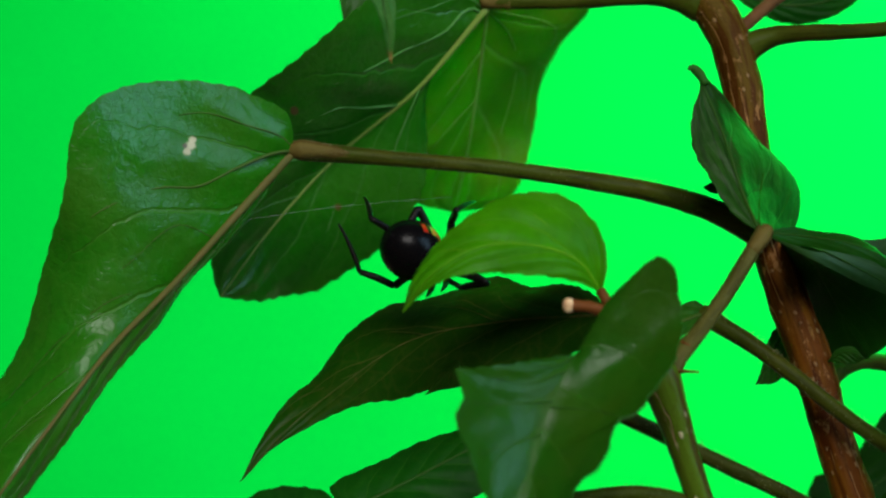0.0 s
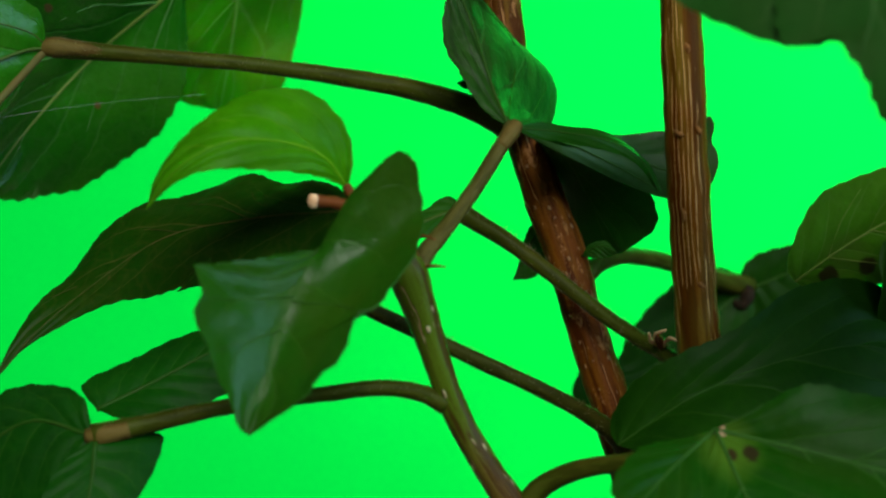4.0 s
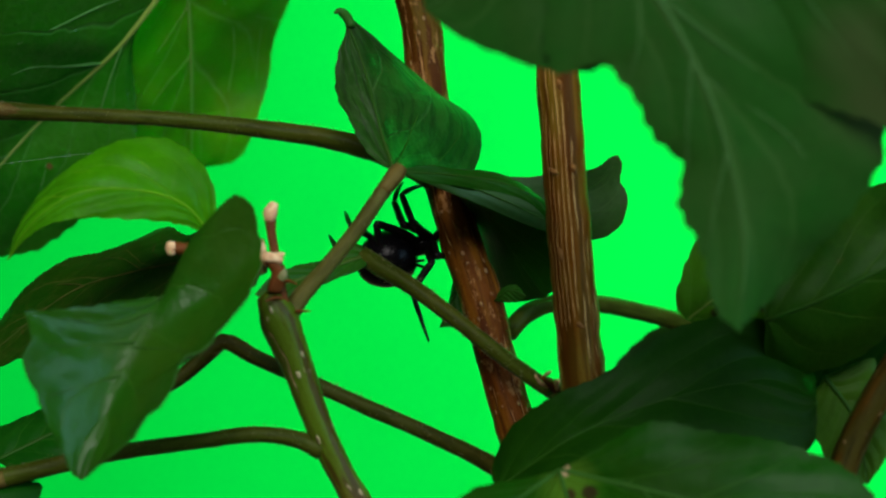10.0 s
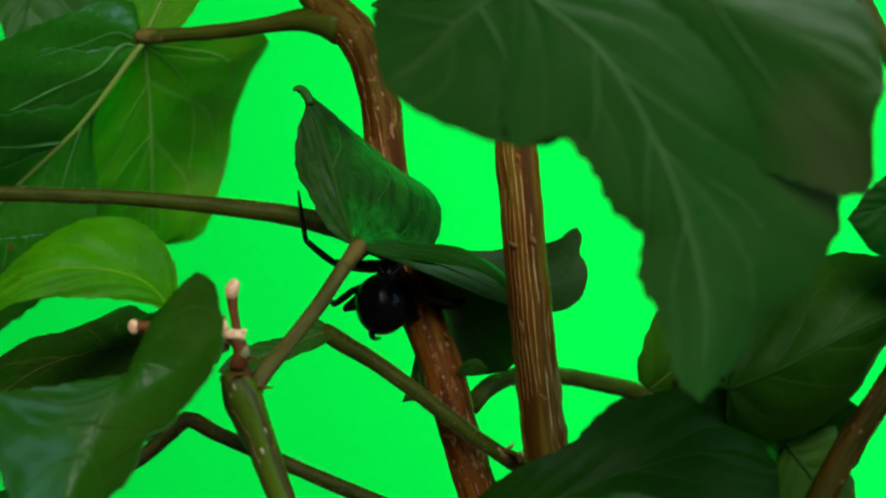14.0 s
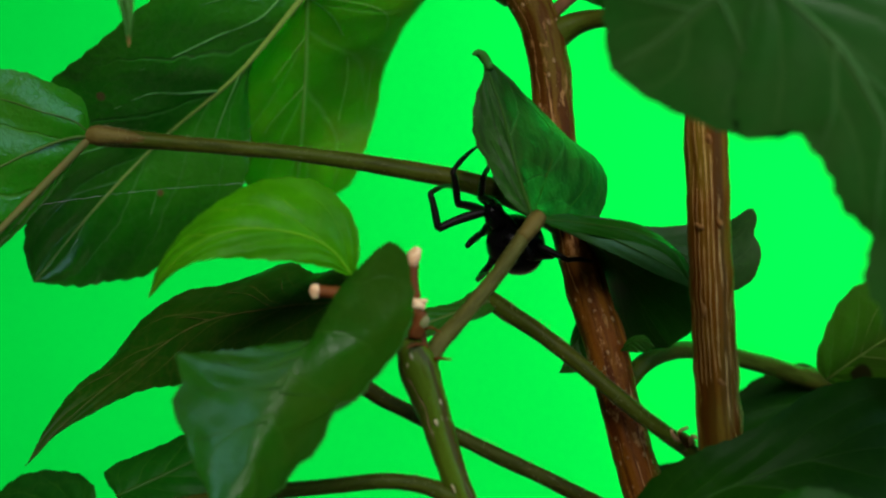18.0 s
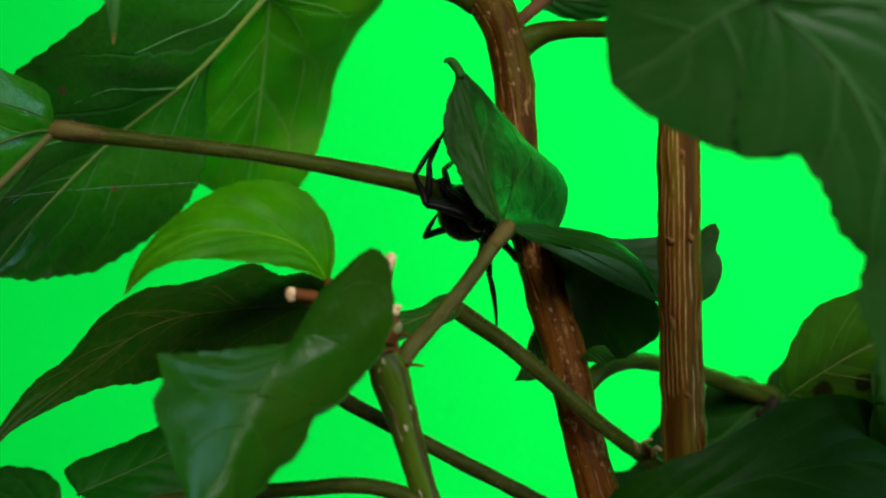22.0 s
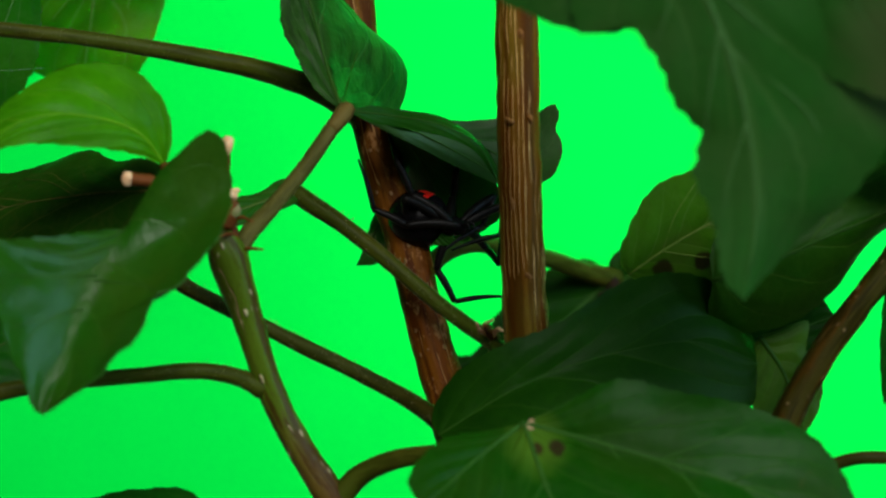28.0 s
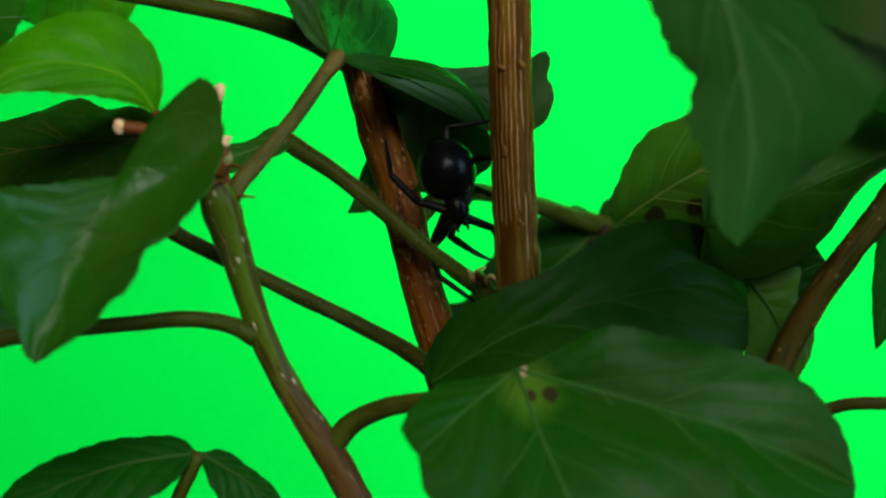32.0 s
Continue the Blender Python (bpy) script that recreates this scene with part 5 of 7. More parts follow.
def egg(name, material, owner, centre, radii, label="", rings=20, sides=28, taper=0.0, mark=None):
    """A rounded body part, longest along x; with mark, its faces on the belly within that outline are red."""
    verts, faces, slots = [], [], []
    for i in range(1, rings):
        a = math.pi * i / rings
        for j in range(sides):
            b = 2 * math.pi * j / sides
            x = math.cos(a)
            wide = math.sin(a) * (1 + taper * x)
            verts.append(((centre[0] + radii[0] * x) * MM, (centre[1] + radii[1] * wide * math.cos(b)) * MM, (centre[2] + radii[2] * wide * math.sin(b)) * MM))
    for i in range(rings - 2):
        for j in range(sides):
            k = (j + 1) % sides
            faces.append((i * sides + j, (i + 1) * sides + j, (i + 1) * sides + k, i * sides + k))
    for i, x in ((0, 1), (rings - 2, -1)):
        tip = len(verts)
        verts.append(((centre[0] + radii[0] * x) * MM, centre[1] * MM, centre[2] * MM))
        for j in range(sides):
            k = (j + 1) % sides
            faces.append((tip, i * sides + j, i * sides + k) if x > 0 else (tip, i * sides + k, i * sides + j))
    for f in faces:
        mid = sum((Vector(verts[v]) for v in f), Vector()) / len(f) * 1000 - Vector(centre)
        slots.append(1 if mark and mid.z > 0.2 * radii[2] and abs(mid.y) < 0.45 + 0.55 * abs(mid.x + 0.3) and -1.9 < mid.x < 2.6 else 0)
    return tagged(mesh_object(name, verts, faces, material, owner, None, RED if mark else None, slots), label)


spider = tagged(new("spider"), "glossy black spider with a red belly mark, climbing the stalks", "spider")
spider.empty_display_size = 0.01
egg("abdomen", SHELL, spider, (0, 0, 0), (5.5, 4.9, 5.0), "round glossy black abdomen with a red mark", taper=0.08, mark=True)
egg("cephalothorax", SHELL, spider, (7.0, 0, 0), (2.7, 2.0, 1.7), "small black front body", taper=-0.15)
egg("waist", SHELL, spider, (4.7, 0, 0), (1.0, 0.7, 0.7), rings=10, sides=12)
for side in (1, -1):
    v, f = tube_mesh([(9.0, side * 0.6, 0.4), (10.2, side * 0.9, 0.9), (10.9, side * 0.8, 0.1)], [0.34, 0.3, 0.14], 8, step=0.4)
    mesh_object("palp", v, f, LEG_BLACK, spider)
    egg("fang_base", SHELL, spider, (9.3, side * 0.45, 0.5), (0.8, 0.45, 0.45), rings=8, sides=10)
egg("spinneret", SHELL, spider, (-4.9, 0, 0.6), (0.7, 0.6, 0.6), rings=8, sides=10)


def leg_piece(name, length, thick, thin, bow):
    v, f = tube_mesh([(0, 0, 0), (length * 0.3, 0, bow), (length * 0.7, 0, bow), (length, 0, 0)], [thick * 0.85, thick, (thick + thin) / 2, thin], 10, step=0.7)
    return mesh_object(name, v, f, LEG_BLACK, spider)


LEGS = [[leg_piece("leg_femur", SEGMENTS[0], 0.84, 0.64, 0.35), leg_piece("leg_tibia", SEGMENTS[1], 0.66, 0.50, 0.15), leg_piece("leg_tarsus", SEGMENTS[2], 0.48, 0.18, 0.25)] for _ in range(8)]

STANCES = []


def stance(t, belly, head, under, legs):
    """Where the spider is at a time (plan mm): its abdomen, its head, the way its underside faces, and knee, ankle and foot of its eight legs."""
    STANCES.append((t, np.array([belly, head, under, *(joint for leg in legs for joint in leg)], float)))


stance(0, (-57.4, 2.0, -2.3), (-52.6, 6.8, -4.8), (0.5, -0.6, 0.8), (
    ((-50.7, 2.5, 2.1), (-49.9, -3.4, 4.0), (-46.7, 4.7, 5.7)),
    ((-54.1, -1.2, -7.3), (-53.9, 4.8, -8.7), (-54.7, -3.8, -10.1)),
    ((-51.9, -0.4, -6.2), (-51.5, 5.6, -7.8), (-52.3, -3.1, -9.2)),
    ((-44.7, 1.6, -7.9), (-48.9, 6.0, -8.6), (-56.0, 10.2, -5.5)),
    ((-60.1, 7.3, -8.3), (-65.8, 7.2, -6.0), (-69.4, 7.0, 2.1)),
    ((-59.1, 5.5, -0.4), (-63.9, 3.1, 2.8), (-65.2, 10.9, 6.6)),
    ((-56.1, 5.3, 4.7), (-59.0, 3.9, -0.6), (-55.2, 5.9, -8.2)),
    ((-52.0, -3.4, -4.4), (-57.1, -0.0, -4.7), (-56.5, 8.7, -5.3))))
stance(0.3, (-55.0, 2.0, -8.1), (-48.8, -1.6, -7.3), (0, -0.5, 1), (
    ((-46.3, 7.1, -4.7), (-43.7, 2.2, -2.0), (-38.9, 9.5, -1.3)),
    ((-50.2, 4.6, -9.8), (-49.8, -1.4, -11.4), (-51.2, 7.0, -13.7)),
    ((-44.6, 2.0, 1.0), (-44.3, 0.3, -4.9), (-48.6, -2.7, -12.0)),
    ((-51.2, -11.1, -5.5), (-47.9, -6.8, -8.4), (-46.3, 1.8, -9.8)),
    ((-56.3, -0.5, -10.4), (-62.4, -0.5, -9.9), (-67.8, -0.7, -3.0)),
    ((-57.8, -2.6, -4.6), (-63.0, -2.7, -1.2), (-64.9, 4.2, 4.0)),
    ((-52.9, 5.8, -1.5), (-53.9, 4.8, -7.5), (-49.5, -1.6, -11.7)),
    ((-58.4, -5.0, -6.9), (-56.4, -0.0, -10.0), (-47.8, 1.9, -9.9))))
stance(0.6, (-46.9, 3.0, -5.5), (-41.0, -1.2, -5.5), (0, -0.5, 1), (
    ((-34.0, 5.4, -6.5), (-27.9, 4.9, -6.9), (-20.3, 4.0, -2.4)),
    ((-40.5, -11.5, -4.1), (-36.7, -7.8, -7.2), (-38.0, 0.9, -8.2)),
    ((-35.6, 1.6, 2.3), (-36.2, 0.1, -3.7), (-41.5, -2.2, -10.3)),
    ((-44.2, -10.5, -3.7), (-40.8, -6.4, -6.9), (-38.5, 2.0, -8.2)),
    ((-48.0, -0.1, -9.1), (-54.1, -0.1, -10.4), (-62.6, -0.2, -7.9)),
    ((-50.3, -2.0, -3.3), (-55.8, -2.1, -0.3), (-62.3, -2.4, 5.6)),
    ((-43.7, 6.3, 0.9), (-45.5, 5.7, -5.0), (-42.3, -1.0, -9.8)),
    ((-50.9, -3.7, -4.1), (-48.7, 1.2, -7.3), (-40.0, 2.2, -8.2))))
stance(1, (-32.2, 4.0, -8.0), (-26.4, -0.3, -8.5), (0, -0.5, 1), (
    ((-24.6, 8.2, -9.6), (-24.0, 2.2, -8.0), (-22.1, 10.0, -4.3)),
    ((-25.9, -10.6, -7.4), (-22.2, -6.9, -10.7), (-23.5, 1.8, -11.3)),
    ((-20.4, 2.2, -0.9), (-21.4, 0.9, -6.9), (-27.2, -1.1, -13.3)),
    ((-29.6, -9.6, -6.8), (-26.4, -5.4, -10.1), (-24.0, 3.0, -11.2)),
    ((-25.9, 6.0, -0.9), (-27.8, 5.3, -6.7), (-27.2, -0.8, -13.0)),
    ((-34.7, -5.2, -6.4), (-32.3, -0.5, -9.6), (-24.3, 2.9, -11.2)),
    ((-28.5, 7.0, -1.7), (-30.7, 6.7, -7.5), (-27.9, 0.1, -12.7)),
    ((-36.1, -2.7, -6.5), (-34.1, 2.3, -9.7), (-25.5, 3.2, -11.1))))
stance(2, (-46.6, 22.0, -16.0), (-40.2, 18.7, -15.8), (0, 0.35, 1), (
    ((-44.7, 25.1, -16.0), (-40.3, 20.9, -15.0), (-48.5, 24.2, -15.5)),
    ((-47.7, 19.7, -13.3), (-41.7, 18.4, -13.3), (-49.0, 23.2, -14.3)),
    ((-45.1, 25.7, -14.5), (-40.7, 21.5, -13.5), (-48.8, 24.8, -14.0)),
    ((-47.9, 20.4, -11.9), (-41.9, 19.1, -11.9), (-49.2, 23.9, -12.9)),
    ((-45.4, 26.2, -13.2), (-40.9, 21.9, -12.2), (-49.1, 25.3, -12.7)),
    ((-48.0, 21.0, -10.8), (-41.9, 19.7, -10.8), (-49.2, 24.5, -11.8)),
    ((-45.4, 26.4, -12.2), (-41.0, 22.2, -11.2), (-49.2, 25.5, -11.6)),
    ((-47.9, 21.4, -10.0), (-41.9, 20.1, -10.0), (-49.2, 24.9, -11.0))))
stance(3.5, (-40.2, 13.0, -19.0), (-33.5, 10.4, -19.1), (0, 0.35, 1), (
    ((-38.7, 16.3, -18.9), (-33.8, 12.6, -18.4), (-42.3, 14.9, -18.1)),
    ((-40.8, 10.5, -16.1), (-34.7, 10.0, -16.6), (-42.5, 13.9, -16.9)),
    ((-39.0, 16.9, -17.4), (-34.1, 13.1, -16.9), (-42.6, 15.5, -16.6)),
    ((-41.0, 11.2, -14.7), (-34.8, 10.6, -15.3), (-42.7, 14.5, -15.5)),
    ((-39.2, 17.2, -16.1), (-34.3, 13.5, -15.5), (-42.7, 15.9, -15.3)),
    ((-41.0, 11.7, -13.6), (-34.9, 11.2, -14.1), (-42.7, 15.1, -14.4)),
    ((-39.2, 17.5, -15.0), (-34.3, 13.7, -14.5), (-42.8, 16.1, -14.2)),
    ((-40.9, 12.2, -12.7), (-34.8, 11.6, -13.3), (-42.7, 15.5, -13.6))))
stance(5.5, (-36.8, 13.0, -17.1), (-29.9, 11.0, -16.9), (0, 0.35, 1), (
    ((-35.7, 16.4, -17.0), (-30.4, 13.1, -16.2), (-39.1, 14.8, -16.2)),
    ((-37.3, 10.5, -14.1), (-31.1, 10.5, -14.5), (-39.3, 13.7, -15.0)),
    ((-36.1, 17.0, -15.5), (-30.9, 13.7, -14.7), (-39.5, 15.3, -14.7)),
    ((-37.6, 11.2, -12.7), (-31.4, 11.2, -13.1), (-39.6, 14.4, -13.7)),
    ((-36.3, 17.4, -14.2), (-31.1, 14.1, -13.4), (-39.7, 15.7, -13.4)),
    ((-37.7, 11.8, -11.6), (-31.5, 11.7, -12.0), (-39.7, 14.9, -12.6)),
    ((-36.4, 17.6, -13.1), (-31.2, 14.3, -12.4), (-39.8, 15.9, -12.4)),
    ((-37.7, 12.2, -10.8), (-31.5, 12.2, -11.2), (-39.7, 15.4, -11.7))))
stance(6, (-36.5, 15.0, -17.3), (-29.6, 13.5, -16.2), (0, 0.35, 1), (
    ((-35.6, 18.5, -17.2), (-30.3, 15.6, -15.7), (-39.0, 16.6, -16.8)),
    ((-37.2, 12.6, -14.3), (-31.0, 13.0, -14.0), (-39.3, 15.6, -15.5)),
    ((-36.2, 19.1, -15.8), (-30.9, 16.2, -14.3), (-39.6, 17.2, -15.4)),
    ((-37.6, 13.3, -13.0), (-31.5, 13.7, -12.7), (-39.7, 16.3, -14.3)),
    ((-36.6, 19.5, -14.5), (-31.3, 16.6, -13.1), (-40.0, 17.6, -14.1)),
    ((-37.9, 13.9, -11.9), (-31.7, 14.3, -11.6), (-40.0, 16.9, -13.2)),
    ((-36.8, 19.7, -13.5), (-31.5, 16.9, -12.0), (-40.2, 17.9, -13.1)),
    ((-38.0, 14.3, -11.1), (-31.8, 14.8, -10.8), (-40.1, 17.4, -12.4))))
stance(6.5, (-21.9, 22.0, -20.4), (-15.0, 22.6, -18.5), (0, 0.35, 1), (
    ((-7.4, 19.6, -14.6), (-5.1, 24.7, -12.0), (-0.7, 24.6, -4.4)),
    ((-11.3, 13.4, -18.0), (-8.8, 18.6, -15.8), (-6.9, 25.4, -10.5)),
    ((-13.6, 32.1, -15.7), (-11.9, 27.0, -18.9), (-13.7, 18.7, -21.2)),
    ((-13.8, 16.9, -10.4), (-12.0, 18.9, -16.0), (-13.6, 23.9, -23.0)),
    ((-21.5, 18.3, -20.7), (-25.5, 22.5, -23.0), (-26.1, 30.7, -25.9)),
    ((-20.2, 16.6, -12.6), (-19.4, 18.5, -18.4), (-13.9, 23.7, -22.9)),
    ((-22.3, 29.7, -18.6), (-22.1, 24.6, -22.1), (-15.1, 19.3, -21.5)),
    ((-22.5, 17.1, -14.2), (-22.1, 18.9, -20.2), (-15.0, 23.3, -22.9))))
stance(7, (-19.7, 24.0, -17.4), (-12.8, 22.3, -16.6), (0, 0.35, 1), (
    ((-7.1, 20.5, -23.6), (-1.2, 21.1, -25.2), (5.0, 27.3, -24.6)),
    ((-9.8, 29.2, -16.6), (-6.9, 29.3, -11.1), (-6.4, 21.2, -7.8)),
    ((-9.5, 15.8, -19.6), (-8.9, 20.9, -23.0), (-9.5, 29.2, -26.0)),
    ((-12.3, 16.0, -8.8), (-10.9, 17.7, -14.6), (-11.8, 23.4, -21.2)),
    ((-15.8, 15.9, -18.9), (-15.8, 21.4, -21.8), (-16.9, 30.0, -23.7)),
    ((-19.1, 26.5, -12.1), (-19.8, 20.8, -9.9), (-22.4, 28.9, -7.9)),
    ((-17.4, 31.3, -15.5), (-19.3, 26.6, -19.0), (-14.4, 19.4, -19.6)),
    ((-20.9, 19.2, -11.2), (-20.9, 21.1, -17.1), (-13.3, 23.2, -20.9))))
stance(7.5, (-20.0, 25.0, -16.2), (-12.9, 24.3, -15.7), (0, 0.35, 1), (
    ((-3.0, 26.5, -16.6), (1.3, 22.3, -18.3), (6.5, 29.4, -18.6)),
    ((-8.7, 31.2, -14.5), (-6.1, 26.3, -11.7), (-7.5, 33.4, -6.8)),
    ((-9.4, 17.6, -16.5), (-8.7, 23.3, -18.7), (-8.0, 31.9, -20.4)),
    ((-11.1, 18.3, -8.0), (-10.2, 20.1, -13.8), (-12.3, 25.6, -20.4)),
    ((-16.1, 33.5, -13.8), (-17.0, 28.5, -17.3), (-13.1, 20.7, -18.5)),
    ((-19.7, 23.7, -9.2), (-16.1, 18.8, -10.6), (-15.6, 27.5, -11.8)),
    ((-18.8, 32.6, -14.3), (-20.1, 27.6, -17.8), (-14.2, 21.2, -18.6)),
    ((-20.2, 20.1, -9.9), (-20.8, 22.0, -15.8), (-13.7, 25.2, -20.0))))
stance(8, (-18.0, 26.0, -17.3), (-11.1, 26.8, -15.2), (0, 0.35, 1), (
    ((-4.0, 22.8, -17.6), (0.8, 26.6, -17.4), (6.1, 33.7, -17.2)),
    ((-7.4, 19.2, -18.8), (-4.2, 22.7, -14.7), (-6.4, 26.2, -7.0)),
    ((-13.4, 21.5, -19.8), (-13.7, 26.2, -23.7), (-11.6, 31.3, -16.8)),
    ((-9.9, 21.2, -7.1), (-8.1, 23.2, -12.7), (-9.7, 28.2, -19.7)),
    ((-16.5, 35.1, -14.4), (-15.5, 30.0, -17.8), (-9.9, 23.3, -17.9)),
    ((-19.5, 24.4, -11.6), (-22.0, 30.0, -10.6), (-22.4, 21.3, -9.7)),
    ((-18.7, 33.7, -15.5), (-18.2, 28.6, -19.0), (-11.0, 23.6, -18.2)),
    ((-18.5, 21.1, -11.1), (-18.1, 22.9, -17.0), (-11.1, 27.6, -19.6))))
stance(8.5, (-11.9, 27.0, -17.5), (-5.2, 25.9, -15.1), (0, 0.35, 1), (
    ((2.8, 21.6, -15.1), (4.0, 26.9, -12.1), (5.5, 35.5, -10.9)),
    ((-4.7, 33.1, -12.3), (-2.2, 30.8, -7.1), (1.8, 24.3, -2.8)),
    ((-2.8, 20.0, -19.4), (-3.6, 23.3, -24.5), (5.0, 24.1, -26.4)),
    ((-2.0, 32.7, -15.0), (2.6, 28.7, -14.7), (5.6, 36.9, -13.5)),
    ((-13.4, 26.2, -17.7), (-19.6, 25.2, -17.9), (-23.3, 33.2, -17.2)),
    ((-14.1, 23.7, -11.9), (-14.4, 29.7, -10.2), (-14.0, 22.0, -5.9)),
    ((-10.6, 34.6, -15.7), (-11.3, 29.5, -19.2), (-5.9, 22.7, -18.1)),
    ((-14.2, 22.5, -11.4), (-12.9, 24.1, -17.3), (-4.8, 26.6, -19.5))))
stance(9, (-8.1, 27.0, -15.2), (-1.7, 27.6, -12.0), (0, 0.35, 1), (
    ((3.8, 22.9, -15.6), (4.8, 29.0, -15.5), (6.6, 20.5, -14.1)),
    ((-1.5, 18.8, -7.2), (1.0, 23.1, -3.5), (1.9, 31.4, -0.8)),
    ((1.0, 23.6, -18.1), (1.5, 27.6, -22.8), (8.4, 28.0, -28.2)),
    ((0.8, 19.2, -7.3), (1.4, 24.2, -3.8), (1.4, 32.4, -0.5)),
    ((-10.5, 27.8, -11.0), (-10.6, 22.0, -8.9), (-11.9, 30.2, -6.1)),
    ((-3.9, 18.1, -10.5), (-7.0, 22.9, -8.2), (-9.6, 31.2, -6.6)),
    ((-8.9, 34.7, -13.5), (-8.0, 29.6, -16.9), (-1.2, 24.3, -14.9)),
    ((-9.9, 22.2, -9.1), (-8.4, 23.9, -14.9), (-0.9, 28.3, -16.3))))
stance(9.5, (-5.6, 27.0, -15.9), (0.3, 27.5, -11.8), (0, 0.35, 1), (
    ((4.1, 21.7, -15.0), (4.6, 27.1, -18.0), (6.6, 34.7, -22.1)),
    ((1.1, 18.7, -6.7), (1.5, 23.6, -2.9), (1.1, 32.0, -0.1)),
    ((2.5, 21.7, -15.9), (3.0, 27.8, -16.4), (1.8, 36.1, -13.6)),
    ((-1.0, 19.1, -6.6), (-2.3, 24.4, -3.7), (-0.7, 32.6, -0.8)),
    ((-7.9, 27.9, -15.4), (-13.9, 27.1, -16.3), (-15.8, 31.7, -9.1)),
    ((-8.8, 25.4, -12.3), (-11.3, 30.0, -9.0), (-10.6, 21.6, -6.4)),
    ((-6.4, 34.8, -14.5), (-5.2, 29.5, -17.6), (1.1, 24.1, -14.6)),
    ((-8.4, 22.3, -10.1), (-6.0, 23.9, -15.6), (1.7, 28.1, -15.9))))
stance(10, (-4.5, 26.0, -13.5), (2.2, 26.6, -11.0), (0, 0.35, 1), (
    ((4.9, 20.0, -13.4), (5.4, 26.2, -13.3), (5.3, 34.8, -11.5)),
    ((-0.7, 18.1, -7.8), (-2.5, 22.4, -3.7), (-1.7, 30.3, 0.0)),
    ((3.9, 20.2, -14.4), (0.4, 19.9, -19.5), (3.0, 19.9, -27.9)),
    ((1.0, 17.4, -7.4), (-1.0, 20.8, -2.5), (2.0, 28.8, -0.7)),
    ((-6.6, 26.9, -9.9), (-10.2, 22.4, -7.6), (-12.1, 30.5, -4.8)),
    ((-6.7, 24.4, -11.7), (-12.9, 23.6, -11.6), (-15.2, 31.6, -8.8)),
    ((-5.1, 33.7, -11.7), (-4.6, 28.6, -15.2), (2.3, 23.3, -13.9)),
    ((-5.7, 21.1, -7.3), (-4.8, 22.9, -13.2), (2.5, 27.3, -15.3))))
stance(10.5, (-1.9, 24.0, -10.7), (3.6, 24.3, -6.1), (0, 0.35, 1), (
    ((6.3, 17.9, -8.6), (5.2, 23.3, -11.5), (3.5, 31.6, -9.2)),
    ((-0.8, 30.4, -4.0), (-3.5, 25.0, -3.1), (-4.9, 33.2, -5.9)),
    ((3.4, 19.7, -12.1), (2.4, 25.0, -15.1), (0.8, 33.3, -17.7)),
    ((0.8, 19.1, 1.9), (4.9, 20.6, -2.5), (6.8, 25.3, -9.6)),
    ((-3.9, 24.9, -10.9), (-10.0, 24.1, -11.6), (-15.6, 30.7, -9.7)),
    ((-4.1, 19.0, -2.7), (-0.7, 20.5, -7.8), (6.5, 25.1, -9.6)),
    ((-2.5, 31.8, -9.5), (-1.2, 26.5, -12.4), (4.5, 20.9, -8.7)),
    ((-5.4, 19.5, -5.2), (-2.5, 21.0, -10.5), (5.4, 24.8, -10.1))))
stance(11, (0.6, 22.0, -8.7), (5.2, 24.6, -3.9), (0, 1, 0.3), (
    ((9.9, 18.0, -5.9), (13.1, 21.9, -9.5), (17.9, 29.1, -7.9)),
    ((-1.2, 20.2, -5.4), (-2.7, 26.0, -3.5), (-1.7, 17.4, -1.6)),
    ((6.3, 19.1, -10.3), (4.7, 24.3, -13.3), (5.1, 15.9, -15.9)),
    ((-0.3, 28.6, 3.4), (4.4, 25.1, 1.4), (8.8, 21.7, -5.4)),
    ((-2.4, 24.4, -7.7), (-5.4, 19.4, -9.9), (-7.3, 27.9, -10.8)),
    ((-4.3, 26.0, -1.4), (-0.2, 22.1, -4.1), (8.5, 21.7, -5.4)),
    ((3.6, 27.5, -13.6), (2.6, 21.9, -11.2), (4.7, 20.4, -2.8)),
    ((-5.0, 24.6, -3.8), (-1.3, 20.6, -6.8), (7.4, 21.3, -5.9))))
stance(12, (2.4, 21.0, -7.1), (7.1, 25.5, -4.0), (0, 1, 0.3), (
    ((11.1, 19.4, -7.3), (14.3, 24.0, -9.9), (17.0, 16.1, -7.1)),
    ((-1.2, 25.3, -0.8), (-7.0, 24.5, 1.0), (-9.4, 23.6, 9.4)),
    ((10.0, 19.7, -9.8), (13.3, 15.6, -13.1), (14.9, 23.7, -9.9)),
    ((2.7, 28.9, 4.3), (7.6, 26.5, 1.2), (10.9, 23.5, -6.3)),
    ((-1.0, 25.2, -8.0), (-6.2, 22.3, -10.0), (-6.0, 30.0, -5.7)),
    ((-1.4, 24.6, 1.0), (2.9, 21.6, -2.4), (10.6, 23.4, -6.2)),
    ((2.2, 26.3, -13.0), (3.6, 21.1, -10.0), (8.2, 21.5, -2.5)),
    ((-2.2, 22.7, -0.9), (1.6, 19.5, -4.5), (9.6, 22.6, -6.3))))
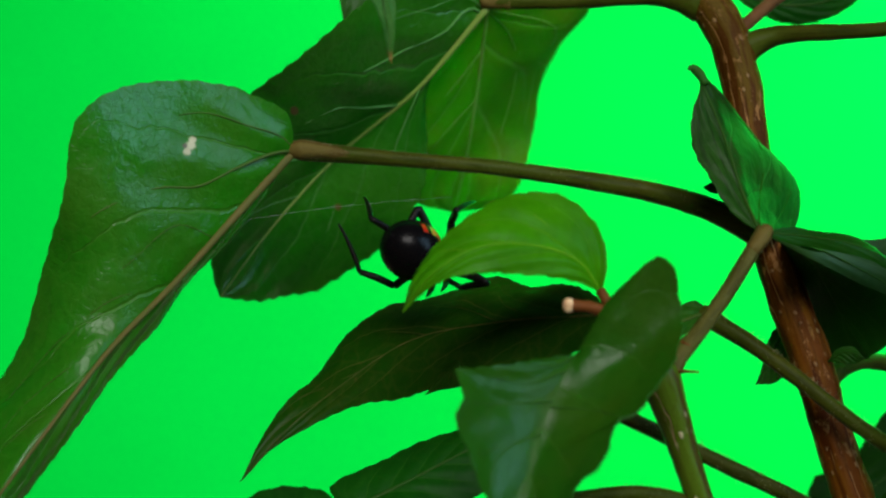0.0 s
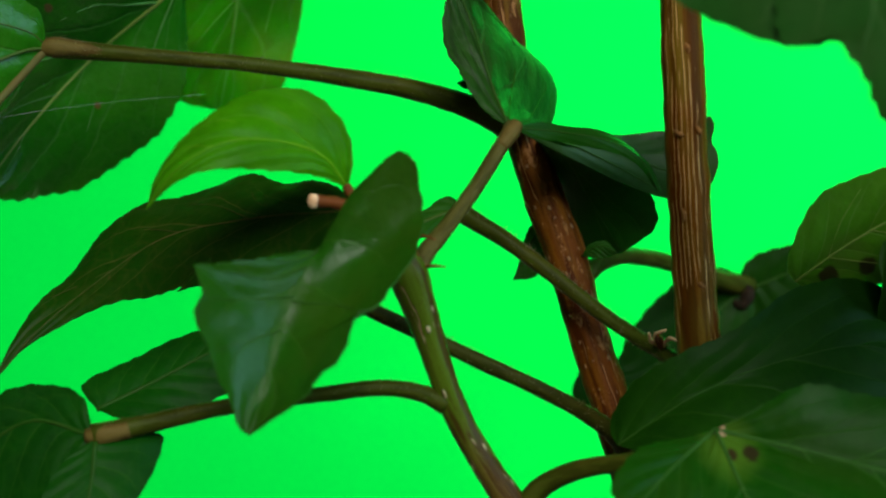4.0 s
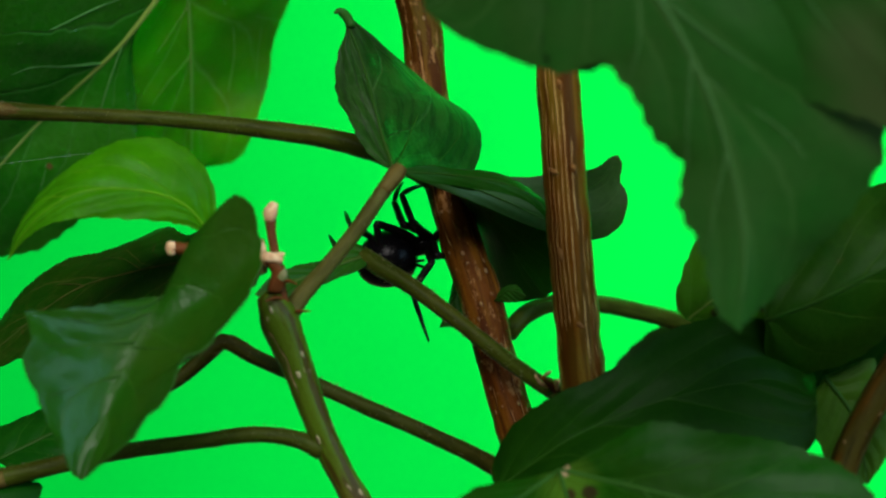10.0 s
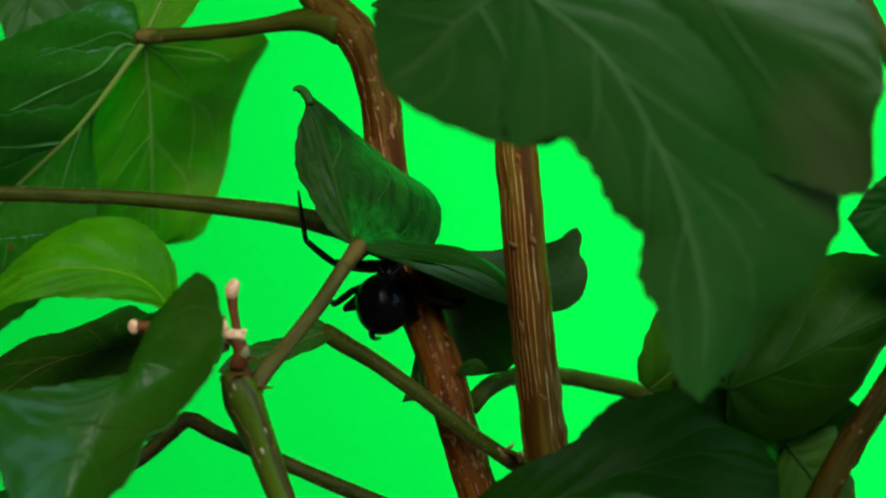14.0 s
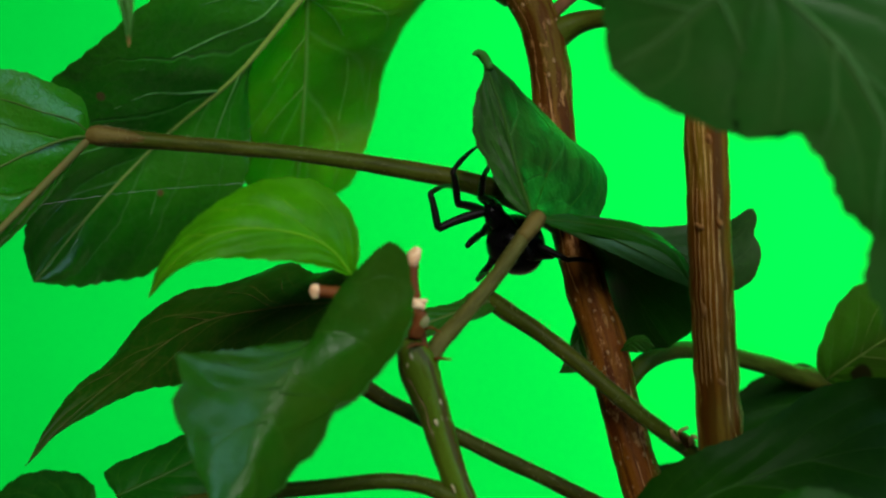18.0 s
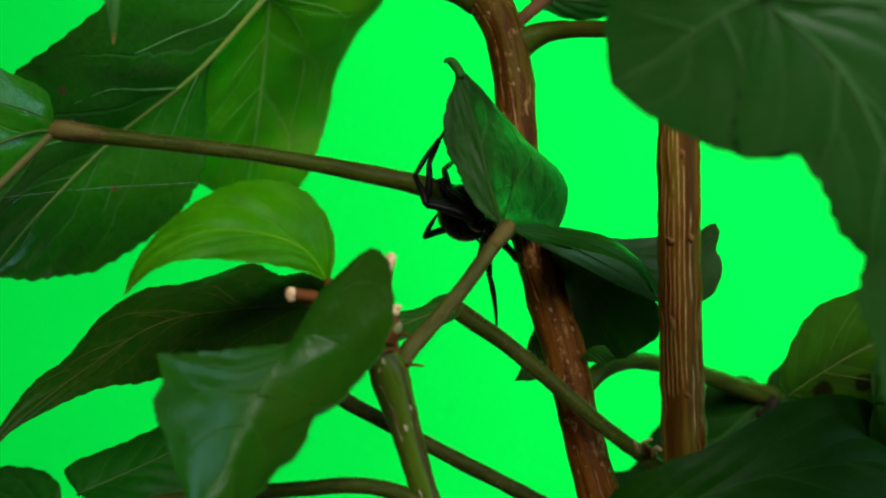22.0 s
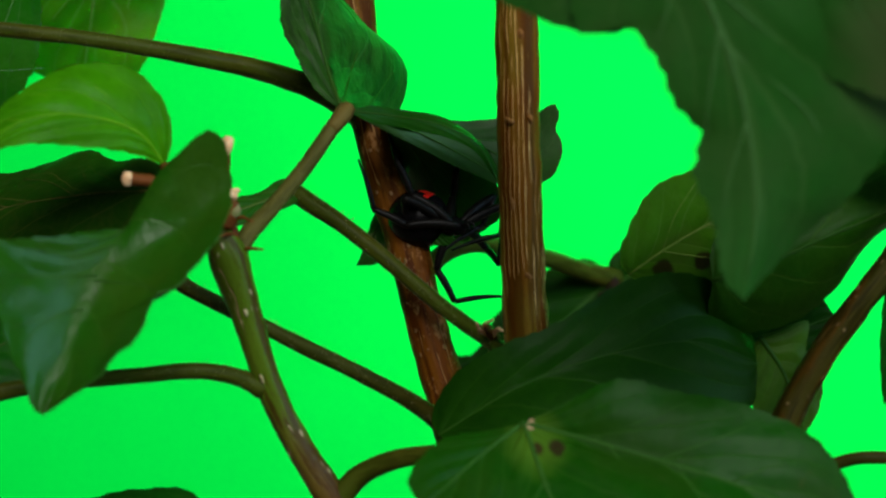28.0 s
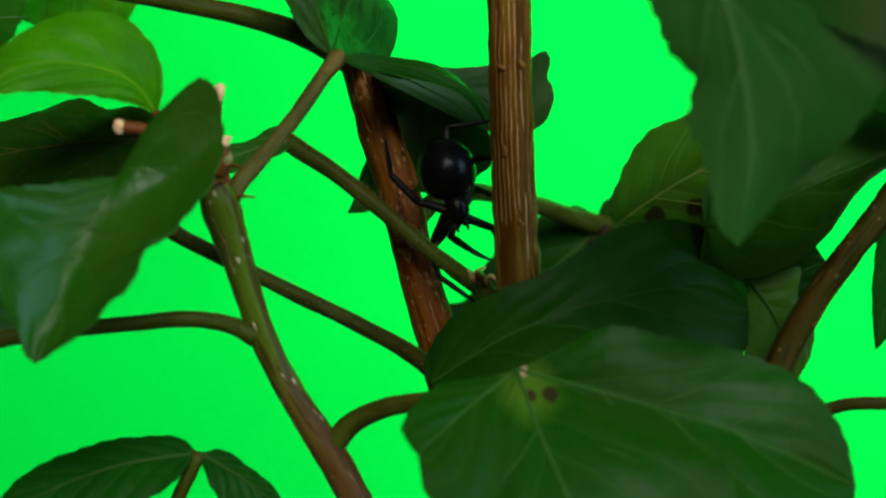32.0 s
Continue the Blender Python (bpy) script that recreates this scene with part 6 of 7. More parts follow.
stance(13, (3.1, 20.0, -7.5), (4.1, 23.7, -1.4), (0, 1, 0.3), (
    ((9.2, 19.1, -6.0), (15.0, 19.6, -8.2), (19.4, 26.9, -6.2)),
    ((-5.6, 23.7, 0.3), (-10.2, 22.8, 4.4), (-11.0, 22.0, 13.1)),
    ((11.1, 25.0, -7.8), (16.2, 21.5, -8.3), (18.1, 28.9, -4.0)),
    ((-4.2, 29.2, -0.1), (0.2, 25.4, 2.0), (7.4, 20.6, 0.2)),
    ((-2.4, 21.1, -4.9), (-5.0, 16.0, -7.2), (-6.7, 24.4, -5.1)),
    ((0.4, 23.8, -9.9), (1.1, 18.4, -12.9), (1.7, 27.2, -13.0)),
    ((9.1, 24.3, -10.3), (6.1, 19.4, -8.1), (2.4, 19.8, -0.1)),
    ((-3.9, 23.6, -7.8), (0.2, 19.1, -7.0), (6.6, 20.1, -0.9))))
stance(14.5, (2.1, 20.0, -9.1), (3.1, 23.7, -3.0), (0, 1, 0.3), (
    ((8.2, 19.1, -7.6), (14.0, 19.6, -9.8), (18.4, 26.9, -7.8)),
    ((-6.6, 23.7, -1.3), (-11.2, 22.8, 2.8), (-12.0, 22.0, 11.5)),
    ((10.1, 25.0, -9.4), (15.2, 21.5, -9.9), (17.1, 28.9, -5.6)),
    ((-5.2, 29.2, -1.7), (-0.8, 25.4, 0.4), (6.4, 20.6, -1.4)),
    ((-3.4, 21.1, -6.5), (-6.0, 16.0, -8.8), (-7.7, 24.4, -6.7)),
    ((-0.6, 23.8, -11.5), (0.1, 18.4, -14.5), (0.7, 27.2, -14.6)),
    ((8.1, 24.3, -11.9), (5.1, 19.4, -9.7), (1.4, 19.8, -1.7)),
    ((-4.9, 23.6, -9.4), (-0.8, 19.1, -8.6), (5.6, 20.1, -2.5))))
stance(16.5, (1.9, 20.0, -8.1), (2.6, 14.8, -3.2), (0, 1, 0.3), (
    ((7.7, 17.4, -9.2), (12.5, 20.3, -11.7), (17.4, 25.6, -6.6)),
    ((-6.7, 13.3, -4.5), (-11.5, 12.5, -0.7), (-8.5, 12.2, 7.5)),
    ((5.3, 23.1, -4.3), (8.7, 18.5, -6.7), (10.3, 26.9, -4.4)),
    ((-2.2, 21.8, 1.0), (-5.9, 17.4, 3.4), (-7.7, 24.7, 8.1)),
    ((-4.2, 14.6, -6.1), (-8.0, 19.3, -7.4), (-10.9, 27.6, -8.1)),
    ((-5.1, 20.8, -1.5), (-1.8, 18.0, -5.9), (4.9, 12.2, -6.2)),
    ((8.8, 22.7, -5.3), (4.8, 19.9, -9.2), (0.1, 13.0, -6.4)),
    ((-4.5, 22.2, -3.9), (-1.2, 19.8, -8.5), (4.4, 13.1, -6.8))))
stance(17, (0.1, 20.0, -8.6), (1.1, 15.2, -3.4), (0, 1, 0.3), (
    ((5.1, 15.0, -10.6), (10.2, 18.3, -11.8), (16.5, 20.9, -6.3)),
    ((-7.8, 13.7, -5.4), (-12.5, 12.9, -1.5), (-9.0, 12.7, 6.6)),
    ((6.5, 22.0, -6.4), (11.4, 18.2, -6.7), (13.2, 26.5, -4.5)),
    ((-4.4, 21.8, 0.6), (-6.9, 16.9, 3.5), (-8.4, 23.9, 8.6)),
    ((-5.9, 16.6, -5.5), (-8.7, 22.1, -6.2), (-9.1, 13.6, -8.2)),
    ((-6.7, 21.1, -1.7), (-3.4, 18.0, -6.0), (3.3, 12.4, -6.4)),
    ((7.0, 23.0, -6.3), (2.9, 19.9, -9.8), (-1.4, 13.1, -6.4)),
    ((-6.1, 22.4, -4.2), (-3.0, 19.7, -8.9), (2.8, 13.3, -7.0))))
stance(17.5, (-1.6, 20.0, -6.1), (-3.0, 15.0, -1.1), (0, 0.35, 1), (
    ((-7.8, 20.4, 0.8), (-7.0, 15.0, 3.6), (-6.9, 22.8, 7.7)),
    ((-11.9, 14.0, -4.3), (-15.6, 13.4, 0.7), (-13.3, 20.2, 5.7)),
    ((-7.4, 20.5, -3.3), (-9.6, 15.8, -6.8), (-9.4, 24.6, -7.3)),
    ((-12.0, 18.4, 1.6), (-13.2, 20.8, 7.2), (-10.9, 26.7, 13.4)),
    ((2.1, 15.6, -8.6), (6.5, 19.9, -9.6), (14.8, 20.5, -6.7)),
    ((2.7, 16.3, -6.2), (6.0, 20.9, -8.8), (9.7, 28.9, -8.7)),
    ((5.2, 21.1, -2.1), (1.4, 19.2, -6.6), (-5.2, 13.7, -4.7)),
    ((-7.8, 23.8, -3.1), (-4.5, 20.5, -7.0), (-1.0, 12.8, -4.4))))
stance(18, (-3.4, 20.0, -3.6), (-6.8, 15.8, 1.1), (0, 0.35, 1), (
    ((-9.7, 22.2, 4.6), (-9.0, 17.0, 8.0), (-7.9, 25.3, 10.7)),
    ((-16.5, 15.4, -0.9), (-17.8, 15.1, 5.1), (-14.9, 23.3, 6.8)),
    ((-9.4, 22.1, -1.5), (-11.6, 16.7, -3.7), (-10.1, 25.3, -2.5)),
    ((-13.6, 22.6, 3.6), (-14.3, 19.9, 9.2), (-10.1, 26.0, 13.9)),
    ((-0.8, 15.8, -5.8), (2.7, 20.8, -5.4), (0.7, 29.3, -3.9)),
    ((-0.3, 17.1, -3.5), (5.3, 17.2, -6.1), (9.6, 24.9, -6.3)),
    ((-7.7, 18.9, -6.7), (-10.2, 23.9, -9.4), (-8.0, 15.4, -8.3)),
    ((-8.4, 25.6, -1.2), (-5.9, 21.3, -4.9), (-5.3, 13.0, -2.0))))
stance(18.5, (-4.8, 20.0, -3.3), (-6.5, 14.8, 1.3), (0, 0.35, 1), (
    ((-10.0, 20.9, 4.6), (-8.9, 16.7, 9.0), (-7.5, 25.1, 11.0)),
    ((-16.2, 14.1, -0.2), (-17.8, 14.1, 5.8), (-15.7, 22.5, 7.0)),
    ((-9.5, 21.6, 0.0), (-12.4, 16.6, -2.3), (-9.8, 25.0, -1.2)),
    ((-14.5, 19.8, 4.4), (-15.5, 16.4, 9.5), (-10.3, 20.1, 15.5)),
    ((-1.6, 15.1, -6.2), (2.6, 19.6, -6.6), (4.5, 26.8, -1.8)),
    ((-0.2, 15.7, -3.0), (5.7, 15.7, -4.7), (10.9, 22.8, -4.8)),
    ((-10.4, 17.7, -5.2), (-13.5, 21.7, -8.8), (-15.7, 29.4, -12.4)),
    ((-11.0, 23.9, -0.3), (-7.7, 20.6, -4.3), (-4.6, 12.7, -2.0))))
stance(19, (-6.2, 21.0, 0.4), (-8.7, 15.7, 4.6), (0, 0.35, 1), (
    ((-8.1, 22.9, 7.7), (-6.2, 17.0, 8.0), (-5.0, 25.7, 7.3)),
    ((-16.7, 20.9, 7.1), (-17.1, 16.9, 11.8), (-10.1, 20.8, 15.6)),
    ((-14.3, 18.6, 1.3), (-12.7, 24.3, -0.6), (-10.4, 15.8, 0.2)),
    ((-12.3, 23.4, 8.7), (-10.4, 18.3, 11.5), (-8.2, 26.7, 12.6)),
    ((-6.2, 15.8, -3.6), (-3.2, 19.2, -7.9), (3.2, 25.2, -7.4)),
    ((-13.9, 24.1, 5.4), (-10.8, 20.4, 1.5), (-6.8, 12.6, 1.7)),
    ((-8.7, 16.3, -4.0), (-6.8, 21.4, -7.0), (-3.9, 28.6, -3.0)),
    ((-12.1, 25.3, 3.4), (-8.9, 22.0, -0.7), (-6.7, 13.7, 1.1))))
stance(20, (-9.3, 21.0, 7.4), (-8.6, 13.9, 8.4), (0, 0.35, 1), (
    ((-12.5, 19.4, 10.3), (-14.2, 25.1, 12.1), (-9.9, 17.8, 14.4)),
    ((-16.0, 18.4, 8.2), (-14.6, 18.0, 14.2), (-10.5, 24.5, 18.5)),
    ((-13.4, 19.2, 6.7), (-18.8, 22.1, 5.9), (-27.6, 21.7, 4.8)),
    ((-16.9, 17.8, 6.8), (-17.4, 21.4, 11.9), (-10.3, 25.4, 15.1)),
    ((-7.1, 14.5, 0.1), (-7.5, 19.3, -3.9), (-1.4, 22.1, 1.7)),
    ((-9.3, 14.3, 0.2), (-7.0, 18.8, -3.4), (-4.1, 26.9, -5.4)),
    ((-10.1, 15.3, 0.4), (-12.3, 18.2, -4.5), (-12.1, 20.7, -13.0)),
    ((-6.5, 15.0, 0.8), (-2.5, 19.7, 1.9), (-2.2, 28.3, 3.7))))
stance(21, (-10.7, 21.0, 8.4), (-8.0, 14.3, 8.2), (0, 0.35, 1), (
    ((-14.5, 15.4, 10.0), (-13.0, 20.3, 13.5), (-10.0, 28.2, 15.9)),
    ((-16.8, 15.5, 8.3), (-15.1, 15.1, 14.2), (-10.4, 20.9, 18.9)),
    ((-12.6, 18.5, 3.9), (-17.7, 18.5, 0.5), (-25.7, 21.1, -2.1)),
    ((-15.7, 17.8, 5.8), (-16.4, 21.4, 10.9), (-14.0, 29.5, 13.3)),
    ((-10.2, 15.2, 0.5), (-8.0, 20.1, -2.6), (-1.4, 23.4, 2.2)),
    ((-6.7, 14.3, 0.6), (-5.3, 18.7, -3.6), (-3.7, 27.2, -4.8)),
    ((-8.6, 15.9, 0.0), (-10.3, 15.9, -6.0), (-10.5, 20.0, -13.7)),
    ((-4.9, 14.9, 1.6), (-2.8, 20.7, 2.5), (-2.2, 29.4, 3.8))))
stance(22, (-6.2, 21.0, 3.4), (-3.9, 14.5, 1.5), (0.3, -0.2, 1), (
    ((-8.7, 19.3, 0.4), (-13.0, 23.4, -1.0), (-11.0, 15.6, 2.6)),
    ((-12.8, 12.5, 4.2), (-14.9, 15.6, 9.1), (-10.4, 17.2, 16.5)),
    ((-9.2, 14.2, 6.7), (-10.0, 19.1, 10.4), (-8.0, 27.4, 12.5)),
    ((-12.6, 15.1, 5.0), (-12.6, 14.8, 11.2), (-10.3, 20.9, 17.1)),
    ((-2.9, 22.9, -2.1), (-3.4, 16.9, -3.8), (-4.0, 25.6, -5.0)),
    ((1.2, 17.7, -2.6), (2.9, 23.3, -4.5), (3.9, 14.7, -6.1)),
    ((-2.3, 23.1, -2.6), (-1.7, 19.1, -7.3), (-0.2, 18.9, -16.0)),
    ((-10.8, 17.1, 8.5), (-9.2, 20.4, 3.5), (-3.3, 17.0, -2.1))))
stance(23, (-5.3, 21.0, -0.1), (-2.0, 14.7, -1.0), (0.3, -0.2, 1), (
    ((-8.0, 13.9, 2.7), (-10.5, 13.7, 8.4), (-7.9, 21.5, 11.5)),
    ((-10.4, 12.7, 2.7), (-14.1, 12.4, 7.6), (-10.4, 12.0, 15.5)),
    ((-6.5, 21.0, -1.8), (-10.0, 19.8, -6.8), (-12.2, 24.9, -13.6)),
    ((-10.5, 13.4, 3.4), (-11.5, 13.1, 9.5), (-10.1, 19.3, 15.5)),
    ((-1.4, 20.4, -7.8), (-0.8, 14.6, -5.8), (0.8, 23.0, -3.6)),
    ((0.8, 20.6, -4.7), (1.8, 15.0, -7.2), (4.1, 23.4, -8.7)),
    ((0.1, 20.4, -8.0), (1.4, 15.9, -12.1), (5.1, 20.8, -18.5)),
    ((-9.9, 17.1, 5.1), (-8.2, 20.0, -0.2), (-1.5, 16.8, -4.9))))
stance(24, (-5.2, 21.0, -1.5), (-0.1, 16.8, -4.4), (0.3, -0.2, 1), (
    ((10.3, 17.5, -3.3), (7.0, 15.2, -8.0), (-1.8, 15.2, -8.3)),
    ((-6.9, 14.8, 0.3), (-10.5, 14.6, 5.3), (-10.0, 14.1, 14.1)),
    ((-2.9, 23.3, -9.1), (-3.2, 17.2, -10.2), (-1.3, 25.4, -7.5)),
    ((-8.1, 15.3, -0.4), (-8.7, 19.7, 4.1), (-4.7, 26.5, 7.9)),
    ((3.3, 25.9, -5.8), (5.2, 20.1, -4.7), (6.8, 28.4, -2.5)),
    ((-3.8, 15.9, -12.0), (-6.8, 19.0, -16.5), (-7.3, 27.8, -17.4)),
    ((1.2, 25.4, -8.5), (1.7, 19.6, -10.5), (5.7, 27.0, -13.1)),
    ((-7.4, 14.4, 2.3), (-7.5, 19.0, -1.8), (-0.8, 20.1, -7.4))))
stance(24.5, (-4.1, 21.0, -2.7), (1.1, 16.6, -5.2), (0, 0.35, 1), (
    ((11.4, 18.2, -5.3), (7.9, 14.7, -9.1), (-0.8, 14.0, -8.4)),
    ((-6.1, 14.7, -0.9), (-10.0, 14.5, 3.9), (-9.6, 14.0, 12.7)),
    ((9.8, 21.3, -3.7), (5.8, 18.1, -7.2), (-2.0, 14.2, -8.1)),
    ((-7.0, 15.2, -1.4), (-8.5, 19.0, 3.2), (-4.6, 25.9, 7.1)),
    ((4.0, 25.9, -7.1), (5.8, 20.1, -6.0), (7.6, 28.4, -3.8)),
    ((-3.7, 13.0, 2.7), (-4.3, 16.3, -2.6), (0.7, 18.6, -9.4)),
    ((2.0, 25.6, -9.2), (2.9, 19.8, -11.3), (6.9, 26.8, -14.8)),
    ((-5.3, 15.4, 2.7), (-6.3, 18.9, -2.4), (-0.2, 18.9, -8.7))))
stance(26.5, (1.0, 22.0, -5.7), (6.8, 26.2, -4.7), (0, 0.35, 1), (
    ((7.1, 36.1, -1.6), (11.1, 33.0, -5.1), (10.0, 24.6, -7.5)),
    ((0.6, 25.9, -0.3), (-3.0, 22.6, 3.5), (-5.7, 29.3, 8.7)),
    ((3.4, 35.0, -1.6), (7.0, 31.5, -5.2), (9.5, 23.5, -7.7)),
    ((11.9, 22.2, 2.9), (11.6, 24.6, -2.8), (6.6, 27.9, -9.2)),
    ((6.6, 19.2, -7.9), (3.2, 23.5, -10.8), (2.4, 32.2, -10.0)),
    ((6.4, 18.5, 1.6), (5.2, 20.4, -4.2), (6.5, 27.6, -9.1)),
    ((10.8, 20.6, -7.3), (14.5, 21.8, -12.1), (22.9, 21.1, -14.6)),
    ((4.0, 17.7, 0.3), (2.5, 19.3, -5.5), (5.7, 26.6, -9.0))))
stance(27, (5.2, 22.0, -9.5), (11.9, 19.5, -10.1), (0, 0.35, 1), (
    ((20.9, 24.6, -8.7), (19.7, 19.6, -12.2), (11.7, 16.0, -13.1)),
    ((4.2, 18.1, -9.3), (-0.9, 18.0, -5.7), (-3.4, 17.6, 2.7)),
    ((18.0, 27.1, -7.9), (16.3, 22.3, -11.5), (10.5, 15.8, -13.0)),
    ((5.0, 18.3, -4.5), (2.1, 23.3, -2.3), (2.0, 31.9, -0.5)),
    ((16.0, 26.8, -14.9), (17.4, 22.1, -18.7), (26.1, 21.5, -18.1)),
    ((15.9, 24.9, -12.8), (20.8, 21.3, -11.9), (25.3, 28.6, -10.4)),
    ((11.4, 20.9, -18.6), (15.6, 20.6, -23.2), (24.4, 19.9, -23.1)),
    ((4.6, 16.9, -3.4), (3.8, 19.3, -9.1), (10.8, 20.8, -14.2))))
stance(27.5, (10.0, 22.0, -12.6), (16.7, 20.1, -14.3), (0, -0.1, 1), (
    ((25.7, 24.2, -10.8), (24.6, 21.2, -16.1), (16.6, 18.2, -18.4)),
    ((9.2, 18.6, -12.7), (4.0, 18.6, -9.3), (-0.5, 18.3, -1.8)),
    ((22.8, 26.1, -9.1), (21.1, 23.3, -14.3), (15.3, 18.0, -18.5)),
    ((8.9, 18.9, -11.0), (5.0, 22.7, -8.1), (3.3, 27.7, -1.0)),
    ((18.9, 14.2, -18.0), (20.3, 17.4, -23.1), (25.4, 16.7, -30.3)),
    ((17.7, 26.7, -10.9), (18.4, 20.9, -8.9), (19.7, 29.4, -7.2)),
    ((12.9, 21.5, -21.5), (16.8, 21.1, -26.3), (25.3, 20.5, -24.1)),
    ((9.5, 14.8, -9.3), (8.6, 19.4, -13.5), (15.6, 23.0, -17.4))))
stance(28, (13.7, 22.0, -17.2), (19.7, 18.2, -18.3), (0, -0.1, 1), (
    ((29.2, 19.8, -14.4), (27.6, 17.0, -19.7), (19.2, 16.2, -22.4)),
    ((11.5, 16.6, -18.3), (5.9, 16.7, -15.7), (3.2, 16.6, -7.3)),
    ((26.9, 22.5, -13.0), (24.7, 20.0, -18.2), (18.0, 16.4, -22.5)),
    ((12.4, 17.0, -13.2), (9.7, 17.0, -7.6), (8.3, 23.9, -2.3)),
    ((25.8, 24.1, -22.2), (27.5, 18.6, -24.6), (28.3, 18.6, -15.8)),
    ((19.7, 24.4, -13.5), (20.1, 20.3, -8.8), (20.7, 28.8, -6.6)),
    ((17.0, 19.6, -25.9), (20.1, 19.1, -31.2), (28.8, 18.4, -30.1)),
    ((11.0, 15.4, -13.7), (11.6, 19.8, -18.0), (19.6, 21.1, -21.6))))
stance(28.5, (15.5, 17.0, -21.7), (22.0, 14.0, -22.8), (0, -0.1, 1), (
    ((31.2, 16.9, -18.8), (30.0, 13.9, -24.1), (21.8, 12.0, -26.9)),
    ((25.2, 4.5, -20.0), (27.2, 8.1, -24.7), (23.7, 16.0, -26.5)),
    ((28.5, 19.3, -17.4), (26.7, 16.5, -22.6), (20.6, 12.0, -27.0)),
    ((16.8, 12.8, -15.7), (18.4, 12.6, -9.7), (25.4, 16.7, -6.2)),
    ((25.6, 21.4, -27.2), (28.8, 16.1, -27.5), (32.5, 23.0, -23.6)),
    ((22.8, 19.8, -17.5), (23.9, 14.8, -13.9), (26.9, 22.0, -9.7)),
    ((18.7, 15.4, -30.2), (21.0, 14.9, -36.0), (25.4, 21.8, -39.1)),
    ((13.7, 10.1, -18.2), (13.8, 14.6, -22.5), (21.5, 16.9, -26.1))))
stance(29, (16.2, 14.0, -23.9), (22.3, 10.4, -25.5), (0, -0.1, 1), (
    ((31.9, 12.1, -22.1), (30.1, 9.5, -27.4), (21.6, 8.6, -29.6)),
    ((24.6, 0.5, -23.2), (26.7, 4.0, -27.9), (24.0, 12.3, -29.3)),
    ((22.0, 17.0, -31.3), (26.3, 12.5, -31.6), (28.4, 20.9, -30.3)),
    ((17.4, 9.2, -18.1), (19.9, 9.0, -12.4), (27.9, 11.4, -9.5)),
    ((26.0, 16.1, -31.5), (27.6, 10.1, -30.9), (31.9, 17.0, -27.3)),
    ((22.9, 16.6, -20.8), (25.0, 11.7, -17.7), (28.0, 18.8, -13.4)),
    ((18.0, 11.8, -32.3), (18.3, 13.4, -38.3), (21.0, 20.5, -42.8)),
    ((25.5, 16.9, -24.6), (26.5, 11.0, -23.0), (28.7, 19.5, -22.1))))
stance(29.5, (17.0, 11.0, -17.6), (22.0, 9.3, -22.5), (0, 0.5, 1), (
    ((19.9, 6.8, -30.9), (22.1, 9.5, -36.0), (27.6, 15.3, -32.2)),
    ((30.6, 3.5, -21.3), (27.2, 4.6, -26.5), (19.9, 9.5, -26.6)),
    ((26.4, 17.9, -25.0), (23.7, 12.6, -26.5), (19.7, 5.2, -23.7)),
    ((20.5, 8.3, -13.8), (22.8, 8.9, -8.0), (27.4, 16.3, -6.3)),
    ((25.7, 4.2, -26.8), (29.0, 9.0, -29.0), (32.2, 16.7, -26.1)),
    ((23.9, 5.5, -13.6), (19.4, 6.9, -17.7), (18.8, 10.0, -25.9)),
    ((15.5, 8.7, -28.1), (16.3, 13.2, -32.2), (20.7, 19.1, -37.1)),
    ((21.5, 6.7, -12.7), (16.7, 8.2, -16.3), (18.2, 10.0, -24.8))))
stance(30, (20.2, 9.0, -16.1), (23.2, 8.7, -22.6), (0, 1, 0.3), (
    ((16.2, 9.2, -30.1), (19.3, 8.7, -35.4), (26.7, 8.4, -30.6)),
    ((16.4, 9.2, -22.3), (11.6, 9.4, -18.4), (10.9, 12.9, -10.4)),
    ((20.1, 8.9, -31.9), (20.0, 3.6, -35.0), (22.3, 10.2, -40.4)),
    ((21.3, 9.0, -14.6), (21.6, 4.1, -10.8), (27.7, 10.2, -9.2)),
    ((25.6, 3.2, -27.8), (28.6, 8.4, -29.6), (32.1, 16.1, -27.3)),
    ((24.6, 5.3, -14.0), (27.1, 10.9, -15.0), (29.5, 19.3, -14.5)),
    ((14.9, 6.0, -26.5), (14.1, 10.5, -30.8), (19.9, 14.4, -36.1)),
    ((23.9, 0.4, -19.9), (26.3, 6.1, -20.0), (29.9, 14.1, -19.1))))
stance(31, (20.1, 9.0, -16.7), (23.1, 8.6, -23.3), (0, 1, 0.3), (
    ((17.7, 9.1, -32.1), (20.4, 7.4, -37.4), (26.1, 7.2, -30.7)),
    ((16.3, 9.2, -23.2), (11.7, 9.4, -19.0), (11.0, 13.0, -11.0)),
    ((19.9, 4.2, -30.9), (20.2, 8.3, -35.6), (25.4, 12.8, -41.1)),
    ((21.1, 9.0, -15.3), (21.7, 4.7, -10.9), (28.3, 10.3, -9.2)),
    ((26.7, 2.9, -26.9), (29.9, 8.0, -28.2), (32.1, 16.5, -27.5)),
    ((24.7, 4.5, -15.1), (27.1, 10.2, -15.6), (29.7, 18.6, -14.8)),
    ((16.5, 2.4, -24.0), (14.8, 7.5, -27.1), (14.5, 16.0, -29.4)),
    ((24.0, 0.5, -20.2), (26.9, 5.9, -20.4), (30.0, 14.1, -20.1))))
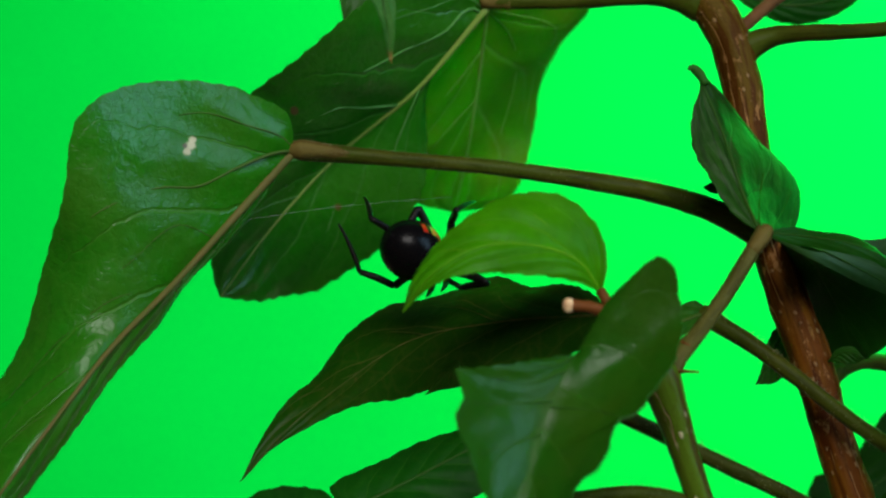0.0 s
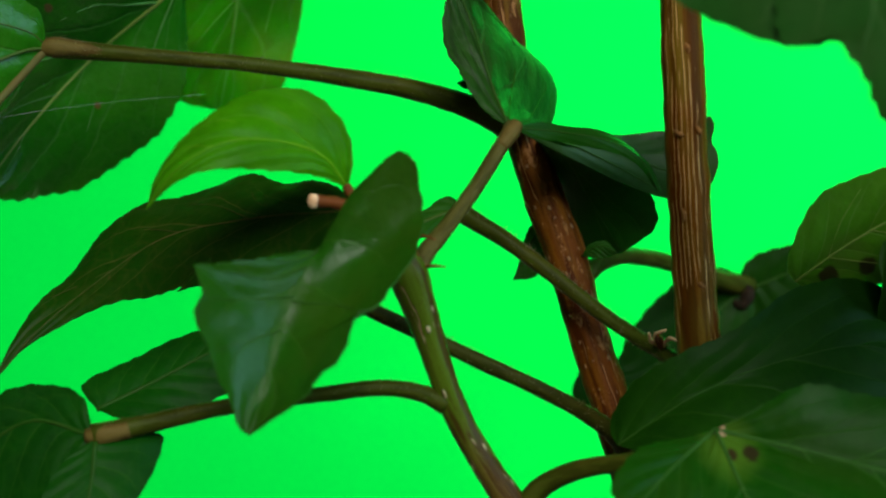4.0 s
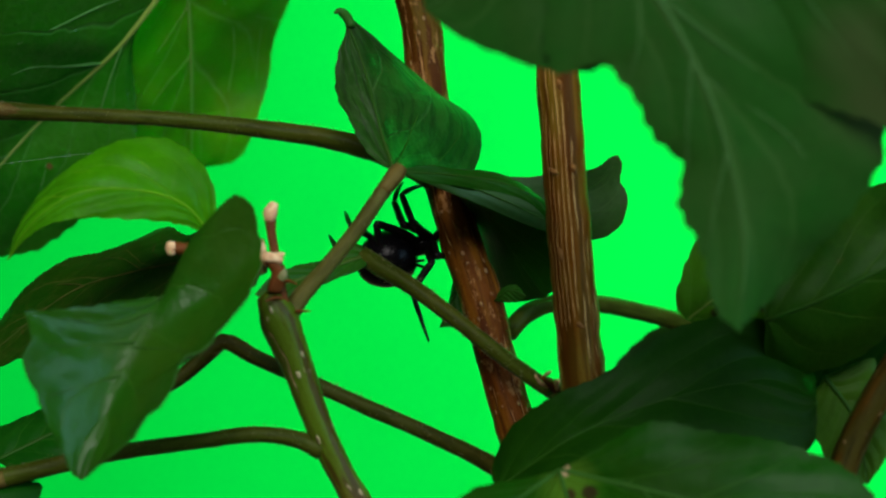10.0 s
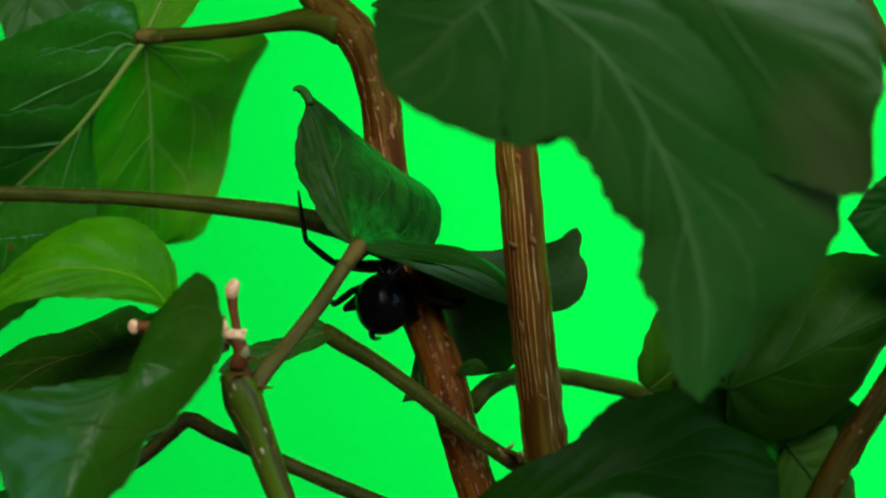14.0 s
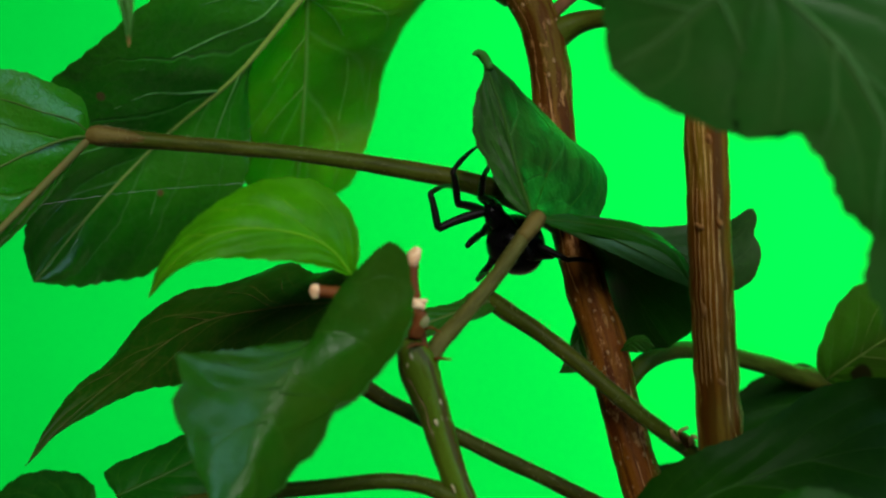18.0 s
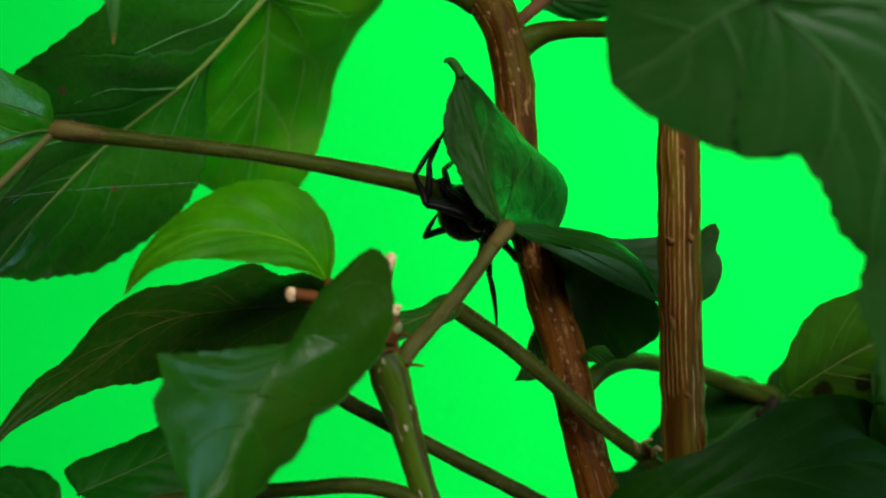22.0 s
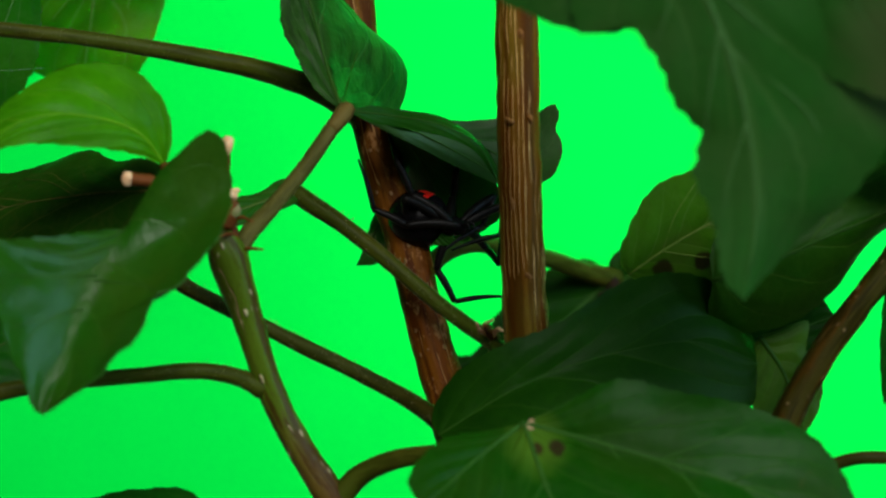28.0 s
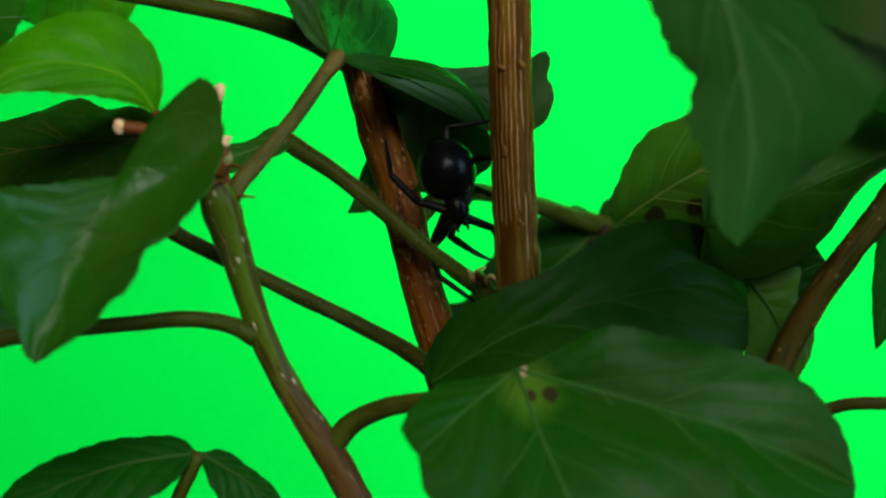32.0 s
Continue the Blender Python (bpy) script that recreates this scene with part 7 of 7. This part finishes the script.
stance(32, (19.2, 9.0, -17.5), (21.1, 7.0, -24.2), (0, 1, 0.3), (
    ((17.5, 13.8, -30.5), (18.7, 8.6, -33.5), (24.9, 12.4, -38.5)),
    ((14.4, 7.3, -22.9), (10.0, 7.5, -18.6), (9.1, 13.7, -12.4)),
    ((20.6, 15.0, -28.9), (23.3, 9.7, -30.7), (27.7, 17.0, -32.9)),
    ((19.0, 7.3, -16.5), (19.1, 8.9, -10.5), (27.8, 8.1, -9.1)),
    ((27.3, 10.7, -27.2), (29.0, 5.7, -30.5), (32.9, 12.1, -35.0)),
    ((24.1, 10.2, -15.7), (26.1, 4.3, -15.4), (29.0, 12.6, -14.9)),
    ((17.0, 12.1, -30.7), (18.2, 8.1, -35.2), (25.4, 7.2, -40.2)),
    ((24.6, 15.5, -20.8), (26.6, 9.7, -21.6), (29.9, 17.9, -21.2))))


def body_axes(belly, head, under):
    ahead = (head - belly) / np.linalg.norm(head - belly)
    up = under - ahead * (under @ ahead)
    up /= np.linalg.norm(up)
    return np.stack([ahead, np.cross(up, ahead), up], 1)


def motions():
    """Keys the spider and its legs; feet glide from hold to hold while the legs keep their lengths."""
    times = [t for t, _ in STANCES]
    moments = sorted(set(times) | {round(0.25 * k, 2) for k in range(129)})
    body_rows, leg_rows = [], [[[] for _ in range(3)] for _ in range(8)]
    for t in moments:
        k = min(max(i for i, s in enumerate(times) if s <= t), len(times) - 2)
        u = (t - times[k]) / (times[k + 1] - times[k])
        u = u * u * (3 - 2 * u)
        place = STANCES[k][1] * (1 - u) + STANCES[k + 1][1] * u
        axes = body_axes(place[0], place[1], place[2])
        origin = place[0]
        m = Matrix([[*axes[r], 0] for r in range(3)] + [[0, 0, 0, 1]])
        m.translation = (Vector(origin) + LIFT) * MM
        body_rows.append((t, m))
        for n in range(8):
            side = 1 if n % 2 == 0 else -1
            start = np.array((7.2 + (1.3, 0.5, -0.3, -1.0)[n // 2], 1.3 * side, 0.4))
            for s in range(3):
                goal = axes.T @ (place[3 + 3 * n + s] - origin)
                way = goal - start
                way /= max(np.linalg.norm(way), 1e-6)
                turn = Vector(way).to_track_quat("X", "Z").to_matrix().to_4x4()
                leg_rows[n][s].append((t, Matrix.Translation(Vector(start) * MM) @ turn))
                start = start + way * SEGMENTS[s]
    walk(spider, body_rows)
    for n in range(8):
        for s in range(3):
            walk(LEGS[n][s], leg_rows[n][s])


motions()
